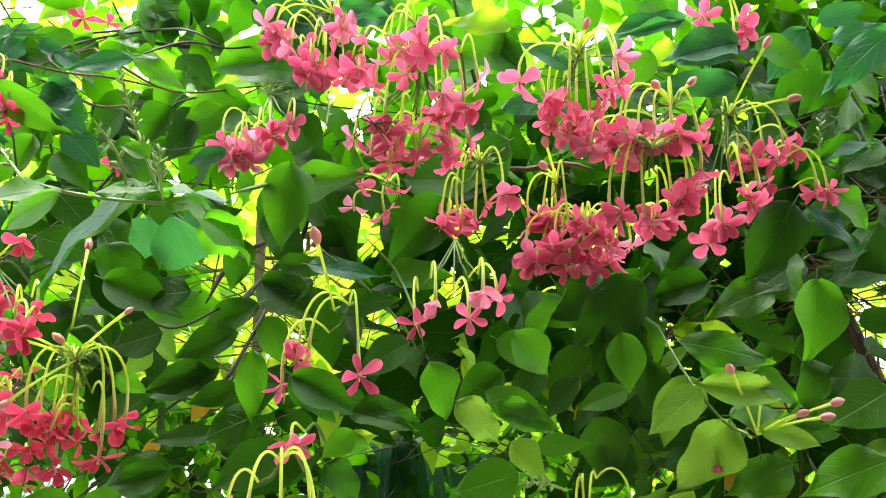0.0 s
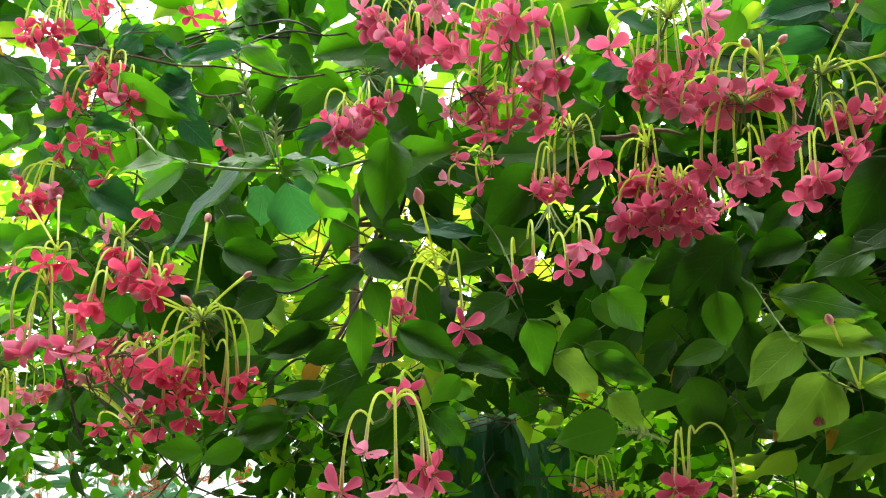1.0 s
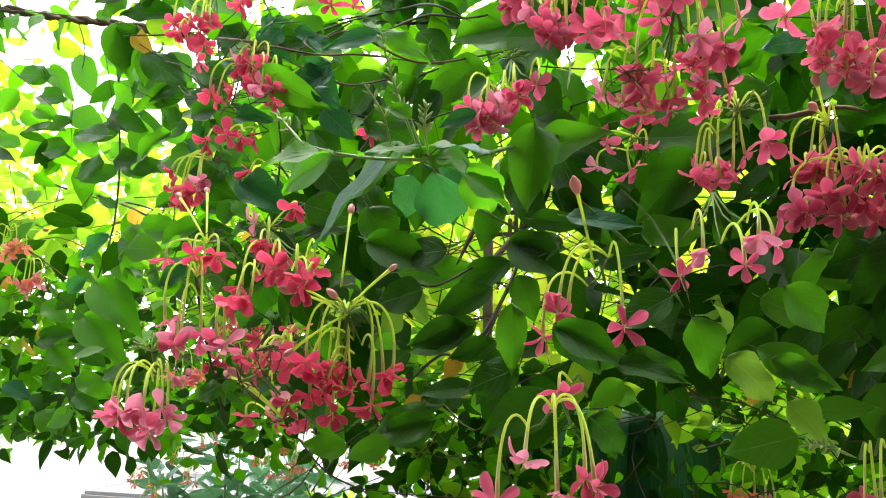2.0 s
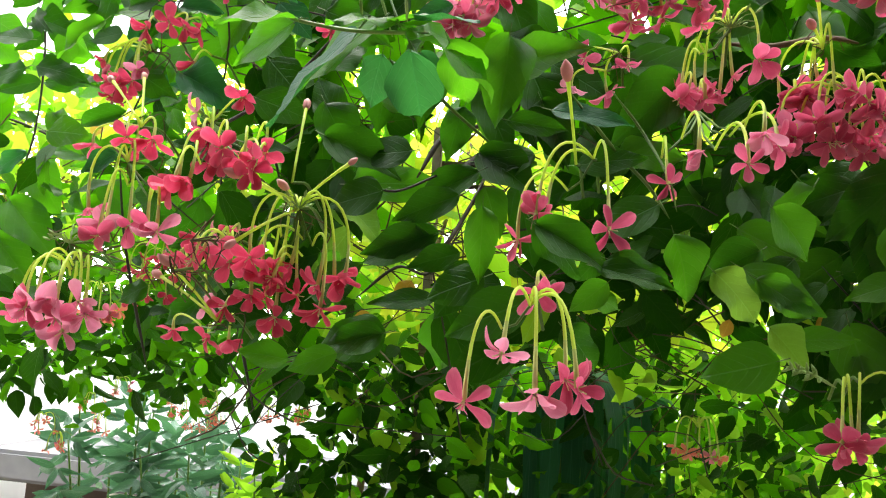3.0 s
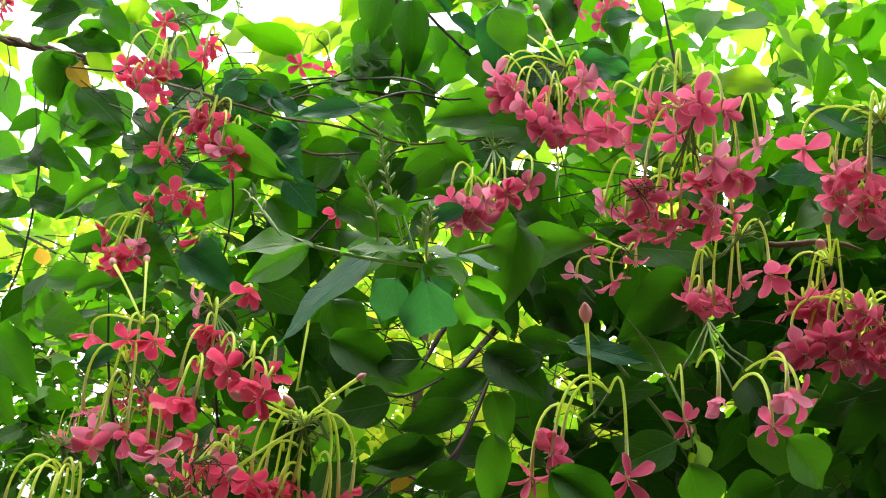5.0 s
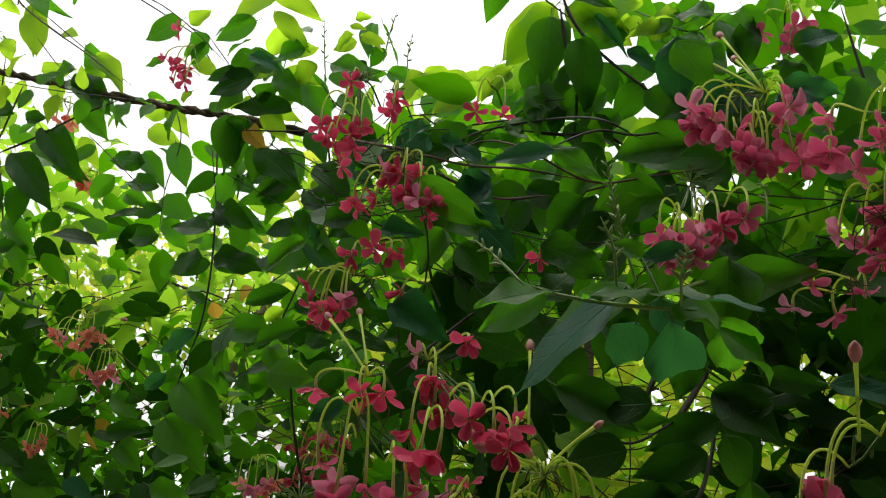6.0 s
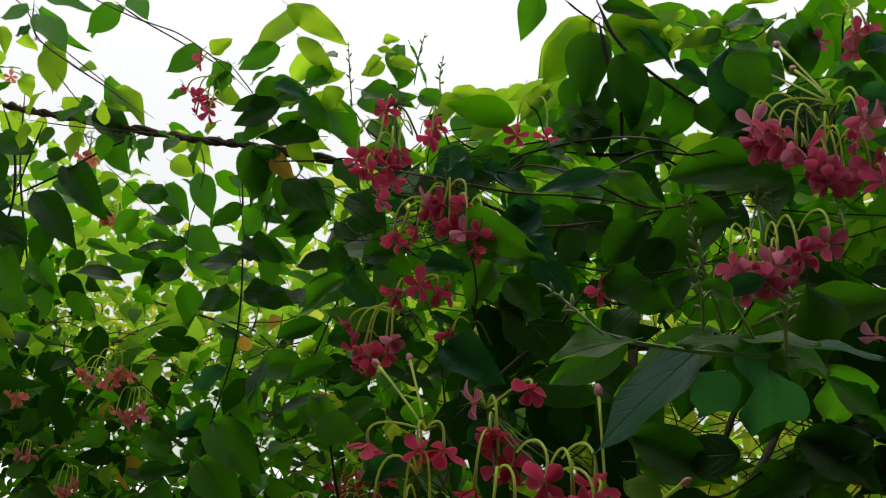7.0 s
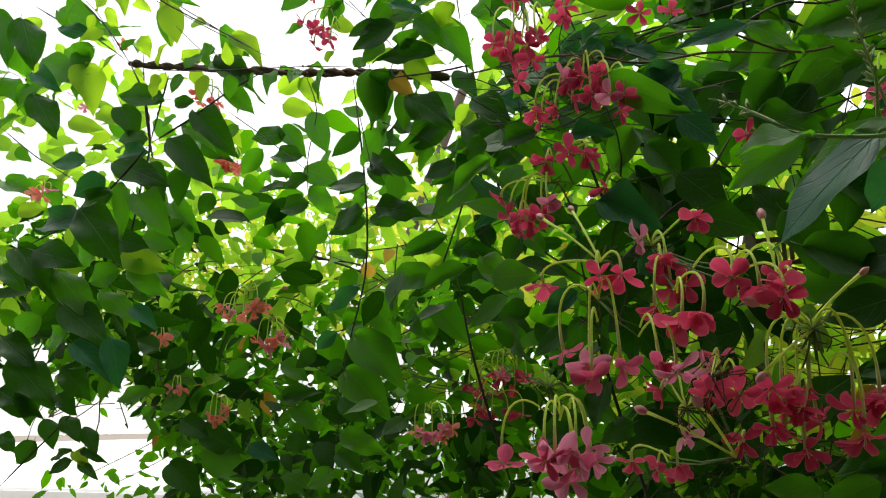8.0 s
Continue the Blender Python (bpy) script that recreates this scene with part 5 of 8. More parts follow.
leaf(vine, (-0.189, 0.764, 1.730), (-0.201, 0.762, 1.684), 0.031, -10, "deep", 3)
leaf(vine, (-0.302, 0.683, 1.498), (-0.341, 0.672, 1.503), 0.023, 9, "mid", 1)
leaf(vine, (-0.231, 0.698, 1.524), (-0.280, 0.691, 1.508), 0.028, -7, "deep", 2)
leaf(vine, (-0.264, 0.686, 1.506), (-0.307, 0.689, 1.488), 0.023, -9, "mid", 0)
leaf(vine, (0.045, 0.678, 1.580), (0.094, 0.685, 1.555), 0.025, 11, "mid", 3)
leaf(vine, (0.080, 0.725, 1.540), (0.129, 0.721, 1.545), 0.020, -1, "mid", 0)
leaf(vine, (-0.063, 0.586, 1.563), (-0.085, 0.588, 1.543), 0.019, -11, "mid", 0)
leaf(vine, (-0.070, 0.610, 1.575), (-0.018, 0.599, 1.566), 0.019, -12, "deep", 1)
leaf(vine, (-0.113, 0.605, 1.603), (-0.076, 0.609, 1.571), 0.026, -7, "deep", 6)
leaf(vine, (0.184, 0.816, 1.660), (0.171, 0.816, 1.569), 0.061, 10, "deep", 5)
leaf(vine, (-0.565, 0.722, 1.686), (-0.518, 0.712, 1.683), 0.031, 8, "mid", 0)
leaf(vine, (-0.437, 0.701, 1.550), (-0.469, 0.702, 1.535), 0.020, 0, "deep", 6)
leaf(vine, (-0.429, 0.722, 1.677), (-0.406, 0.733, 1.689), 0.031, 5, "grey", 5)
leaf(vine, (-0.477, 0.695, 1.661), (-0.509, 0.692, 1.643), 0.020, -3, "grey", 1)
leaf(vine, (-0.243, 0.860, 1.895), (-0.286, 0.860, 1.864), 0.040, -15, "mid", 0)
leaf(vine, (-0.393, 0.830, 1.910), (-0.440, 0.830, 1.893), 0.037, -17, "grey", 3)
leaf(vine, (-0.400, 0.800, 1.872), (-0.371, 0.800, 1.853), 0.022, -4, "grey", 6)
leaf(vine, (-0.507, 0.950, 2.024), (-0.551, 0.950, 2.001), 0.037, -23, "grey", 6)
leaf(vine, (-0.474, 0.900, 1.988), (-0.432, 0.900, 1.966), 0.021, 1, "grey", 3)
leaf(vine, (-0.292, 1.000, 2.083), (-0.358, 1.000, 2.049), 0.051, -20, "mid", 2)
leaf(vine, (-0.246, 1.000, 2.091), (-0.279, 1.000, 2.045), 0.042, -17, "mid", 3)
leaf(vine, (-0.395, 1.000, 2.075), (-0.348, 1.000, 2.041), 0.044, 3, "mid", 4)
leaf(vine, (-0.184, 0.880, 1.995), (-0.119, 0.880, 2.032), 0.045, 17, "grey", 1)
leaf(vine, (-0.109, 0.800, 1.987), (-0.054, 0.800, 1.978), 0.021, 17, "grey", 3)
leaf(vine, (-0.198, 0.720, 1.805), (-0.236, 0.720, 1.795), 0.018, -10, "grey", 4)
leaf(vine, (-0.325, 0.760, 1.818), (-0.262, 0.760, 1.797), 0.037, 1, "deep", 3)
leaf(vine, (-0.255, 0.740, 1.765), (-0.258, 0.740, 1.700), 0.042, -13, "deep", 1)
leaf(vine, (-0.219, 0.700, 1.756), (-0.204, 0.700, 1.719), 0.030, -8, "grey", 5)
leaf(vine, (-0.172, 0.900, 1.902), (-0.143, 0.900, 1.840), 0.051, 0, "deep", 1)
leaf(vine, (-0.121, 0.920, 1.828), (-0.060, 0.920, 1.797), 0.051, 5, "deep", 0)
leaf(vine, (-0.160, 0.700, 1.583), (-0.190, 0.700, 1.539), 0.038, -1, "deep", 0)
leaf(vine, (-0.192, 0.700, 1.553), (-0.248, 0.700, 1.549), 0.020, 9, "deep", 4)
leaf(vine, (-0.080, 0.620, 1.549), (-0.052, 0.620, 1.560), 0.019, -9, "fresh", 3)
leaf(vine, (0.295, 0.760, 1.937), (0.230, 0.760, 1.906), 0.046, -2, "grey", 0)
leaf(vine, (0.231, 0.730, 1.938), (0.161, 0.730, 1.920), 0.024, -10, "grey", 2)
leaf(vine, (0.244, 0.780, 1.931), (0.200, 0.780, 1.917), 0.027, -7, "fresh", 3)
leaf(vine, (0.408, 0.850, 1.937), (0.380, 0.850, 1.898), 0.036, 18, "deep", 1)
leaf(vine, (0.441, 0.850, 1.885), (0.396, 0.850, 1.859), 0.039, 9, "deep", 6)
leaf(vine, (0.475, 0.850, 1.853), (0.424, 0.850, 1.822), 0.041, 12, "deep", 4)
leaf(vine, (0.368, 0.840, 1.863), (0.329, 0.840, 1.831), 0.035, 11, "deep", 0)
leaf(vine, (0.277, 0.860, 1.743), (0.239, 0.860, 1.700), 0.043, 15, "deep", 2)
leaf(vine, (0.421, 0.860, 1.712), (0.381, 0.860, 1.664), 0.047, 24, "deep", 0)
leaf(vine, (0.371, 0.840, 1.645), (0.402, 0.840, 1.593), 0.045, 23, "mid", 3)
leaf(vine, (0.393, 0.800, 1.588), (0.428, 0.800, 1.556), 0.036, 15, "mid", 3)
leaf(vine, (0.167, 0.760, 1.641), (0.175, 0.760, 1.589), 0.039, 17, "mid", 5)
leaf(vine, (0.165, 0.850, 1.711), (0.128, 0.850, 1.675), 0.039, 10, "deep", 3)
leaf(vine, (0.053, 0.800, 1.637), (0.108, 0.800, 1.610), 0.036, 0, "mid", 4)
leaf(vine, (0.095, 0.780, 1.610), (0.062, 0.780, 1.573), 0.033, 12, "deep", 4)
leaf(vine, (0.220, 0.700, 1.613), (0.243, 0.700, 1.590), 0.022, 11, "mid", 5)
leaf(vine, (0.219, 0.700, 1.590), (0.174, 0.700, 1.552), 0.033, 19, "pale", 0)
leaf(vine, (0.260, 0.690, 1.604), (0.303, 0.690, 1.580), 0.024, 6, "mid", 1)
leaf(vine, (0.205, 0.720, 1.585), (0.189, 0.720, 1.541), 0.025, 22, "pale", 4)
leaf(vine, (0.161, 0.720, 1.589), (0.116, 0.720, 1.575), 0.025, 11, "mid", 4)

# ---- trailing shoots ----
shoot_of([(-1.405, 1.120, 2.228), (-1.274, 1.120, 2.200), (-1.152, 1.120, 2.180), (-1.037, 1.120, 2.161), (-0.928, 1.120, 2.138)], 9, 0.050, 307, tones=("mid", "fresh"))
shoot_of([(-0.822, 1.150, 2.321), (-0.835, 1.150, 2.252), (-0.848, 1.150, 2.183), (-0.875, 1.150, 2.146)], 5, 0.075, 311, tones=("mid", "fresh"))
shoot_of([(-0.981, 1.120, 2.293), (-0.906, 1.120, 2.204), (-0.858, 1.120, 2.142)], 5, 0.050, 312, tones=("mid",))
shoot_of([(-1.716, 1.150, 2.521), (-1.589, 1.150, 2.410), (-1.499, 1.150, 2.277)], 5, 0.055, 313, tones=("mid", "fresh"))
shoot_of([(-1.935, 1.200, 2.373), (-1.781, 1.200, 2.302), (-1.647, 1.200, 2.302)], 5, 0.075, 317, tones=("mid",))
shoot_of([(0.142, 0.871, 1.617), (0.183, 0.846, 1.559), (0.216, 0.807, 1.502)], 5, 0.065, 329, tones=("deep",))
shoot_of([(0.359, 0.849, 1.772), (0.382, 0.817, 1.707), (0.413, 0.809, 1.638), (0.431, 0.809, 1.583)], 6, 0.065, 330, tones=("deep",))
shoot_of([(0.356, 0.757, 1.959), (0.402, 0.790, 1.913), (0.443, 0.809, 1.859)], 5, 0.060, 331, tones=("deep", "grey"))
shoot_of([(-0.217, 0.976, 2.058), (-0.176, 0.979, 2.066), (-0.141, 0.960, 2.075), (-0.101, 0.913, 2.061)], 5, 0.060, 332, tones=("mid", "deep"))
shoot_of([(-0.462, 0.894, 1.958), (-0.438, 1.006, 2.040), (-0.382, 1.006, 2.073), (-0.336, 0.981, 2.066)], 5, 0.055, 333, tones=("mid", "deep"))
shoot_of([(-0.344, 1.091, 2.276), (-0.267, 1.071, 2.237), (-0.192, 0.975, 2.144), (-0.150, 0.954, 2.156)], 6, 0.060, 334, tones=("mid", "fresh"))


# ---- hanging cords of the trellis with laid-out leaf pairs ----
cord = thing("vine_shoot", "dark hanging shoot with level pairs of broad green leaves", "vine shoot", "trailing shoots")
stem("stem", [(-1.066, 1.320, 2.225), (-1.056, 1.320, 2.152), (-1.046, 1.320, 2.080), (-1.037, 1.320, 1.999), (-1.032, 1.320, 1.921), (-1.034, 1.320, 1.845), (-1.043, 1.320, 1.792), (-1.066, 1.320, 1.710), (-1.083, 1.320, 1.628), (-1.090, 1.320, 1.547), (-1.110, 1.320, 1.468)], 0.0022, 0.0014, STEM_DARK, cord, 6, 6)
leaf(cord, (-1.050, 1.320, 2.109), (-1.109, 1.310, 2.064), 0.035, -29, "deep", 0)
leaf(cord, (-1.043, 1.320, 2.103), (-0.944, 1.300, 2.067), 0.038, 7, "deep", 0)
leaf(cord, (-1.039, 1.320, 2.024), (-1.093, 1.310, 1.990), 0.036, -25, "deep", 4)
leaf(cord, (-1.025, 1.310, 2.031), (-0.934, 1.310, 2.004), 0.053, 7, "deep", 6)
leaf(cord, (-1.036, 1.320, 1.934), (-1.109, 1.300, 1.912), 0.038, -17, "deep", 4)
leaf(cord, (-1.026, 1.320, 1.933), (-0.918, 1.300, 1.939), 0.041, 13, "deep", 6)
leaf(cord, (-1.032, 1.320, 1.860), (-1.077, 1.320, 1.882), 0.022, 3, "deep", 4)
leaf(cord, (-1.049, 1.330, 2.148), (-1.096, 1.330, 2.176), 0.028, -3, "mid", 4)
leaf(cord, (-1.020, 1.300, 1.782), (-0.949, 1.300, 1.703), 0.066, -13, "mid", 2)
leaf(cord, (-1.034, 1.280, 1.712), (-0.932, 1.270, 1.625), 0.073, -11, "mid", 5)
leaf(cord, (-1.046, 1.270, 1.649), (-0.953, 1.260, 1.572), 0.069, -13, "mid", 5)
leaf(cord, (-1.064, 1.280, 1.537), (-0.978, 1.280, 1.516), 0.042, -10, "mid", 3)
leaf(cord, (-1.074, 1.300, 1.602), (-1.023, 1.300, 1.558), 0.045, -17, "deep", 4)
leaf(cord, (-1.061, 1.340, 1.810), (-1.146, 1.340, 1.766), 0.036, -17, "grey", 3)
leaf(cord, (-1.119, 1.360, 1.729), (-1.171, 1.360, 1.697), 0.030, -17, "grey", 5)
leaf(cord, (-1.106, 1.360, 1.673), (-1.149, 1.360, 1.649), 0.030, -14, "deep", 4)
leaf(cord, (-1.055, 1.360, 1.995), (-1.103, 1.360, 1.970), 0.030, -23, "mid", 3)
leaf(cord, (-1.091, 1.400, 2.100), (-1.044, 1.400, 2.076), 0.036, 3, "fresh", 5)
leaf(cord, (-1.092, 1.320, 1.507), (-1.040, 1.320, 1.478), 0.044, -16, "deep", 5)
leaf(cord, (-1.111, 1.340, 1.472), (-1.171, 1.340, 1.446), 0.041, -3, "mid", 4)
cord = thing("vine_shoot", "dark slanting shoot with level pairs of broad green leaves", "vine shoot", "trailing shoots")
stem("stem", [(-0.791, 1.350, 2.161), (-0.817, 1.350, 2.054), (-0.845, 1.350, 1.960), (-0.872, 1.350, 1.888), (-0.904, 1.350, 1.807), (-0.942, 1.350, 1.716)], 0.0022, 0.0014, STEM_DARK, cord, 6, 6)
leaf(cord, (-0.821, 1.350, 2.052), (-0.879, 1.330, 2.055), 0.033, -16, "deep", 2)
leaf(cord, (-0.817, 1.350, 2.063), (-0.748, 1.350, 2.067), 0.044, 18, "mid", 0)
leaf(cord, (-0.830, 1.350, 2.014), (-0.910, 1.330, 1.989), 0.031, -19, "deep", 5)
leaf(cord, (-0.857, 1.360, 1.969), (-0.957, 1.360, 1.930), 0.046, -18, "mid", 0)
leaf(cord, (-0.837, 1.340, 1.961), (-0.772, 1.340, 1.935), 0.045, 6, "deep", 1)
leaf(cord, (-0.876, 1.340, 1.888), (-0.980, 1.340, 1.863), 0.037, -14, "deep", 5)
leaf(cord, (-0.865, 1.340, 1.866), (-0.770, 1.340, 1.848), 0.040, 6, "deep", 1)
leaf(cord, (-0.884, 1.340, 1.814), (-0.797, 1.340, 1.818), 0.040, 8, "deep", 6)
leaf(cord, (-0.886, 1.300, 1.809), (-0.985, 1.280, 1.803), 0.060, -4, "mid", 2)
leaf(cord, (-0.898, 1.330, 1.757), (-0.832, 1.330, 1.700), 0.052, -8, "mid", 2)
leaf(cord, (-0.918, 1.360, 1.746), (-0.952, 1.360, 1.707), 0.039, -18, "mid", 1)
leaf(cord, (-0.812, 1.370, 2.110), (-0.756, 1.370, 2.111), 0.038, 19, "mid", 6)
leaf(cord, (-0.829, 1.400, 2.141), (-0.889, 1.400, 2.125), 0.042, -23, "fresh", 1)
leaf(cord, (-0.915, 1.400, 1.864), (-0.962, 1.400, 1.841), 0.029, -16, "fresh", 5)
trellis_vine = thing("trellis_vine", "loose open vine of broad green leaves on a trellis", "vine")
stem("stem", [(-1.514, 1.180, 2.290), (-1.470, 1.180, 2.210), (-1.446, 1.180, 2.104), (-1.461, 1.180, 2.019), (-1.476, 1.180, 1.940), (-1.497, 1.180, 1.864)], 0.0026, 0.0018, STEM_DARK, trellis_vine, 6, 6)
stem("stem", [(-1.446, 1.180, 2.104), (-1.356, 1.180, 2.136), (-1.263, 1.180, 2.177), (-1.173, 1.180, 2.206)], 0.0024, 0.0017, STEM_DARK, trellis_vine, 6, 6)
stem("stem", [(-1.387, 1.120, 2.075), (-1.472, 1.120, 2.004), (-1.568, 1.120, 1.949), (-1.700, 1.120, 1.906)], 0.0024, 0.0017, STEM_DARK, trellis_vine, 6, 6)
stem("stem", [(-1.830, 1.190, 2.501), (-1.734, 1.190, 2.437), (-1.636, 1.190, 2.381), (-1.525, 1.190, 2.297)], 0.0022, 0.0015, STEM_DARK, trellis_vine, 6, 6)
stem("stem", [(-1.688, 1.190, 2.481), (-1.597, 1.190, 2.392), (-1.525, 1.190, 2.297)], 0.0022, 0.0015, STEM_DARK, trellis_vine, 6, 6)
stem("stem", [(-1.457, 1.220, 2.440), (-1.318, 1.220, 2.338), (-1.191, 1.220, 2.250)], 0.0014, 0.0010, STEM_DARK, trellis_vine, 6, 6)
stem("stem", [(-1.246, 1.420, 2.314), (-1.215, 1.420, 2.222), (-1.234, 1.420, 2.116), (-1.231, 1.420, 2.015)], 0.0014, 0.0010, STEM_DARK, trellis_vine, 6, 6)
stem("stem", [(-1.407, 1.180, 2.246), (-1.429, 1.180, 2.166), (-1.446, 1.180, 2.104)], 0.0020, 0.0014, STEM_DARK, trellis_vine, 6, 6)
stem("stem", [(-1.360, 1.300, 2.204), (-1.257, 1.300, 2.125), (-1.160, 1.300, 2.045)], 0.0014, 0.0010, STEM_DARK, trellis_vine, 6, 6)
stem("stem", [(-1.845, 1.150, 2.196), (-1.732, 1.150, 2.115), (-1.662, 1.150, 2.074), (-1.579, 1.150, 2.026)], 0.0016, 0.0011, STEM_DARK, trellis_vine, 6, 6)
stem("stem", [(-1.689, 1.900, 2.057), (-1.554, 1.900, 2.027), (-1.426, 1.900, 1.983), (-1.304, 1.900, 1.926)], 0.0040, 0.0028, STEM_DARK, trellis_vine, 6, 6)
stem("stem", [(-1.788, 1.950, 2.095), (-1.607, 1.950, 2.034), (-1.401, 1.950, 1.990), (-1.278, 1.950, 1.901)], 0.0030, 0.0021, STEM_DARK, trellis_vine, 6, 6)
leaf(trellis_vine, (-1.253, 1.420, 2.302), (-1.327, 1.420, 2.282), 0.048, -32, "fresh", 5)
leaf(trellis_vine, (-1.261, 1.420, 2.306), (-1.207, 1.420, 2.245), 0.042, -6, "fresh", 3)
leaf(trellis_vine, (-1.325, 1.450, 2.266), (-1.240, 1.450, 2.228), 0.048, 7, "fresh", 4)
leaf(trellis_vine, (-1.227, 1.420, 2.220), (-1.190, 1.420, 2.119), 0.054, -19, "mid", 4)
leaf(trellis_vine, (-1.280, 1.400, 2.170), (-1.393, 1.400, 2.186), 0.047, -15, "deep", 6)
leaf(trellis_vine, (-1.302, 1.420, 2.198), (-1.242, 1.420, 2.130), 0.047, -10, "mid", 5)
leaf(trellis_vine, (-1.235, 1.400, 2.116), (-1.333, 1.400, 2.130), 0.044, -14, "deep", 2)
leaf(trellis_vine, (-1.328, 1.420, 2.107), (-1.266, 1.420, 2.080), 0.039, 2, "mid", 5)
leaf(trellis_vine, (-1.220, 1.400, 2.068), (-1.298, 1.400, 2.056), 0.034, -22, "deep", 3)
leaf(trellis_vine, (-1.217, 1.400, 2.011), (-1.297, 1.400, 2.001), 0.050, -19, "deep", 2)
leaf(trellis_vine, (-1.261, 1.450, 2.106), (-1.174, 1.450, 2.063), 0.059, 2, "mid", 0)
leaf(trellis_vine, (-1.248, 1.450, 2.063), (-1.187, 1.450, 2.002), 0.046, -9, "mid", 3)
leaf(trellis_vine, (-1.225, 1.450, 1.932), (-1.206, 1.450, 1.972), 0.033, 30, "mid", 4)
leaf(trellis_vine, (-1.464, 1.400, 2.078), (-1.386, 1.400, 2.055), 0.024, 4, "mid", 5)
leaf(trellis_vine, (-1.340, 1.400, 2.021), (-1.425, 1.400, 2.047), 0.034, -3, "mid", 0)
leaf(trellis_vine, (-1.427, 1.350, 2.044), (-1.461, 1.350, 2.001), 0.041, -38, "deep", 6)
leaf(trellis_vine, (-1.545, 1.500, 2.063), (-1.500, 1.500, 2.025), 0.037, -13, "fresh", 0)
leaf(trellis_vine, (-1.407, 1.170, 2.187), (-1.549, 1.170, 2.226), 0.048, -9, "deep", 1)
leaf(trellis_vine, (-1.527, 1.180, 2.198), (-1.485, 1.180, 2.126), 0.059, -27, "deep", 5)
leaf(trellis_vine, (-1.442, 1.170, 2.111), (-1.549, 1.170, 2.135), 0.038, -8, "deep", 6)
leaf(trellis_vine, (-1.430, 1.160, 2.080), (-1.528, 1.160, 2.086), 0.040, -15, "grey", 2)
leaf(trellis_vine, (-1.399, 1.180, 2.109), (-1.288, 1.180, 2.006), 0.061, -14, "deep", 1)
leaf(trellis_vine, (-1.337, 1.180, 2.152), (-1.234, 1.180, 2.063), 0.058, -9, "deep", 2)
leaf(trellis_vine, (-1.389, 1.200, 2.049), (-1.377, 1.200, 1.978), 0.045, -33, "deep", 2)
leaf(trellis_vine, (-1.419, 1.250, 2.160), (-1.349, 1.250, 2.110), 0.040, -7, "mid", 5)
leaf(trellis_vine, (-1.305, 1.200, 2.273), (-1.224, 1.200, 2.205), 0.055, -4, "deep", 6)
leaf(trellis_vine, (-1.297, 1.220, 2.217), (-1.231, 1.220, 2.144), 0.043, -11, "mid", 4)
leaf(trellis_vine, (-1.356, 1.200, 2.184), (-1.423, 1.200, 2.190), 0.027, -19, "deep", 5)
leaf(trellis_vine, (-1.263, 1.300, 2.103), (-1.318, 1.300, 2.053), 0.039, -36, "mid", 5)
leaf(trellis_vine, (-1.444, 1.250, 2.314), (-1.376, 1.250, 2.317), 0.034, 30, "fresh", 3)
leaf(trellis_vine, (-1.269, 1.250, 2.290), (-1.327, 1.250, 2.327), 0.035, -2, "fresh", 4)
leaf(trellis_vine, (-1.458, 1.220, 2.446), (-1.441, 1.220, 2.341), 0.043, -33, "fresh", 5)
leaf(trellis_vine, (-1.611, 1.300, 2.428), (-1.587, 1.300, 2.384), 0.038, -25, "fresh", 3)
leaf(trellis_vine, (-1.906, 1.150, 2.485), (-1.842, 1.150, 2.358), 0.070, -36, "deep", 5)
leaf(trellis_vine, (-1.810, 1.150, 2.443), (-1.762, 1.150, 2.344), 0.083, -35, "deep", 6)
leaf(trellis_vine, (-1.736, 1.180, 2.460), (-1.628, 1.180, 2.421), 0.069, 10, "mid", 6)
leaf(trellis_vine, (-1.717, 1.170, 2.410), (-1.603, 1.170, 2.374), 0.034, 11, "grey", 6)
leaf(trellis_vine, (-1.645, 1.200, 2.362), (-1.733, 1.200, 2.333), 0.060, -43, "mid", 3)
leaf(trellis_vine, (-1.798, 1.200, 2.368), (-1.678, 1.200, 2.287), 0.067, -11, "mid", 4)
leaf(trellis_vine, (-1.666, 1.200, 2.327), (-1.629, 1.200, 2.227), 0.080, -34, "fresh", 5)
leaf(trellis_vine, (-1.750, 1.150, 2.253), (-1.676, 1.150, 2.167), 0.064, -26, "deep", 6)
leaf(trellis_vine, (-1.744, 1.140, 2.297), (-1.669, 1.140, 2.257), 0.042, -6, "grey", 2)
leaf(trellis_vine, (-1.551, 1.120, 2.066), (-1.647, 1.120, 2.079), 0.041, -9, "grey", 4)
leaf(trellis_vine, (-1.494, 1.120, 2.083), (-1.557, 1.120, 2.094), 0.015, -9, "deep", 2)
leaf(trellis_vine, (-1.498, 1.140, 2.061), (-1.358, 1.140, 2.003), 0.055, -2, "deep", 0)
leaf(trellis_vine, (-1.438, 1.160, 2.058), (-1.380, 1.160, 1.982), 0.055, -23, "deep", 1)
leaf(trellis_vine, (-1.472, 1.100, 2.016), (-1.559, 1.100, 1.988), 0.051, -32, "grey", 0)
leaf(trellis_vine, (-1.455, 1.100, 1.985), (-1.569, 1.100, 1.949), 0.050, -30, "deep", 3)
leaf(trellis_vine, (-1.482, 1.070, 1.934), (-1.636, 1.070, 1.932), 0.056, -12, "grey", 2)
leaf(trellis_vine, (-1.453, 1.030, 1.937), (-1.365, 1.030, 1.853), 0.079, -23, "deep", 3)
leaf(trellis_vine, (-1.451, 1.120, 2.010), (-1.439, 1.120, 1.899), 0.033, -38, "mid", 6)
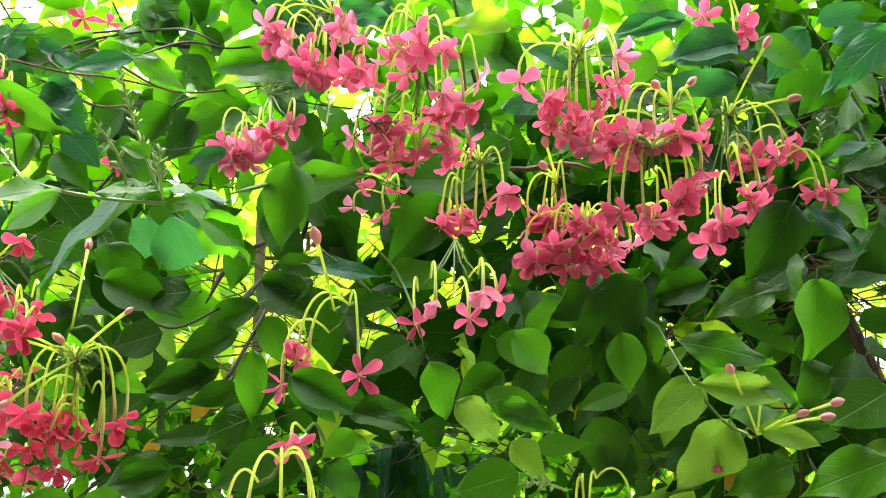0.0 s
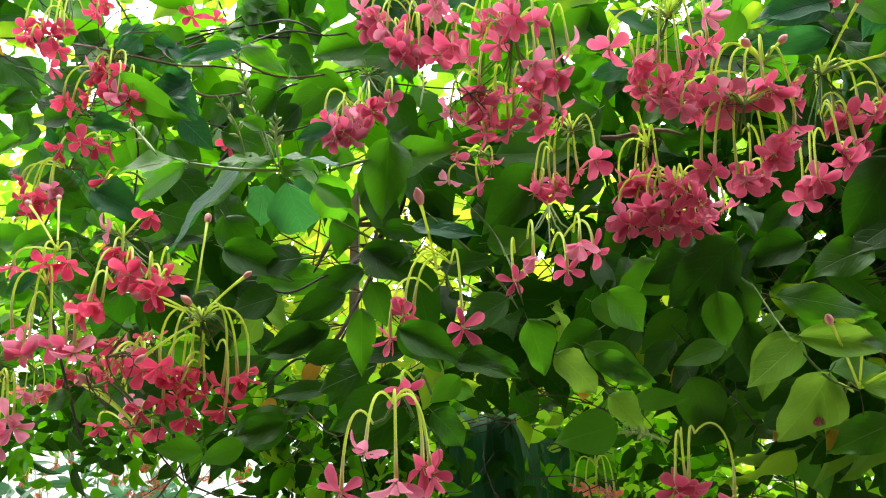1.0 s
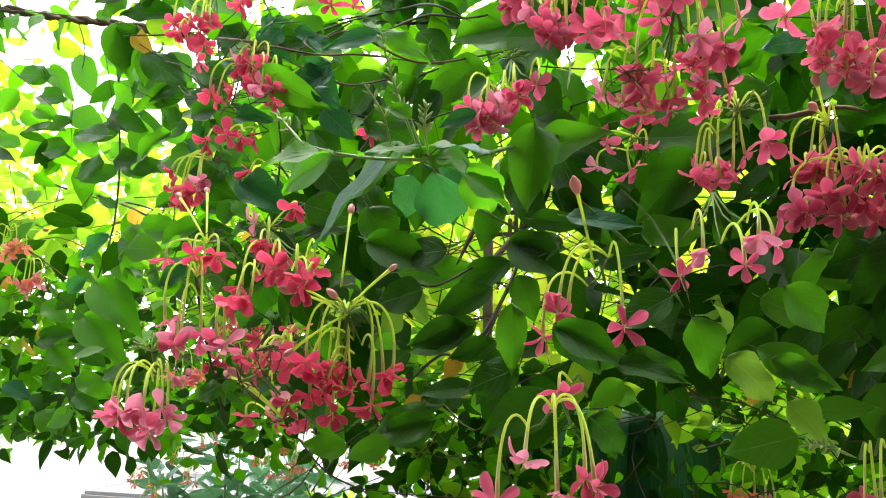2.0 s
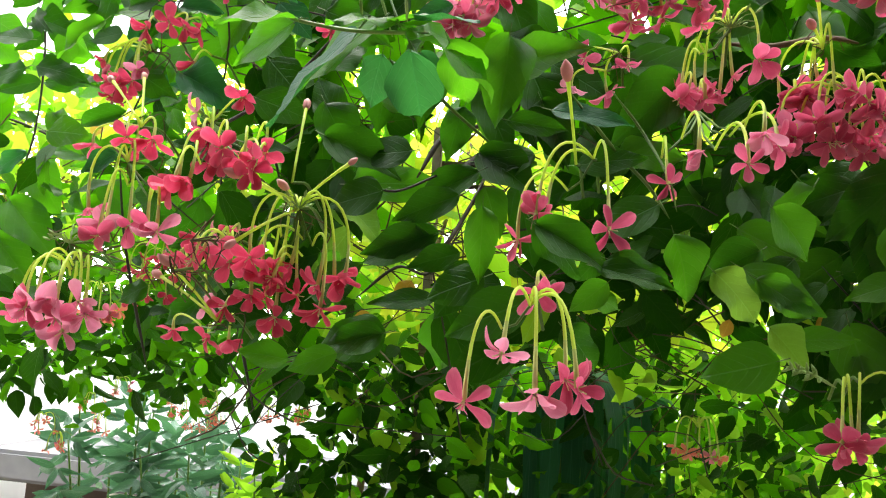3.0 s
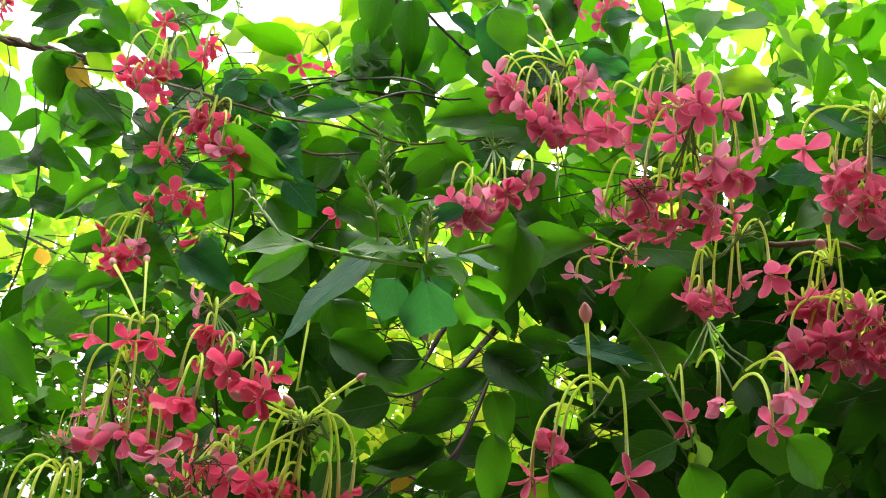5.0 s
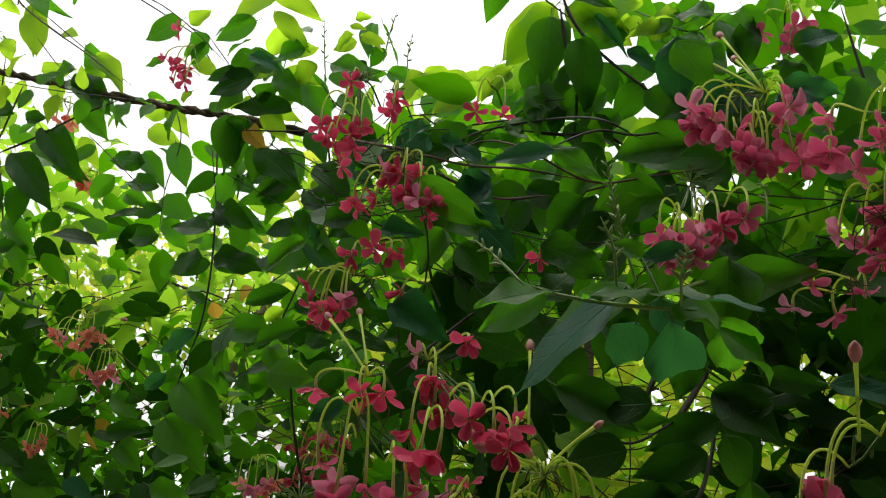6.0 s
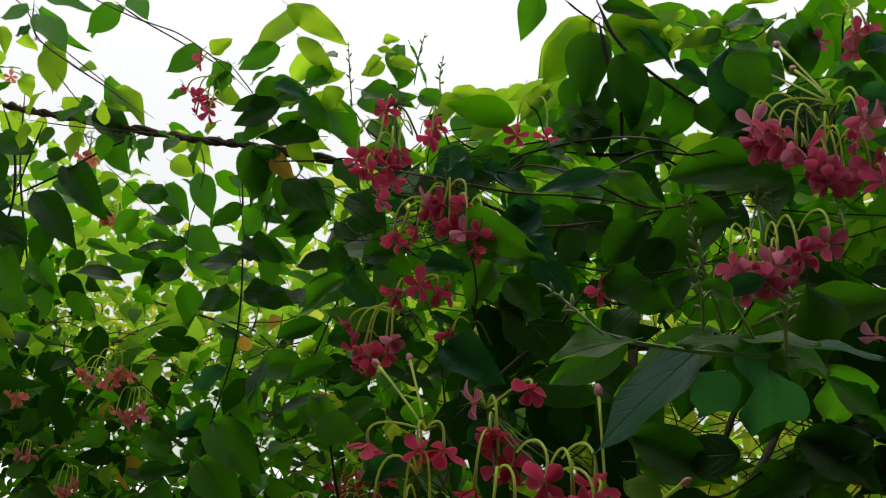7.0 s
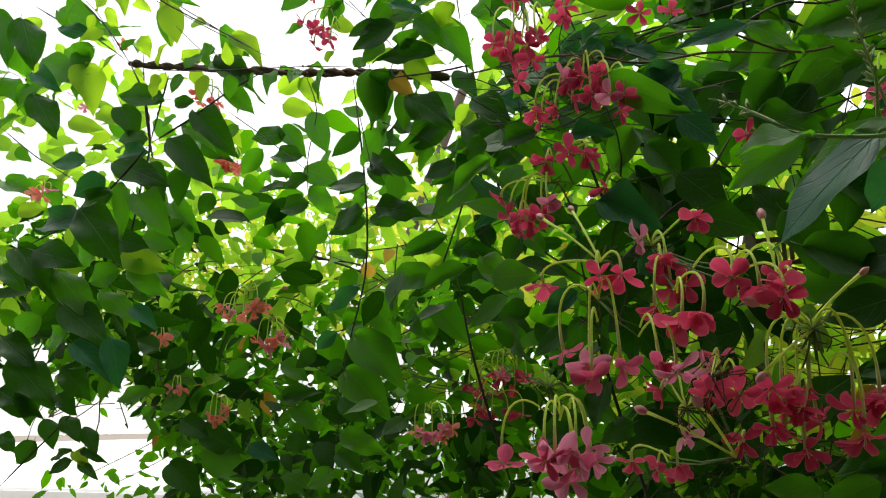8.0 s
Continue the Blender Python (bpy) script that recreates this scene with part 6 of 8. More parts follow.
leaf(trellis_vine, (-1.434, 1.140, 1.988), (-1.343, 1.140, 1.914), 0.060, -16, "mid", 2)
leaf(trellis_vine, (-1.452, 1.250, 2.000), (-1.373, 1.250, 1.942), 0.044, -13, "mid", 2)
leaf(trellis_vine, (-1.367, 1.200, 1.939), (-1.423, 1.200, 1.927), 0.026, -22, "deep", 5)
leaf(trellis_vine, (-1.419, 1.250, 1.956), (-1.392, 1.250, 1.893), 0.039, -29, "mid", 1)
leaf(trellis_vine, (-1.665, 1.080, 1.897), (-1.548, 1.080, 1.796), 0.064, -27, "deep", 5)
leaf(trellis_vine, (-1.618, 1.080, 1.886), (-1.496, 1.080, 1.854), 0.062, -6, "deep", 0)
leaf(trellis_vine, (-1.578, 1.100, 1.848), (-1.467, 1.100, 1.751), 0.057, -26, "mid", 6)
leaf(trellis_vine, (-1.555, 1.100, 1.782), (-1.433, 1.100, 1.708), 0.067, -21, "deep", 0)
leaf(trellis_vine, (-1.496, 1.080, 1.704), (-1.409, 1.080, 1.646), 0.041, -24, "grey", 5)
leaf(trellis_vine, (-1.428, 1.100, 1.712), (-1.394, 1.100, 1.627), 0.051, -35, "grey", 2)
leaf(trellis_vine, (-1.442, 1.120, 1.839), (-1.527, 1.120, 1.821), 0.049, -18, "mid", 1)
leaf(trellis_vine, (-1.479, 1.160, 1.883), (-1.371, 1.160, 1.836), 0.058, -10, "fresh", 4)
leaf(trellis_vine, (-1.463, 1.160, 1.857), (-1.374, 1.160, 1.804), 0.049, -15, "mid", 3)
leaf(trellis_vine, (-1.431, 1.150, 1.774), (-1.373, 1.150, 1.734), 0.034, -19, "grey", 5)
leaf(trellis_vine, (-1.501, 1.140, 1.805), (-1.410, 1.140, 1.752), 0.042, -18, "mid", 6)
leaf(trellis_vine, (-1.503, 1.120, 1.886), (-1.572, 1.120, 1.860), 0.048, -28, "mid", 3)
leaf(trellis_vine, (-1.712, 1.100, 1.728), (-1.612, 1.100, 1.676), 0.058, -23, "deep", 1)
leaf(trellis_vine, (-1.675, 1.100, 1.683), (-1.560, 1.100, 1.613), 0.073, -26, "deep", 6)
leaf(trellis_vine, (-1.564, 1.120, 1.669), (-1.500, 1.120, 1.620), 0.055, -27, "deep", 3)
leaf(trellis_vine, (-1.731, 1.120, 1.631), (-1.628, 1.120, 1.594), 0.058, -21, "deep", 3)
leaf(trellis_vine, (-1.596, 1.140, 1.619), (-1.546, 1.140, 1.591), 0.043, -24, "deep", 2)
leaf(trellis_vine, (-1.680, 1.140, 1.636), (-1.655, 1.140, 1.572), 0.052, -41, "deep", 6)
leaf(trellis_vine, (-1.635, 1.120, 1.767), (-1.706, 1.120, 1.727), 0.053, -32, "mid", 1)
leaf(trellis_vine, (-1.557, 1.120, 1.729), (-1.643, 1.120, 1.713), 0.049, -12, "mid", 3)
leaf(trellis_vine, (-1.516, 1.140, 1.676), (-1.588, 1.140, 1.680), 0.043, 3, "mid", 2)
leaf(trellis_vine, (-1.733, 1.100, 1.872), (-1.665, 1.100, 1.832), 0.057, -22, "deep", 2)
leaf(trellis_vine, (-1.483, 1.140, 1.910), (-1.397, 1.140, 1.879), 0.047, -6, "deep", 4)
leaf(trellis_vine, (-1.472, 1.200, 1.921), (-1.384, 1.200, 1.890), 0.041, -4, "mid", 4)
leaf(trellis_vine, (-1.931, 1.200, 2.345), (-1.850, 1.200, 2.288), 0.061, -16, "mid", 6)
leaf(trellis_vine, (-2.037, 1.300, 2.474), (-1.931, 1.300, 2.415), 0.049, -7, "fresh", 3)
leaf(trellis_vine, (-1.732, 1.300, 2.263), (-1.626, 1.300, 2.224), 0.043, 2, "fresh", 1)
leaf(trellis_vine, (-1.819, 1.300, 2.257), (-1.710, 1.300, 2.218), 0.044, 0, "fresh", 4)
leaf(trellis_vine, (-2.009, 1.300, 2.139), (-1.909, 1.300, 2.098), 0.056, -10, "mid", 5)
leaf(trellis_vine, (-1.959, 1.300, 2.056), (-1.867, 1.300, 2.052), 0.040, 10, "fresh", 4)
leaf(trellis_vine, (-1.807, 1.300, 1.577), (-1.774, 1.300, 1.525), 0.046, -37, "deep", 6)
leaf(trellis_vine, (-1.835, 1.300, 1.532), (-1.879, 1.300, 1.480), 0.051, -37, "deep", 1)
leaf(trellis_vine, (-1.754, 1.300, 1.581), (-1.704, 1.300, 1.541), 0.044, -30, "deep", 6)
leaf(trellis_vine, (-1.690, 1.300, 1.559), (-1.650, 1.300, 1.508), 0.035, -34, "deep", 6)
leaf(trellis_vine, (-1.723, 1.300, 1.512), (-1.806, 1.300, 1.493), 0.021, -2, "deep", 3)
leaf(trellis_vine, (-1.721, 1.300, 1.493), (-1.791, 1.300, 1.462), 0.027, -12, "deep", 0)
leaf(trellis_vine, (-1.701, 1.300, 1.511), (-1.630, 1.300, 1.494), 0.018, -18, "deep", 3)
leaf(trellis_vine, (-1.701, 1.300, 1.488), (-1.642, 1.300, 1.456), 0.023, -27, "deep", 0)
leaf(trellis_vine, (-1.941, 1.300, 1.547), (-1.898, 1.300, 1.518), 0.039, -32, "deep", 3)
leaf(trellis_vine, (-1.717, 1.300, 1.509), (-1.669, 1.300, 1.484), 0.030, -26, "fresh", 2)
leaf(trellis_vine, (-1.615, 1.400, 1.637), (-1.723, 1.400, 1.613), 0.036, -6, "mid", 1)
leaf(trellis_vine, (-1.604, 1.400, 1.600), (-1.634, 1.400, 1.571), 0.030, -28, "mid", 2)
leaf(trellis_vine, (-1.613, 1.500, 1.572), (-1.537, 1.500, 1.541), 0.058, -14, "deep", 1)
leaf(trellis_vine, (-1.639, 1.500, 1.477), (-1.551, 1.500, 1.415), 0.073, -23, "deep", 5)
leaf(trellis_vine, (-1.580, 1.520, 1.551), (-1.465, 1.520, 1.511), 0.063, -13, "deep", 3)
leaf(trellis_vine, (-1.558, 1.520, 1.501), (-1.432, 1.520, 1.451), 0.071, -15, "mid", 6)
leaf(trellis_vine, (-1.308, 1.500, 1.595), (-1.248, 1.500, 1.557), 0.053, -14, "mid", 2)
leaf(trellis_vine, (-1.338, 1.500, 1.617), (-1.250, 1.500, 1.629), 0.041, 6, "deep", 5)
leaf(trellis_vine, (-1.422, 1.500, 1.516), (-1.345, 1.500, 1.488), 0.039, -12, "grey", 0)
leaf(trellis_vine, (-1.391, 1.520, 1.477), (-1.464, 1.520, 1.427), 0.062, -17, "mid", 3)
leaf(trellis_vine, (-1.346, 1.520, 1.454), (-1.261, 1.520, 1.421), 0.059, -13, "mid", 6)
leaf(trellis_vine, (-1.278, 1.500, 1.536), (-1.334, 1.500, 1.502), 0.049, -15, "deep", 6)
leaf(trellis_vine, (-1.503, 1.520, 1.600), (-1.582, 1.520, 1.576), 0.050, -11, "mid", 1)
leaf(trellis_vine, (-1.446, 1.520, 1.698), (-1.507, 1.520, 1.663), 0.049, -22, "mid", 1)
leaf(trellis_vine, (-1.355, 1.520, 1.694), (-1.288, 1.520, 1.655), 0.047, -11, "mid", 1)
leaf(trellis_vine, (-1.255, 1.500, 1.712), (-1.311, 1.500, 1.679), 0.038, -20, "deep", 4)
leaf(trellis_vine, (-1.607, 1.500, 1.730), (-1.672, 1.500, 1.694), 0.051, -25, "deep", 4)
leaf(trellis_vine, (-1.563, 1.500, 1.806), (-1.627, 1.500, 1.771), 0.051, -26, "deep", 6)
leaf(trellis_vine, (-1.645, 1.450, 1.728), (-1.715, 1.450, 1.758), 0.051, 12, "deep", 1)
leaf(trellis_vine, (-1.600, 1.500, 1.627), (-1.682, 1.500, 1.604), 0.051, -12, "mid", 4)
leaf(trellis_vine, (-1.495, 1.180, 2.496), (-1.578, 1.180, 2.495), 0.046, -1, "mid", 0)
leaf(trellis_vine, (-1.483, 1.180, 2.456), (-1.533, 1.180, 2.451), 0.027, -5, "deep", 6)
leaf(trellis_vine, (-1.470, 1.180, 2.482), (-1.382, 1.180, 2.399), 0.058, -28, "mid", 0)
leaf(trellis_vine, (-1.422, 1.180, 2.400), (-1.397, 1.180, 2.311), 0.054, -38, "fresh", 4)
leaf(trellis_vine, (-1.587, 1.200, 2.482), (-1.557, 1.200, 2.427), 0.034, -37, "fresh", 5)
leaf(trellis_vine, (-1.484, 1.200, 2.537), (-1.357, 1.200, 2.493), 0.033, -12, "mid", 0)
leaf(trellis_vine, (-1.293, 1.200, 2.483), (-1.364, 1.200, 2.442), 0.061, -27, "mid", 0)
leaf(trellis_vine, (-1.270, 1.200, 2.502), (-1.224, 1.200, 2.456), 0.044, -22, "mid", 0)
leaf(trellis_vine, (-1.047, 1.140, 2.330), (-1.119, 1.140, 2.298), 0.051, -18, "mid", 0)
leaf(trellis_vine, (-1.027, 1.140, 2.319), (-0.997, 1.140, 2.348), 0.029, 27, "fresh", 2)
leaf(trellis_vine, (-1.052, 1.120, 2.242), (-1.093, 1.120, 2.236), 0.018, -5, "mid", 1)
leaf(trellis_vine, (-1.280, 1.160, 2.261), (-1.354, 1.160, 2.263), 0.045, 4, "mid", 3)
leaf(trellis_vine, (-1.272, 1.200, 2.309), (-1.197, 1.200, 2.246), 0.050, -23, "fresh", 5)
leaf(trellis_vine, (-1.260, 1.220, 2.298), (-1.333, 1.220, 2.270), 0.046, -14, "fresh", 6)
leaf(trellis_vine, (-1.321, 1.200, 2.263), (-1.224, 1.200, 2.201), 0.055, -22, "mid", 1)

canopy = thing("canopy_vine", "leafy top of the climbing vine against the sky", "vine")
stem("stem", [(-0.358, 1.000, 2.238), (-0.338, 1.000, 2.187), (-0.308, 1.000, 2.145), (-0.269, 1.000, 2.106), (-0.213, 1.000, 2.057)], 0.0026, 0.0018, STEM_DARK, canopy, 6, 6)
stem("stem", [(-0.355, 1.000, 2.206), (-0.345, 1.000, 2.149), (-0.330, 1.000, 2.087), (-0.330, 1.000, 2.025)], 0.0028, 0.0020, STEM_DARK, canopy, 6, 6)
stem("stem", [(-0.398, 1.000, 2.244), (-0.376, 1.000, 2.221), (-0.338, 1.000, 2.187)], 0.0014, 0.0010, DRY, canopy, 6, 6)
stem("stem", [(-0.397, 1.000, 2.034), (-0.343, 1.000, 2.026), (-0.297, 1.000, 2.026), (-0.259, 1.000, 2.001)], 0.0026, 0.0018, STEM_DARK, canopy, 6, 6)
stem("stem", [(-0.324, 0.900, 1.897), (-0.304, 0.900, 1.915), (-0.253, 0.900, 1.927)], 0.0016, 0.0011, STEM_DARK, canopy, 6, 6)
stem("stem", [(-0.576, 1.100, 2.113), (-0.534, 1.100, 2.088), (-0.445, 1.100, 2.093), (-0.407, 1.100, 2.090)], 0.0018, 0.0013, STEM_DARK, canopy, 6, 6)
stem("stem", [(-0.723, 1.080, 2.083), (-0.778, 1.080, 2.083), (-0.863, 1.080, 2.089)], 0.0016, 0.0012, STEM_DARK, canopy, 6, 6)
stem("stem", [(-0.989, 1.200, 2.119), (-0.967, 1.200, 2.028), (-0.951, 1.200, 1.960)], 0.0010, 0.0007, STEM_DARK, canopy, 6, 6)
stem("stem", [(-1.265, 1.150, 2.466), (-1.194, 1.150, 2.415), (-1.101, 1.150, 2.357), (-1.038, 1.150, 2.316), (-0.990, 1.150, 2.284)], 0.0016, 0.0011, STEM_DARK, canopy, 6, 6)
stem("stem", [(-1.477, 1.170, 2.510), (-1.458, 1.170, 2.433), (-1.365, 1.170, 2.361), (-1.264, 1.170, 2.297), (-1.173, 1.170, 2.233)], 0.0018, 0.0013, STEM_DARK, canopy, 6, 6)
stem("stem", [(-1.388, 1.170, 2.340), (-1.323, 1.170, 2.276), (-1.264, 1.170, 2.231)], 0.0012, 0.0008, STEM_DARK, canopy, 6, 6)
leaf(canopy, (-0.373, 1.050, 2.237), (-0.440, 1.050, 2.172), 0.070, -13, "fresh", 6)
leaf(canopy, (-0.367, 1.000, 2.194), (-0.372, 1.000, 2.103), 0.061, -2, "mid", 0)
leaf(canopy, (-0.323, 0.980, 2.148), (-0.311, 0.980, 2.049), 0.047, 2, "deep", 5)
leaf(canopy, (-0.351, 1.030, 2.226), (-0.262, 1.030, 2.178), 0.059, 14, "fresh", 2)
leaf(canopy, (-0.305, 1.040, 2.145), (-0.293, 1.040, 2.087), 0.044, 4, "mid", 4)
leaf(canopy, (-0.390, 1.030, 2.150), (-0.400, 1.030, 2.098), 0.040, -5, "mid", 4)
leaf(canopy, (-0.283, 1.060, 2.137), (-0.299, 1.060, 2.099), 0.031, -1, "fresh", 6)
leaf(canopy, (-0.206, 0.900, 2.091), (-0.168, 0.900, 2.039), 0.048, 15, "mid", 0)
leaf(canopy, (-0.244, 0.980, 2.069), (-0.190, 0.980, 2.036), 0.046, 12, "mid", 4)
leaf(canopy, (-0.219, 1.050, 2.054), (-0.273, 1.050, 2.032), 0.044, -5, "fresh", 1)
leaf(canopy, (-0.178, 0.980, 2.049), (-0.222, 0.980, 2.005), 0.045, 0, "mid", 0)
leaf(canopy, (-0.326, 0.950, 1.991), (-0.278, 0.950, 1.951), 0.039, 5, "mid", 0)
leaf(canopy, (-0.383, 0.980, 1.949), (-0.322, 0.980, 1.919), 0.044, 2, "deep", 5)
leaf(canopy, (-0.481, 1.050, 2.076), (-0.534, 1.050, 2.040), 0.048, -12, "mid", 4)
leaf(canopy, (-0.277, 1.000, 2.053), (-0.317, 1.000, 2.013), 0.042, -4, "mid", 2)
leaf(canopy, (-0.945, 1.170, 2.159), (-0.923, 1.170, 2.064), 0.073, -26, "mid", 4)
leaf(canopy, (-0.869, 1.160, 2.101), (-0.872, 1.160, 2.039), 0.047, -25, "mid", 1)
leaf(canopy, (-0.870, 1.180, 2.012), (-0.801, 1.180, 2.028), 0.053, 0, "mid", 4)
leaf(canopy, (-0.930, 1.150, 1.977), (-0.863, 1.150, 1.966), 0.047, -12, "deep", 2)
leaf(canopy, (-0.822, 1.150, 2.085), (-0.778, 1.150, 2.036), 0.047, -18, "mid", 0)
leaf(canopy, (-0.764, 1.120, 2.098), (-0.728, 1.120, 2.059), 0.040, -15, "deep", 6)
leaf(canopy, (-0.779, 1.150, 1.955), (-0.836, 1.150, 1.943), 0.039, 3, "deep", 0)
leaf(canopy, (-0.739, 1.150, 1.927), (-0.839, 1.150, 1.885), 0.060, 0, "mid", 6)
leaf(canopy, (-0.940, 1.180, 1.911), (-0.858, 1.180, 1.905), 0.048, -12, "deep", 3)
leaf(canopy, (-0.970, 1.200, 1.963), (-1.043, 1.200, 1.975), 0.048, 14, "deep", 4)
leaf(canopy, (-0.974, 1.200, 1.916), (-1.047, 1.200, 1.898), 0.051, 5, "deep", 6)
leaf(canopy, (-0.706, 1.050, 2.017), (-0.651, 1.050, 1.965), 0.057, -15, "deep", 1)
leaf(canopy, (-0.646, 1.020, 2.060), (-0.601, 1.020, 2.001), 0.053, -13, "deep", 3)
leaf(canopy, (-0.681, 1.050, 2.125), (-0.626, 1.050, 2.078), 0.051, -10, "mid", 1)
leaf(canopy, (-0.586, 1.000, 2.016), (-0.537, 1.000, 1.968), 0.050, -11, "deep", 2)
leaf(canopy, (-0.735, 1.080, 1.986), (-0.662, 1.080, 1.941), 0.056, -14, "deep", 2)
leaf(canopy, (-0.616, 1.050, 1.940), (-0.680, 1.050, 1.910), 0.046, -1, "deep", 1)
leaf(canopy, (-0.565, 1.020, 2.062), (-0.516, 1.020, 2.019), 0.047, -8, "mid", 4)
leaf(canopy, (-0.832, 1.200, 2.074), (-0.877, 1.200, 2.008), 0.054, -18, "deep", 3)
leaf(canopy, (-0.754, 1.200, 1.985), (-0.819, 1.200, 1.941), 0.052, -5, "deep", 3)
leaf(canopy, (-0.956, 1.250, 2.077), (-1.017, 1.250, 2.028), 0.059, -13, "mid", 3)
leaf(canopy, (-0.567, 1.000, 1.954), (-0.513, 1.000, 1.923), 0.047, -9, "deep", 0)
leaf(canopy, (-0.871, 1.100, 2.290), (-0.948, 1.100, 2.266), 0.046, -21, "mid", 4)
leaf(canopy, (-0.777, 1.100, 2.234), (-0.831, 1.100, 2.221), 0.042, -17, "mid", 2)
leaf(canopy, (-0.763, 1.120, 2.214), (-0.812, 1.120, 2.190), 0.041, -20, "fresh", 3)
leaf(canopy, (-0.825, 1.100, 2.194), (-0.775, 1.100, 2.151), 0.041, -8, "mid", 3)
leaf(canopy, (-0.871, 1.100, 2.237), (-0.905, 1.100, 2.196), 0.040, -28, "mid", 6)
leaf(canopy, (-0.850, 1.060, 2.206), (-0.790, 1.060, 2.182), 0.025, 0, "grey", 1)
leaf(canopy, (-0.861, 1.100, 2.191), (-0.944, 1.100, 2.169), 0.049, -16, "deep", 4)
leaf(canopy, (-0.895, 1.100, 2.204), (-0.953, 1.100, 2.189), 0.027, -17, "deep", 0)
leaf(canopy, (-0.971, 1.120, 2.282), (-1.027, 1.120, 2.255), 0.037, -25, "mid", 3)
leaf(canopy, (-1.007, 1.140, 2.252), (-0.958, 1.140, 2.216), 0.033, -10, "fresh", 4)
leaf(canopy, (-0.798, 1.120, 2.139), (-0.914, 1.120, 2.155), 0.042, -3, "deep", 1)
leaf(canopy, (-0.849, 1.120, 2.071), (-0.772, 1.120, 2.024), 0.058, -8, "deep", 6)
leaf(canopy, (-0.834, 1.250, 2.066), (-0.917, 1.250, 2.038), 0.053, -9, "mid", 2)
leaf(canopy, (-0.784, 1.250, 2.092), (-0.820, 1.250, 2.053), 0.040, -17, "fresh", 5)
leaf(canopy, (-0.775, 1.250, 2.031), (-0.847, 1.250, 2.009), 0.040, -7, "deep", 3)
leaf(canopy, (-0.719, 1.080, 2.168), (-0.635, 1.080, 2.184), 0.043, 14, "mid", 6)
leaf(canopy, (-0.630, 1.100, 2.182), (-0.585, 1.100, 2.162), 0.037, 4, "mid", 5)
leaf(canopy, (-0.665, 1.050, 2.209), (-0.705, 1.050, 2.198), 0.024, -18, "fresh", 0)
leaf(canopy, (-0.660, 1.050, 2.217), (-0.624, 1.050, 2.198), 0.020, 3, "fresh", 5)
leaf(canopy, (-0.671, 1.050, 2.247), (-0.649, 1.050, 2.252), 0.017, 19, "fresh", 2)
leaf(canopy, (-0.679, 1.050, 2.237), (-0.652, 1.050, 2.230), 0.012, 9, "fresh", 0)
leaf(canopy, (-0.661, 1.350, 2.307), (-0.595, 1.350, 2.292), 0.036, 8, "fresh", 5)
leaf(canopy, (-0.608, 1.350, 2.290), (-0.554, 1.350, 2.256), 0.043, 4, "fresh", 4)
leaf(canopy, (-0.590, 1.400, 2.323), (-0.676, 1.400, 2.290), 0.049, -14, "fresh", 4)
leaf(canopy, (-0.564, 1.380, 2.319), (-0.594, 1.380, 2.256), 0.046, -12, "fresh", 0)
leaf(canopy, (-0.515, 1.300, 2.283), (-0.539, 1.300, 2.227), 0.045, -11, "fresh", 5)
leaf(canopy, (-0.643, 1.300, 2.234), (-0.579, 1.300, 2.197), 0.049, 2, "mid", 6)
leaf(canopy, (-0.503, 1.250, 2.193), (-0.447, 1.250, 2.207), 0.043, 11, "mid", 4)
leaf(canopy, (-0.677, 1.400, 2.309), (-0.711, 1.400, 2.276), 0.036, -17, "fresh", 0)
leaf(canopy, (-0.586, 1.280, 2.204), (-0.526, 1.280, 2.182), 0.040, 5, "mid", 5)
leaf(canopy, (-0.466, 1.200, 2.177), (-0.421, 1.200, 2.148), 0.040, 5, "mid", 3)
leaf(canopy, (-0.432, 1.000, 2.254), (-0.453, 1.000, 2.203), 0.041, -12, "mid", 5)
leaf(canopy, (-0.349, 0.980, 2.218), (-0.280, 0.980, 2.194), 0.024, 16, "deep", 1)
leaf(canopy, (-0.351, 1.040, 2.220), (-0.266, 1.040, 2.218), 0.053, 16, "fresh", 2)
leaf(canopy, (-0.268, 1.040, 2.188), (-0.336, 1.040, 2.167), 0.035, -13, "mid", 0)
leaf(canopy, (-0.304, 0.960, 2.168), (-0.263, 0.960, 2.114), 0.016, 11, "grey", 5)
leaf(canopy, (-0.264, 0.960, 2.119), (-0.222, 0.960, 2.084), 0.021, 13, "grey", 1)
leaf(canopy, (-0.291, 1.060, 2.150), (-0.270, 1.060, 2.096), 0.043, 7, "mid", 2)
leaf(canopy, (-0.367, 1.060, 2.158), (-0.419, 1.060, 2.117), 0.050, -11, "mid", 3)
leaf(canopy, (-0.334, 1.020, 2.100), (-0.381, 1.020, 2.063), 0.037, -9, "deep", 6)
leaf(canopy, (-0.205, 0.930, 2.114), (-0.204, 0.930, 2.038), 0.057, 8, "grey", 3)
leaf(canopy, (-0.162, 0.950, 2.054), (-0.231, 0.950, 2.022), 0.037, -5, "mid", 4)
leaf(canopy, (-0.154, 0.920, 1.957), (-0.271, 0.920, 1.970), 0.064, -7, "mid", 2)
leaf(canopy, (-0.125, 0.900, 1.990), (-0.151, 0.900, 2.030), 0.035, -15, "mid", 1)
leaf(canopy, (-0.175, 1.000, 2.196), (-0.215, 1.000, 2.171), 0.035, -9, "mid", 5)
leaf(canopy, (-0.121, 1.000, 2.173), (-0.153, 1.000, 2.155), 0.028, -7, "mid", 0)
leaf(canopy, (-0.241, 1.020, 2.170), (-0.196, 1.020, 2.149), 0.033, 15, "mid", 6)
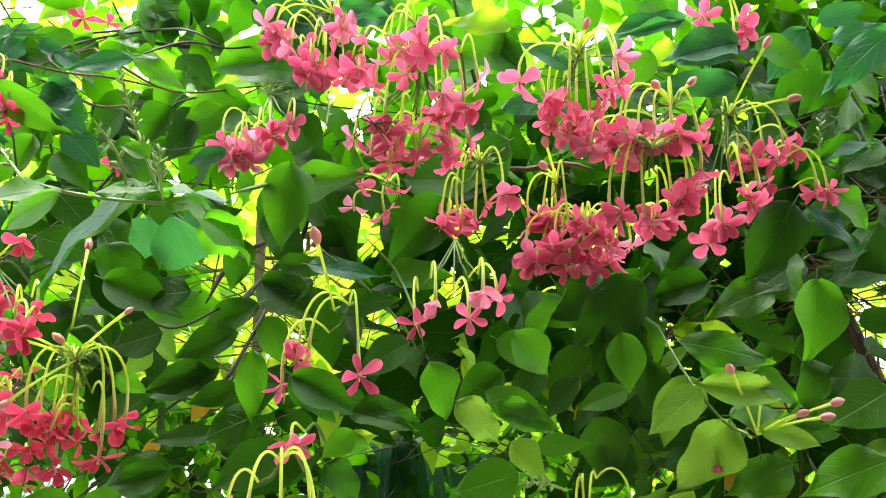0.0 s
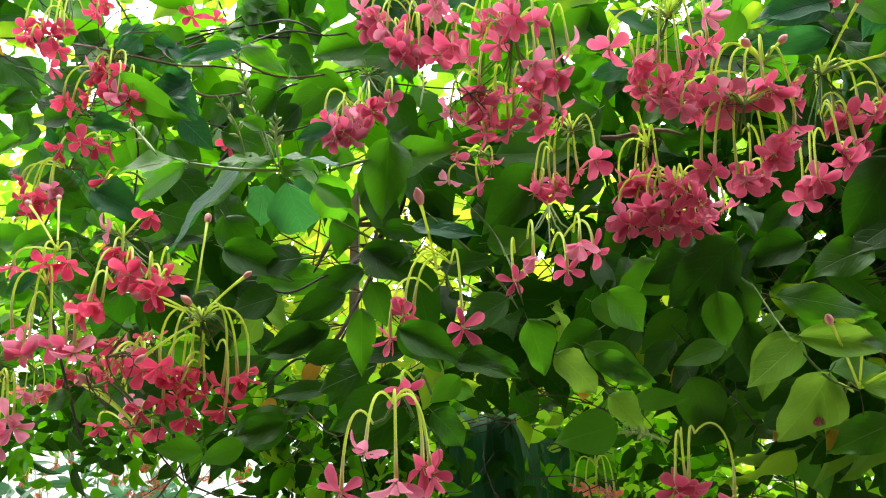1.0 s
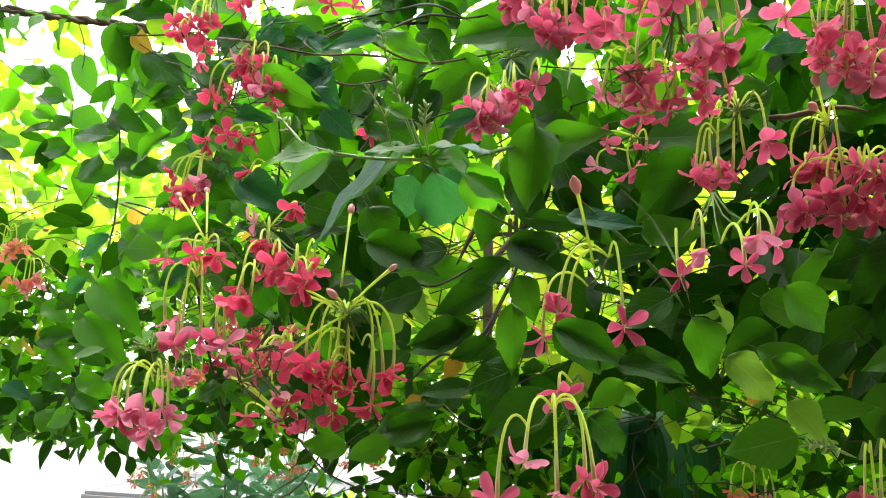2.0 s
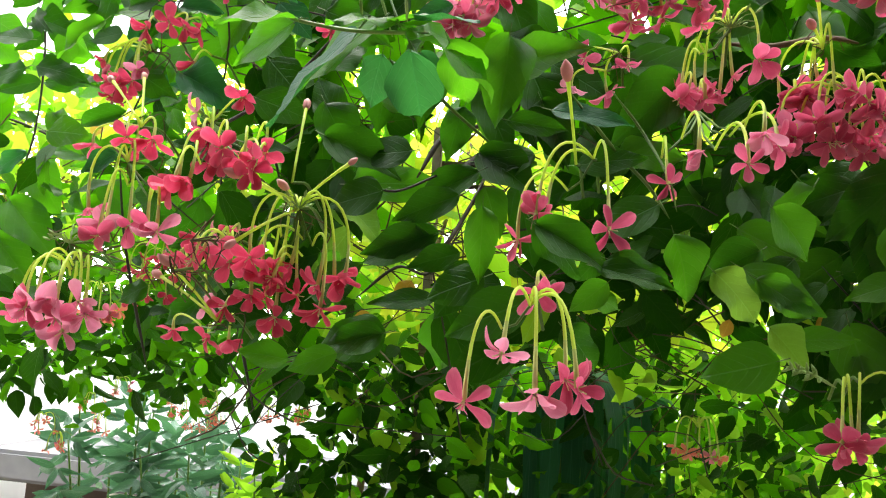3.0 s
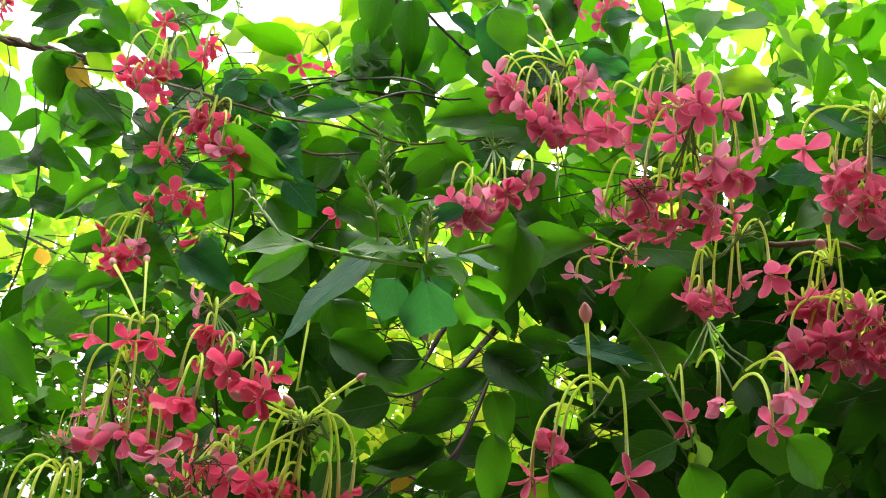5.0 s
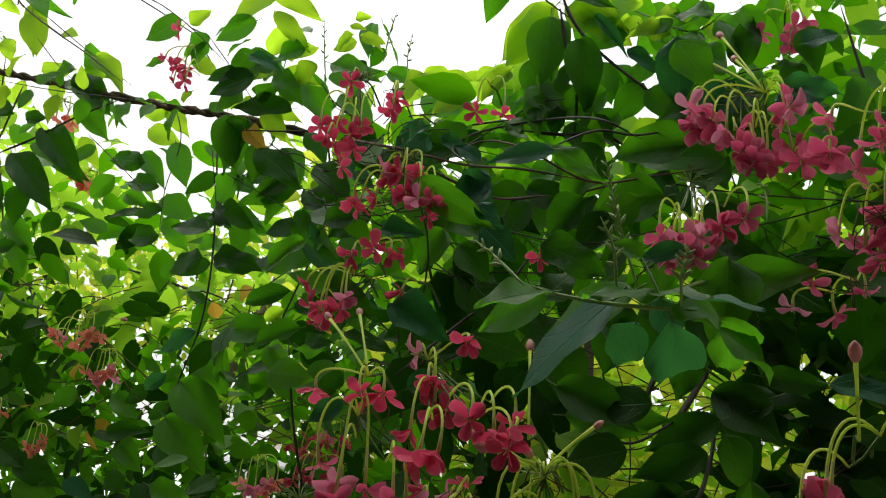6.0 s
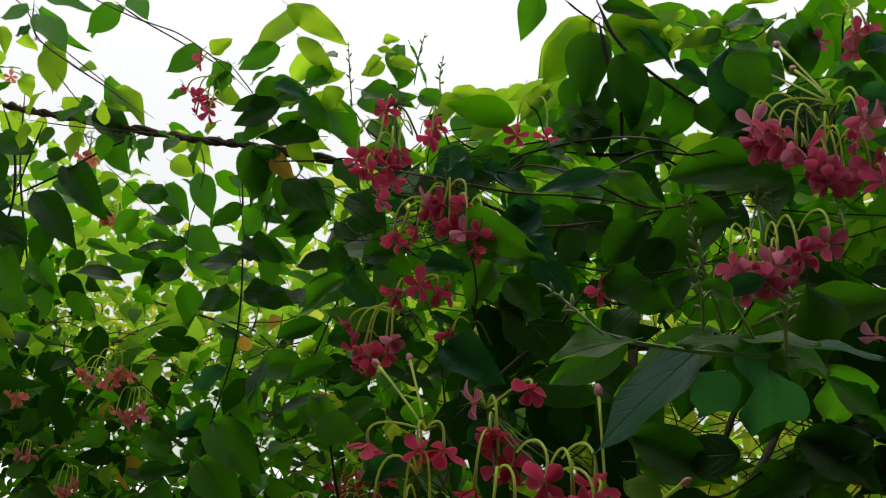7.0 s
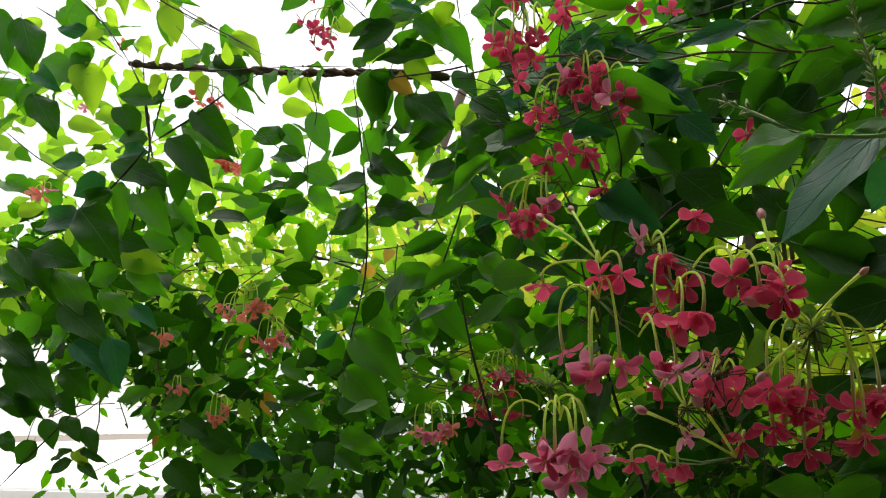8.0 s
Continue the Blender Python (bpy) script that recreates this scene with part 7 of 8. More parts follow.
leaf(canopy, (-0.236, 1.050, 2.146), (-0.271, 1.050, 2.119), 0.033, -6, "mid", 6)
leaf(canopy, (-0.073, 0.900, 2.096), (-0.062, 0.900, 2.051), 0.035, 20, "deep", 5)
leaf(canopy, (-0.097, 0.900, 2.055), (-0.069, 0.900, 2.027), 0.030, 19, "deep", 6)
leaf(canopy, (-0.483, 1.000, 2.025), (-0.526, 1.000, 1.998), 0.038, -11, "deep", 3)
leaf(canopy, (-0.435, 1.050, 2.041), (-0.406, 1.050, 2.070), 0.031, 9, "deep", 1)
leaf(canopy, (-0.343, 1.000, 2.037), (-0.297, 1.000, 2.004), 0.038, 6, "deep", 4)
leaf(canopy, (-0.309, 0.980, 1.984), (-0.354, 0.980, 1.959), 0.037, -4, "mid", 2)
leaf(canopy, (-0.296, 0.950, 1.926), (-0.333, 0.950, 1.896), 0.036, -1, "deep", 4)
leaf(canopy, (-0.424, 0.900, 1.957), (-0.456, 0.900, 1.979), 0.021, 0, "grey", 4)
leaf(canopy, (-0.647, 1.050, 2.176), (-0.680, 1.050, 2.145), 0.027, -21, "deep", 3)
leaf(canopy, (-0.537, 0.920, 1.999), (-0.494, 0.920, 1.968), 0.036, -2, "grey", 3)


# ---- deeper foliage behind the near face ----
def ease(a, b, x):
    t = max(0.0, min(1.0, (x - a) / (b - a)))
    return t * t * (3 - 2 * t)


def face_y(x, z):
    """Where the near face of the vine stands."""
    return 0.72 + 0.55 * max(0.0, z - 1.8) + 0.62 * ease(-0.42, -0.85, x)


def in_view_gap(p):
    """Cones cleared of leaves along sight lines from camera positions, fitted to the view."""
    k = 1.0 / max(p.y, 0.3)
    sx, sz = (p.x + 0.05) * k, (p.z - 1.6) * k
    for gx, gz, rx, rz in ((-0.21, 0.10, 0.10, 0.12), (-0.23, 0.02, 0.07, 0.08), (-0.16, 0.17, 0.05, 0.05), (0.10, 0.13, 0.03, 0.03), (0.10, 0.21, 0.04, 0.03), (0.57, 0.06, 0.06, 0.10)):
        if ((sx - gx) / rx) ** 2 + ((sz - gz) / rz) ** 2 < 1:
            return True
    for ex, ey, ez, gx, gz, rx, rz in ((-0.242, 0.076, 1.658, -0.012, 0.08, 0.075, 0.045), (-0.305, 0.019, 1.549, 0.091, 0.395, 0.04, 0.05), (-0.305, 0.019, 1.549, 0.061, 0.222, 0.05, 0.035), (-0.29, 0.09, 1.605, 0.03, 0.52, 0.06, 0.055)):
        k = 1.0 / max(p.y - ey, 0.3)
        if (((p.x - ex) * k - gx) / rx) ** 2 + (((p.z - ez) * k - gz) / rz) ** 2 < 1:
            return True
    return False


def low_edge(x):
    """Height under which the broad vine leaves give way to small-leaved growth behind."""
    return 1.53 + 0.045 * ease(-0.16, -0.06, x) - 0.265 * ease(0.1, 0.55, x) + 0.025 * math.sin(17 * x)


FAR_HEADS = ((-0.80, 1.36, 1.64), (-0.80, 1.34, 1.57), (-1.42, 1.45, 1.80), (-1.33, 1.45, 1.73), (-1.47, 1.46, 2.15), (-1.37, 1.25, 2.21), (-1.76, 1.20, 2.05), (-1.69, 1.51, 1.75), (-1.63, 1.50, 1.64), (-1.49, 1.48, 1.58), (-0.98, 1.51, 1.54), (-2.25, 1.70, 2.53), (-1.88, 1.50, 2.55))


def before_heads(p):
    """Sight lines from camera positions to the distant flower heads, kept clear of leaves."""
    for hx, hy, hz in FAR_HEADS:
        k = (p.y - 0.06) / (hy - 0.06)
        if p.y < hy + 0.03 and abs(p.x - (-0.27 + (hx + 0.27) * k)) < 0.075 * k and abs(p.z - (1.6 + (hz - 1.6) * k)) < 0.07 * k:
            return True
    for hx, hy, hz in LOW_HEADS:
        k = (p.y - 0.04) / (hy - 0.04)
        if p.y < hy + 0.03 and abs(p.x - (-0.08 + (hx + 0.08) * k)) < 0.038 * k and abs(p.z - (1.53 + (hz - 1.53) * k)) < 0.034 * k:
            return True
    return False


def random_leaf(p, rng, size):
    ln = size * rng.uniform(0.6, 1.2)
    yaw, dip = rng.uniform(0, math.tau), rng.gauss(-0.5, 0.45)
    way = Vector((math.cos(yaw) * math.cos(dip), math.sin(yaw) * math.cos(dip), math.sin(dip)))
    return p, p + way * ln, ln * rng.uniform(0.42, 0.58), rng.gauss(0, 52)


def fill(name, mat, n, xs, ys, zs, size, seed, label, keep=None):
    """Many leaves in a region, joined; ys counts from the near face where keep is None or says so."""
    rng = random.Random(seed)
    mass = Mass()
    for _ in range(n):
        p = Vector((rng.uniform(*xs), rng.uniform(*ys), rng.uniform(*zs)))
        u, v = (2 * (p[k] - r[0]) / (r[1] - r[0]) - 1 for k, r in ((0, xs), (1, ys)))
        ragged = 1.0 + 0.22 * math.sin(5 * p.x + 3 * p.z) + 0.18 * math.sin(11 * p.y - 7 * p.x)
        if u ** 6 + v ** 6 > ragged or before_heads(p) or (keep and not keep(p)):
            continue
        mass.add(leaf_pose(*random_leaf(p, rng, size)), rng.randrange(8))
    return mass.done(name, mat, None, label, "foliage")


def twigs(name, n, xs, ys, zs, length, r, seed, label, mat=None):
    """A tangle of thin bent twigs, joined."""
    rng = random.Random(seed)
    vs, fs = [], []
    for _ in range(n):
        p = Vector((rng.uniform(*xs), rng.uniform(*ys), rng.uniform(*zs)))
        d = Vector((rng.uniform(-1, 1), rng.uniform(-0.4, 0.4), rng.uniform(-0.5, 0.5))).normalized() * length * rng.uniform(0.4, 1)
        bend = Vector((rng.uniform(-1, 1), rng.uniform(-1, 1), rng.uniform(-1, 1))) * length * 0.12
        v, f = tube_geo(glide([p, p + d * 0.5 + bend, p + d], 3), r * rng.uniform(0.5, 1.1), 4)
        k = len(vs)
        vs += v
        fs += [tuple(i + k for i in q) for q in f]
    return tagged(new(name, mesh_of(name, vs, fs, [mat or DRY])), label, "twigs", kind="stuff")


# leaves that fill the vine just behind its face
rng_in = random.Random(11)
made = 0
inner = thing("inner_vine", "broad leaves inside the climbing vine, toned darker above for shade", "vine")
stem("stem", [(0.85, 1.3, 0.0), (0.82, 1.28, 0.7), (0.8, 1.22, 1.3), (0.72, 1.15, 1.75)], 0.018, 0.006, BARK, inner, 8, 8, 0.3)
stem("stem", [(1.0, 1.25, 0.0), (0.98, 1.2, 0.7), (0.92, 1.15, 1.2), (0.86, 1.12, 1.6)], 0.016, 0.006, BARK, inner, 8, 8, 0.3)
while made < 290:
    q = Vector((rng_in.uniform(-0.40, 0.72), 0, rng_in.uniform(1.28, 2.1)))
    q.y = face_y(q.x, q.z) + rng_in.uniform(0.09, 0.26)
    made += 1
    if in_view_gap(q) or q.z < low_edge(q.x):
        continue
    # tone by height: shade above and light below put into the leaf colour
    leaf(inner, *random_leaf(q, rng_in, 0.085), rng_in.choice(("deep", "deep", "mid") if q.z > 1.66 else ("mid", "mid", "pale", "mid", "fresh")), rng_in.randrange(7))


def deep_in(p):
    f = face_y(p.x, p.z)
    return f + 0.12 < p.y < f + 0.6 and p.z < 1.9 + 0.1 * math.sin(9 * p.x) and not in_view_gap(p) and p.z > low_edge(p.x)


fill("inner_foliage", MASS["deep"], 3400, (-0.5, 1.0), (0.72, 1.5), (0.9, 2.12), 0.085, 1, "dense leaves toned dark for shade inside the vine", deep_in)
fill("inner_foliage", MASS["mid"], 420, (-0.5, 1.0), (0.9, 1.5), (1.86, 2.12), 0.085, 54, "green leaves inside the upper vine", lambda p: p.y > face_y(p.x, p.z) + 0.12 and not in_view_gap(p))
fill("top_foliage", MASS["mid"], 260, (-0.75, 1.0), (0.95, 1.5), (1.92, 2.1), 0.08, 5, "leaves along the top of the vine", lambda p: not in_view_gap(p))
fill("top_foliage", MASS["fresh"], 620, (-0.85, 1.0), (1.2, 1.9), (2.0, 2.30), 0.08, 6, "leaves toned bright as if backlit along the top of the vine", lambda p: not in_view_gap(p))
fill("top_foliage", MASS["mid"], 160, (-0.25, 0.9), (1.0, 1.5), (2.15, 2.42), 0.08, 7, "leafy tips above the vine against the sky", lambda p: not in_view_gap(p))
fill("top_foliage", MASS["fresh"], 620, (-0.32, 1.3), (1.25, 1.95), (2.15, 2.85), 0.085, 37, "leaves toned bright as if backlit crowning the vine", lambda p: not in_view_gap(p) and p.z < 2.2 + 0.7 * ease(-0.25, 0.2, p.x))
fill("top_foliage", MASS["mid"], 420, (-0.3, 1.3), (1.1, 1.7), (2.12, 2.75), 0.085, 38, "green leaves crowning the vine", lambda p: not in_view_gap(p) and p.z < 2.18 + 0.6 * ease(-0.25, 0.2, p.x))
fill("inner_foliage", MASS["deep"], 230, (-0.10, 0.45), (1.0, 1.4), (1.58, 1.95), 0.085, 49, "leaves toned dark for shade deep in the middle of the vine", lambda p: not in_view_gap(p))
fill("end_foliage", MASS["deep"], 620, (0.40, 1.15), (0.95, 1.5), (1.66, 2.2), 0.085, 39, "dark leaves toned for shade at the end of the vine", lambda p: not in_view_gap(p))
fill("back_foliage", MASS["fresh"], 3300, (-1.2, 1.5), (1.7, 2.8), (1.0, 2.35), 0.085, 2, "yellow-green leaves toned as if sunlit on the far side of the trellis", lambda p: p.z > 1.5 or p.x > 0.3)
fill("back_foliage", MASS["sun_tone"], 2100, (-1.2, 1.5), (1.7, 2.8), (1.0, 2.35), 0.075, 40, "bright yellow leaves toned as if sunlit on the far side of the trellis", lambda p: p.z > 1.5 or p.x > 0.3)
fill("back_foliage", MASS["fresh"], 2100, (-1.0, 2.2), (2.8, 3.6), (0.4, 2.5), 0.11, 8, "green growth behind the trellis", lambda p: p.z > 1.5 or p.x > 0.1)
fill("back_foliage", MASS["sun_tone"], 700, (-0.75, 0.25), (1.8, 2.4), (1.5, 2.05), 0.07, 52, "bright yellow-green leaves close behind the vine")


def open_corner(p):
    """The pale opening under the end of the trellis, bounded by directions from the camera."""
    u, v = (p.x + 0.3) / p.y, (p.z - 1.57) / p.y
    return u < -0.93 - 0.05 * math.sin(23 * v) and v < 0.10 + 0.05 * math.sin(19 * u)


fill("side_foliage", MASS["mid"], 260, (-2.6, -1.0), (1.65, 2.2), (1.44, 1.9), 0.085, 3, "leafy growth along the trellis", lambda p: p.z < 1.92 - 0.08 * math.sin(5 * p.x) and not open_corner(p))
fill("side_foliage", MASS["deep"], 270, (-2.3, -0.8), (1.5, 1.95), (1.36, 1.84), 0.075, 16, "dark green leaves low along the trellis", lambda p: not open_corner(p) and p.z < 1.80 + 0.05 * math.sin(7 * p.x) + 0.04 * math.sin(17 * p.x))
fill("side_foliage", MASS["mid"], 420, (-2.5, -0.9), (1.9, 2.2), (1.36, 1.92), 0.07, 36, "dark small leaves deep in the trellis", lambda p: not open_corner(p) and p.z < 1.86 + 0.06 * math.sin(9 * p.x))
fill("side_foliage", MASS["fresh"], 380, (-2.6, -0.9), (1.8, 2.3), (1.6, 2.15), 0.08, 4, "bright leaves of the farther vine", lambda p: not open_corner(p))
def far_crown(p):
    """Upper layer of the distant vine, rising away from the trellis, with holes in it; cut at camera sight angles, its
    sunlit look put into the leaf colours.
    """
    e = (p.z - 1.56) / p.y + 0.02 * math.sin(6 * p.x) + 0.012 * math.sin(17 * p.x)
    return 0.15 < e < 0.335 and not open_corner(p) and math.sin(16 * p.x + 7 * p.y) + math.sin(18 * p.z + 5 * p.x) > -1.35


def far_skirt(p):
    """Lower layer of the distant vine, cut at camera sight angles; its shade is put into the leaf colours."""
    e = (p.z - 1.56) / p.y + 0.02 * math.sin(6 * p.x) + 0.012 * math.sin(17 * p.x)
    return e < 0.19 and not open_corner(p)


fill("far_vine", MASS["fresh"], 4600, (-3.8, -0.7), (2.3, 3.1), (1.85, 2.62), 0.050, 26, "distant small yellow-green leaves toned as if sunlit", far_crown)
fill("far_vine", MASS["sun_tone"], 4600, (-3.8, -0.7), (2.3, 3.1), (1.85, 2.62), 0.050, 41, "distant small bright yellow leaves", far_crown)
fill("far_vine", MASS["mid"], 2000, (-3.6, -0.7), (2.25, 3.0), (1.36, 2.1), 0.055, 27, "distant small leaves of the lower layer, toned for shade", far_skirt)
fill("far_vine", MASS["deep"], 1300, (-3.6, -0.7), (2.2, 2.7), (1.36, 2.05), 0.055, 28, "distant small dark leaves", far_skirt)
fill("end_foliage", MASS["deep"], 620, (-3.0, -1.75), (1.7, 2.2), (1.55, 2.2), 0.072, 50, "dense dark leaves at the end of the trellis", lambda p: p.x < -1.02 * p.y - 0.1 * (p.z - 1.9) and not open_corner(p))
fill("end_foliage", MASS["mid"], 420, (-3.0, -1.75), (1.65, 2.2), (1.55, 2.25), 0.075, 51, "dense green leaves at the end of the trellis", lambda p: p.x < -1.02 * p.y - 0.1 * (p.z - 1.9) and not open_corner(p))
fill("near_side_foliage", MASS["deep"], 120, (-2.7, -1.3), (1.3, 1.7), (1.72, 2.12), 0.10, 42, "grown dark leaves at the end of the trellis", lambda p: not open_corner(p))
fill("near_side_foliage", MASS["mid"], 130, (-2.7, -1.2), (1.4, 1.9), (1.75, 2.28), 0.095, 43, "grown green leaves at the end of the trellis", lambda p: not open_corner(p))
fill("side_foliage", MASS["fresh"], 230, (-2.3, -0.85), (1.7, 2.4), (1.95, 2.5), 0.075, 47, "bright leaves high on the farther vine", lambda p: math.sin(13 * p.x + 3 * p.y) + math.sin(15 * p.z - 4 * p.x) > -0.4)
fill("side_foliage", MASS["mid"], 80, (-2.3, -0.85), (1.5, 2.0), (1.95, 2.3), 0.075, 48, "green leaves high on the farther vine", lambda p: math.sin(13 * p.x + 3 * p.y) + math.sin(15 * p.z - 4 * p.x) > -0.4)
twigs("far_twigs", 90, (-3.0, -0.9), (2.15, 2.5), (1.6, 2.05), 0.5, 0.003, 28, "brown runners of the distant vine")
fill("near_side_foliage", MASS["fresh"], 470, (-3.0, -1.3), (1.5, 2.2), (1.85, 2.8), 0.105, 17, "broad green leaves over the end of the trellis", lambda p: p.z < 2.2 + 0.52 * ease(-1.5, -2.2, p.x) + 0.08 * math.sin(9 * p.x))
fill("far_foliage", MASS["mid"], 240, (-3.3, -2.5), (2.3, 2.9), (1.2, 1.75), 0.07, 18, "small bright leaves beyond the opening", lambda p: math.sin(9 * p.x) + math.sin(11 * p.z) > 0.2)
fill("side_foliage", MASS["mid"], 150, (-1.02, -0.46), (1.3, 1.7), (1.45, 1.95), 0.08, 45, "green leaves behind the flower clusters")
fill("side_foliage", MASS["deep"], 60, (-1.0, -0.46), (1.25, 1.6), (1.45, 1.92), 0.08, 46, "dark leaves behind the flower clusters")
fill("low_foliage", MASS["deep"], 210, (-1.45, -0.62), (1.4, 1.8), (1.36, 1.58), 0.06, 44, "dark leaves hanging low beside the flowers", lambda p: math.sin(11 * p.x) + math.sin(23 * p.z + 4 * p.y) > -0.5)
fill("low_foliage", MASS["mid"], 1350, (-2.1, -0.4), (1.55, 2.3), (1.26, 1.58), 0.050, 9, "small leaves hanging under the vine", lambda p: p.z > 1.37 + 0.05 * math.sin(7 * p.x) + 0.04 * math.sin(19 * p.x + 1) and not open_corner(p))
fill("creeper", MASS["fresh"], 420, (-0.2, 0.6), (1.25, 2.0), (1.2, 1.56), 0.045, 53, "small bright leaves among the hanging creeper", lambda p: math.sin(15 * p.x + 4 * p.z) + math.sin(13 * p.z + 5 * p.y) > -0.3)
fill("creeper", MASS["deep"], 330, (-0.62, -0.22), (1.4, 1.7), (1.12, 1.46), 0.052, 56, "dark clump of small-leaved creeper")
fill("creeper", MASS["mid"], 1500, (-0.62, 1.0), (1.3, 2.0), (0.85, 1.56), 0.05, 23, "small-leaved green creeper hanging behind the vine", lambda p: math.sin(14 * p.x + 3 * p.z) + math.sin(9 * p.z + 5 * p.y) > -0.9)
fill("creeper", MASS["deep"], 2600, (-0.66, 1.0), (1.3, 1.9), (0.85, 1.54), 0.05, 24, "small-leaved creeper hanging behind the vine, toned dark for shade", lambda p: math.sin(12 * p.x + 4 * p.z) + math.sin(10 * p.z - 5 * p.y) > -1.1)
twigs("creeper_stems", 70, (-0.6, 0.8), (1.3, 1.8), (1.0, 1.5), 0.3, 0.0012, 25, "thin dark stems of the hanging creeper", STEM_DARK)
fill("hanging_foliage", MASS["mid"], 700, (-0.75, 0.5), (1.7, 2.3), (0.8, 1.46), 0.06, 10, "dark small-leaved creeper hanging low")
fill("inner_foliage", MASS["deep"], 330, (0.42, 1.1), (0.95, 1.45), (1.6, 2.3), 0.09, 19, "dense leaves toned dark for shade at the end of the vine", lambda p: not in_view_gap(p))
fill("yellow_foliage", MASS["gold"], 22, (-1.9, -0.6), (1.5, 2.0), (1.5, 2.0), 0.06, 20, "scattered yellowed leaves in the farther vine")
twigs("twig_tangle", 150, (0.3, 0.75), (0.84, 1.1), (1.6, 1.88), 0.22, 0.0013, 12, "tangle of dry brown twigs inside the vine")
twigs("twig_tangle", 150, (-0.6, 0.2), (1.1, 1.7), (1.45, 1.95), 0.38, 0.0015, 13, "dry brown twigs behind the leaves")
twigs("twig_tangle", 80, (-2.0, -0.9), (1.5, 2.1), (1.6, 2.0), 0.4, 0.0018, 14, "thin brown runners of the farther vine")

twigs("stem_tangle", 110, (-0.5, 0.8), (0.82, 1.15), (1.4, 1.96), 0.22, 0.0011, 21, "thin dark stems running through the vine", STEM_DARK)
twigs("stem_tangle", 26, (-0.7, 0.5), (0.95, 1.2), (1.84, 1.98), 0.25, 0.0012, 22, "thin dark stems along the top of the vine", STEM_DARK)

twigs("dry_tangle", 70, (-0.61, -0.50), (0.86, 0.94), (1.89, 2.02), 0.07, 0.0008, 55, "dark tangle of withered stalks among the flowers", STEM_DARK)

# woody stems on which the farther growth climbs
back_vine = thing("back_vine", "brown woody stems of the farther vine rising from the earth", "vine")
for x, y, top in ((-0.6, 2.25, 2.1), (0.25, 2.3, 2.2), (0.9, 2.2, 2.1), (1.4, 2.7, 2.2)):
    stem("stem", [(x, y, 0), (x + 0.05, y - 0.03, 0.5), (x - 0.04, y + 0.02, 1.1), (x + 0.08, y, 1.6), (x + 0.2, y + 0.04, top)], 0.016, 0.005, BARK, back_vine, 8, 6, 0.3)

# ---- garden shrubs beyond the vine ----
def shrub_of(at, height, heads, seed, label, size=0.125, spread=0.3, mat=None):
    """Upright stems, each with several open whorls of long narrow leaves one above the other."""
    rng = random.Random(seed)
    c = thing("garden_shrub", label, "shrub", "garden shrubs", at=at)
    for k in range(heads):
        a = math.tau * k / heads + rng.uniform(-0.4, 0.4)
        r = spread * math.sqrt(rng.random())
        top = Vector((r * math.cos(a), r * math.sin(a), height * rng.uniform(0.84, 1.0)))
        low = Vector((0.08 * math.cos(a), 0.08 * math.sin(a), 0))
        line = [low, low.lerp(top, 0.6) + Vector((0.02, 0, 0.05)), top]
        stem("stem", line, 0.008, 0.0035, STEM_GREEN, c, 5, 4)
        mass = Mass()
        for i in range(rng.randint(3, 5)):
            hub = top + Vector((rng.uniform(-0.02, 0.02), rng.uniform(-0.02, 0.02), -0.085 * i * rng.uniform(0.8, 1.2)))
            first, count = rng.uniform(0, 6), rng.randint(5, 8)
            for j in range(count):
                b = first + math.tau * j / count + rng.uniform(-0.25, 0.25)
                way = Vector((math.cos(b), math.sin(b), rng.uniform(-0.85, 0.5) + (0.5 if i == 0 else 0.0))).normalized()
                ln = size * rng.uniform(0.6, 1.15)
                base = hub + way * 0.010
                mass.add(leaf_pose(base, base + way * ln, ln * rng.uniform(0.20, 0.30), rng.gauss(0, 40)), j)
        mass.done("leaf_whorl", mat or MASS["garden"], c)
    return c


shrub_of((-1.80, 3.0, 0), 1.25, 6, 1, "tall shrub with whorls of long narrow blue-green leaves", spread=0.2)
shrub_of((-1.48, 2.95, 0), 1.17, 7, 2, "tall shrub with whorls of long narrow blue-green leaves", spread=0.2)
shrub_of((-1.62, 3.3, 0), 1.22, 5, 3, "tall shrub with whorls of long narrow blue-green leaves", spread=0.25)
shrub_of((-1.20, 2.9, 0), 1.06, 5, 4, "low shrub with whorls of narrow yellow-green leaves", size=0.10, spread=0.16, mat=MASS["fresh"])


# ---- bushy top and thin end of the vine ----
def leafy(name, n, xs, ys, zs, size, tones, seed, label, keep=None):
    """A spray of single leaves round a thin dark stem."""
    rng = random.Random(seed)
    c = thing(name, label, "vine", "sprays of the vine")
    mid = Vector(((xs[0] + xs[1]) / 2, (ys[0] + ys[1]) / 2, zs[0]))
    stem("stem", [mid + Vector((0.05, 0.02, -0.1)), mid + Vector((0, 0, 0.3 * (zs[1] - zs[0]))), mid + Vector((-0.03, 0, 0.8 * (zs[1] - zs[0])))], 0.003, 0.0015, STEM_DARK, c, 5, 5)
    for _ in range(n):
        p = Vector((rng.uniform(*xs), rng.uniform(*ys), rng.uniform(*zs)))
        if before_heads(p) or (keep and not keep(p)):
            continue
        leaf(c, *random_leaf(p, rng, size), rng.choice(tones), rng.randrange(7))
    return c


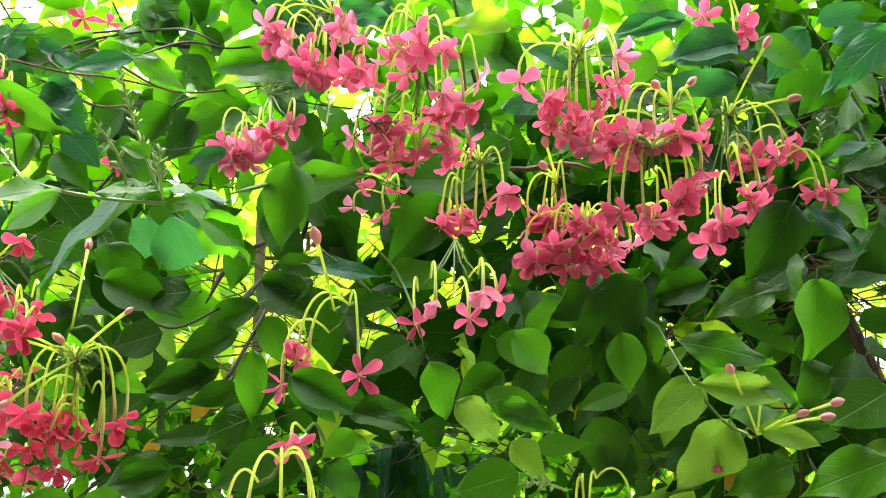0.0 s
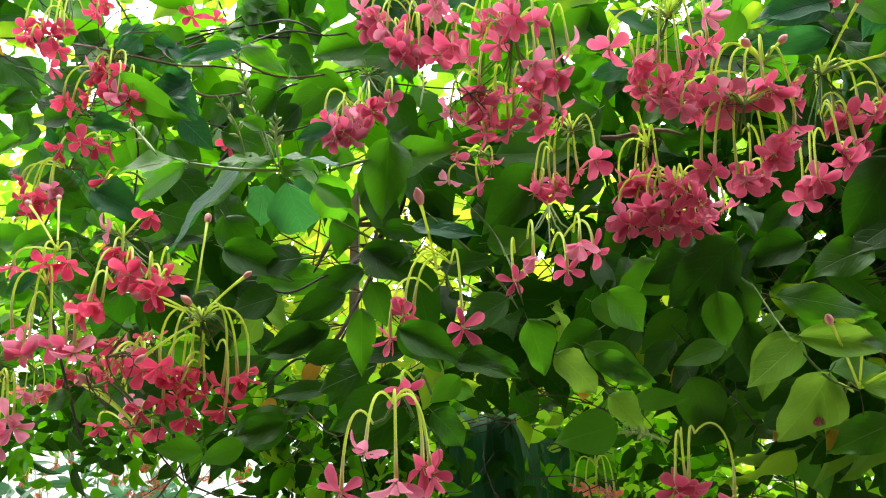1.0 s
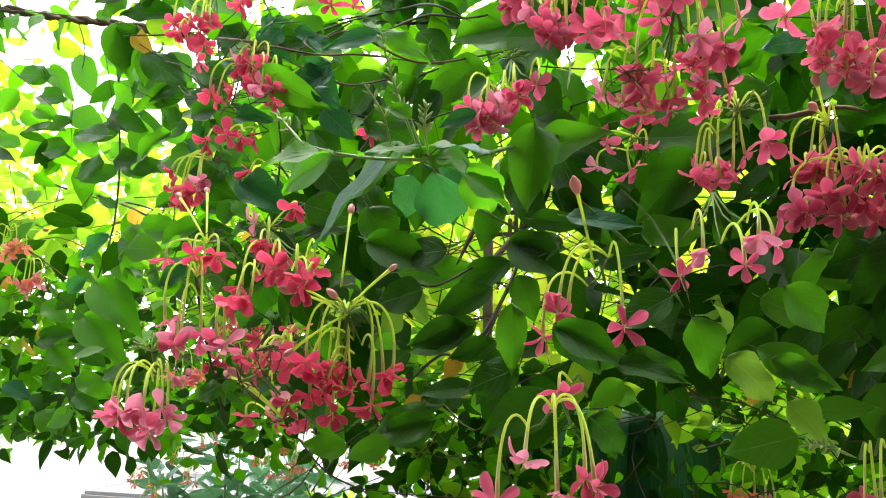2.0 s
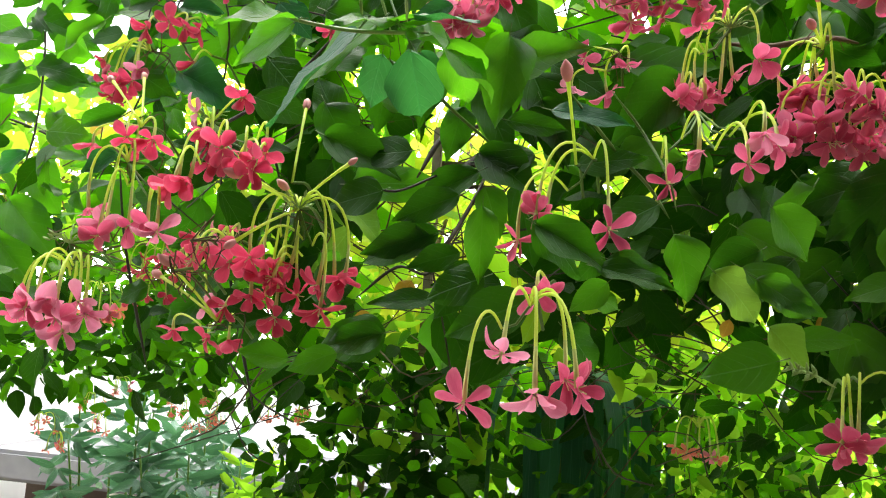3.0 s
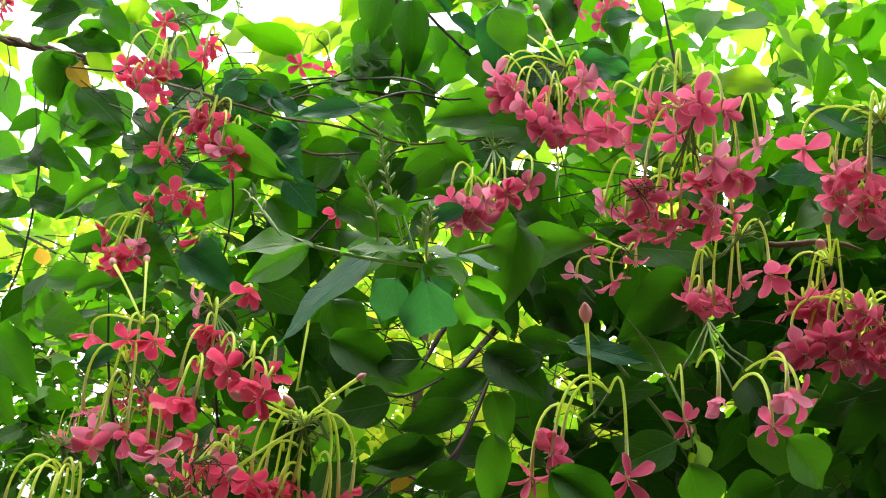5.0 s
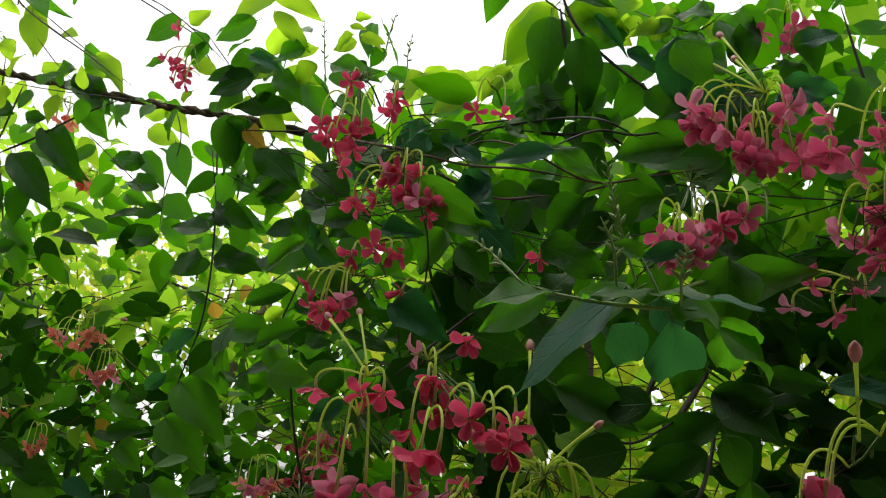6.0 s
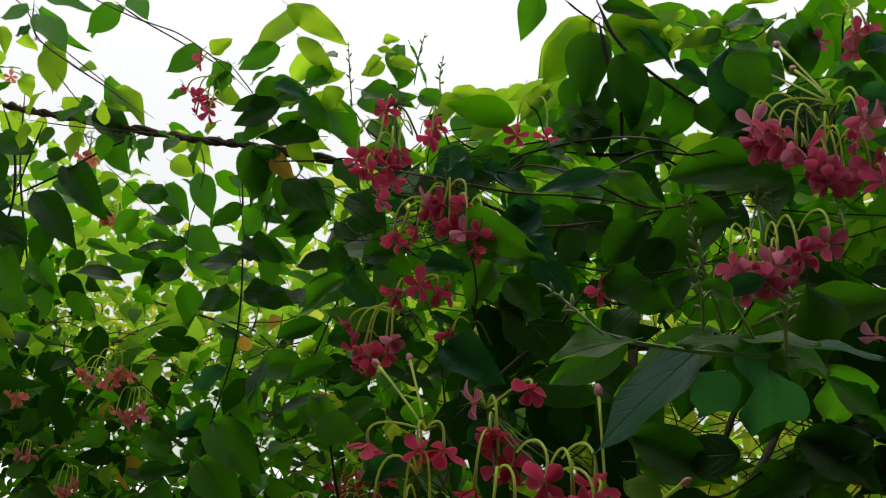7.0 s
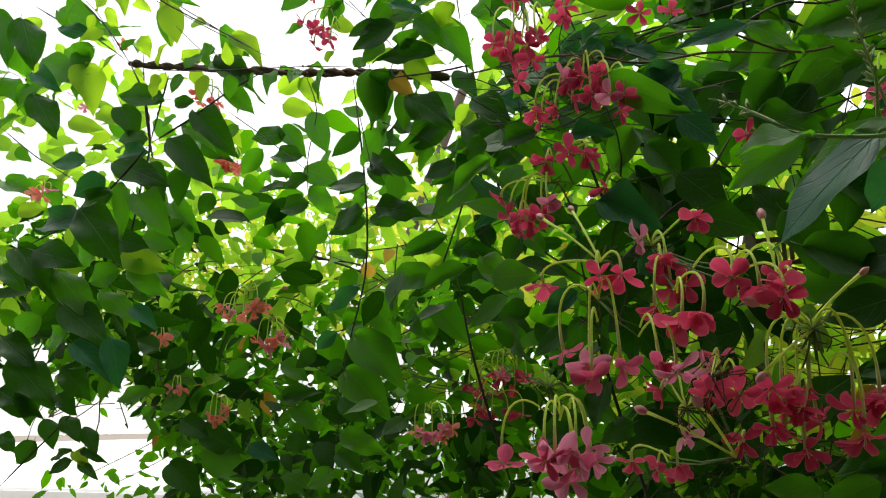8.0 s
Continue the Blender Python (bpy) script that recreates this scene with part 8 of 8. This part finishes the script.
leafy("vine_spray", 46, (-0.98, -0.58), (1.14, 1.35), (1.98, 2.34), 0.075, ("mid", "mid", "fresh", "deep"), 41, "bushy spray of green leaves on top of the vine", lambda p: p.z < 2.34 - 0.9 * abs(p.x + 0.74) + 0.02)
leafy("vine_spray", 44, (-0.72, -0.38), (1.0, 1.25), (1.82, 2.04), 0.08, ("mid", "mid", "grey", "deep"), 42, "dark spray of leaves beside the flower clusters")
leafy("vine_spray", 46, (-1.9, -1.3), (1.2, 1.45), (2.1, 2.5), 0.075, ("mid", "fresh"), 44, "fresh leaves above the twisted stem")
leafy("vine_spray", 60, (-0.3, 0.35), (0.95, 1.2), (2.0, 2.28), 0.08, ("mid", "fresh", "mid"), 45, "bright spray of leaves on top of the vine", lambda p: not in_view_gap(p))
leafy("vine_spray", 40, (0.3, 0.75), (0.95, 1.2), (1.9, 2.2), 0.085, ("deep", "grey", "deep"), 46, "dark glossy spray of leaves at the end of the vine")

leafy("vine_spray", 46, (-0.68, -0.40), (0.98, 1.16), (1.52, 1.86), 0.08, ("deep", "mid", "deep"), 47, "dark leaves behind the low flower clusters")
leafy("vine_spray", 26, (-0.95, -0.62), (1.15, 1.32), (1.55, 1.85), 0.08, ("mid", "deep"), 48, "green leaves behind the low flower clusters")

# ---- young flowering shoot that stands out before the vine ----
young = thing("flowering_shoot", "young green shoot with waxy leaves tinted blue-green for sky sheen, and bud spikes", "vine shoot", "trailing shoots")
stem("stalk", [(-0.300, 0.588, 1.742), (-0.286, 0.595, 1.738), (-0.250, 0.600, 1.733), (-0.215, 0.594, 1.729), (-0.190, 0.592, 1.728)], 0.0013, 0.0016, BRACT, young, 6, 5)
stem("stalk", [(-0.207, 0.594, 1.728), (-0.20, 0.68, 1.715), (-0.16, 0.80, 1.70)], 0.0016, 0.0014, STEM_GREEN, young, 6, 5)
stem("stalk", [(-0.210, 0.594, 1.729), (-0.218, 0.598, 1.748), (-0.226, 0.605, 1.766)], 0.0010, 0.0008, STEM_GREEN, young, 5, 5)
for base, tip, width, roll, tone, form in (
        ((-0.286, 0.594, 1.739), (-0.330, 0.556, 1.728), 0.030, 40, "mid", 1),
        ((-0.290, 0.597, 1.737), (-0.346, 0.618, 1.716), 0.030, -6, "mid", 4),
        ((-0.245, 0.606, 1.736), (-0.320, 0.622, 1.672), 0.062, 46, "grey", 0),
        ((-0.232, 0.612, 1.744), (-0.309, 0.656, 1.714), 0.042, 12, "mid", 4),
        ((-0.206, 0.592, 1.731), (-0.138, 0.588, 1.707), 0.032, -44, "mid", 3),
        ((-0.200, 0.588, 1.736), (-0.150, 0.560, 1.727), 0.026, -56, "grey", 0),
        ((-0.222, 0.604, 1.741), (-0.180, 0.575, 1.737), 0.024, -50, "mid", 0),
        ((-0.215, 0.600, 1.738), (-0.262, 0.585, 1.744), 0.020, 40, "mid", 6),
        ((-0.206, 0.606, 1.722), (-0.203, 0.655, 1.680), 0.044, 8, "grey", 5),
        ((-0.230, 0.622, 1.724), (-0.252, 0.660, 1.688), 0.030, -10, "grey", 6),
        ((-0.226, 0.605, 1.766), (-0.246, 0.602, 1.778), 0.018, 20, "mid", 5),
        ((-0.176, 0.590, 1.722), (-0.160, 0.630, 1.690), 0.036, 10, "mid", 2)):
    leaf(young, base, tip, width, roll, tone, form)
spike_of((-0.228, 0.639, 1.744), (-0.252, 0.600, 1.837), 1, 20)
spike_of((-0.244, 0.614, 1.743), (-0.251, 0.560, 1.783), 2, 7)
spike_of((-0.302, 0.572, 1.739), (-0.347, 0.607, 1.780), 3, 9)
spike_of((-0.200, 0.567, 1.725), (-0.195, 0.542, 1.757), 4, 13)

# ---- strap-leaved plant hanging behind the low flowers ----
def strap_plant_of(at, n, length, seed, label):
    rng = random.Random(seed)
    c = thing("strap_plant", label, "plant", "strap-leaved plants", at=at)
    stem("stem", [(0, 0.02, -at[2]), (0.03, 0.02, -at[2] * 0.5), (0, 0, 0)], 0.012, 0.008, STEM_GREEN, c, 6, 6)
    for k in range(n):
        a = math.tau * k / n + rng.uniform(-0.2, 0.2)
        ln = length * rng.uniform(0.75, 1.1)
        out_w, w = rng.uniform(0.12, 0.4), 0.011 * rng.uniform(0.8, 1.3)
        vs, us, fs = [], [], []
        for i in range(9):
            t = i / 8
            r = ln * out_w * math.sin(min(1.0, t * 1.4) * math.pi / 2)
            z = ln * (0.22 * math.sin(t * math.pi) - 0.95 * t * t)
            wide = w * (0.5 + 1.2 * math.sin(math.pi * min(1, t * 0.95 + 0.05)))
            for s in (-1, 0, 1):
                vs.append((r * math.cos(a) - s * wide * math.sin(a), r * math.sin(a) + s * wide * math.cos(a), z + (0.25 * wide if s else 0)))
                us.append((0.5 + 0.3 * s, t))
        for i in range(8):
            for s in range(2):
                q = i * 3 + s
                fs.append((q, q + 1, q + 4, q + 3))
        piece("leaf", mesh_of("strap_leaf", vs, fs, [LEAF["grey"]], us), c)
    return c


strap_plant_of((-0.10, 1.55, 1.46), 20, 0.34, 1, "dark strap-leaved plant with drooping blades")
strap_plant_of((0.02, 1.75, 1.42), 18, 0.36, 2, "dark strap-leaved plant with drooping blades")


# ---- slatted screen and post glimpsed through the vine ----
screen = thing("slatted_screen", "small brown slatted wooden screen on a pale post", "screen")
block("post", (-0.385, 1.64, 0.0), (-0.367, 1.66, 1.96), POLE, screen, 0.003, "pale pinkish timber post")
for k in range(6):
    block("slat", (-0.335 + 0.013 * k, 1.65, 1.835 + 0.006 * k), (-0.327 + 0.013 * k, 1.658, 1.875 + 0.006 * k), SHADE, screen, 0.001)
block("rail", (-0.384, 1.661, 1.885), (-0.255, 1.668, 1.895), SHADE, screen, 0.001)
block("rail", (-0.384, 1.661, 1.84), (-0.255, 1.668, 1.848), SHADE, screen, 0.001)
fill("screen_foliage", MASS["fresh"], 90, (-0.55, -0.25), (1.45, 1.62), (1.25, 1.80), 0.08, 31, "bright leaves before the slatted screen")
fill("back_foliage", MASS["fresh"], 900, (-0.35, 0.5), (2.0, 2.7), (1.15, 1.6), 0.08, 32, "bright leaves low behind the vine")
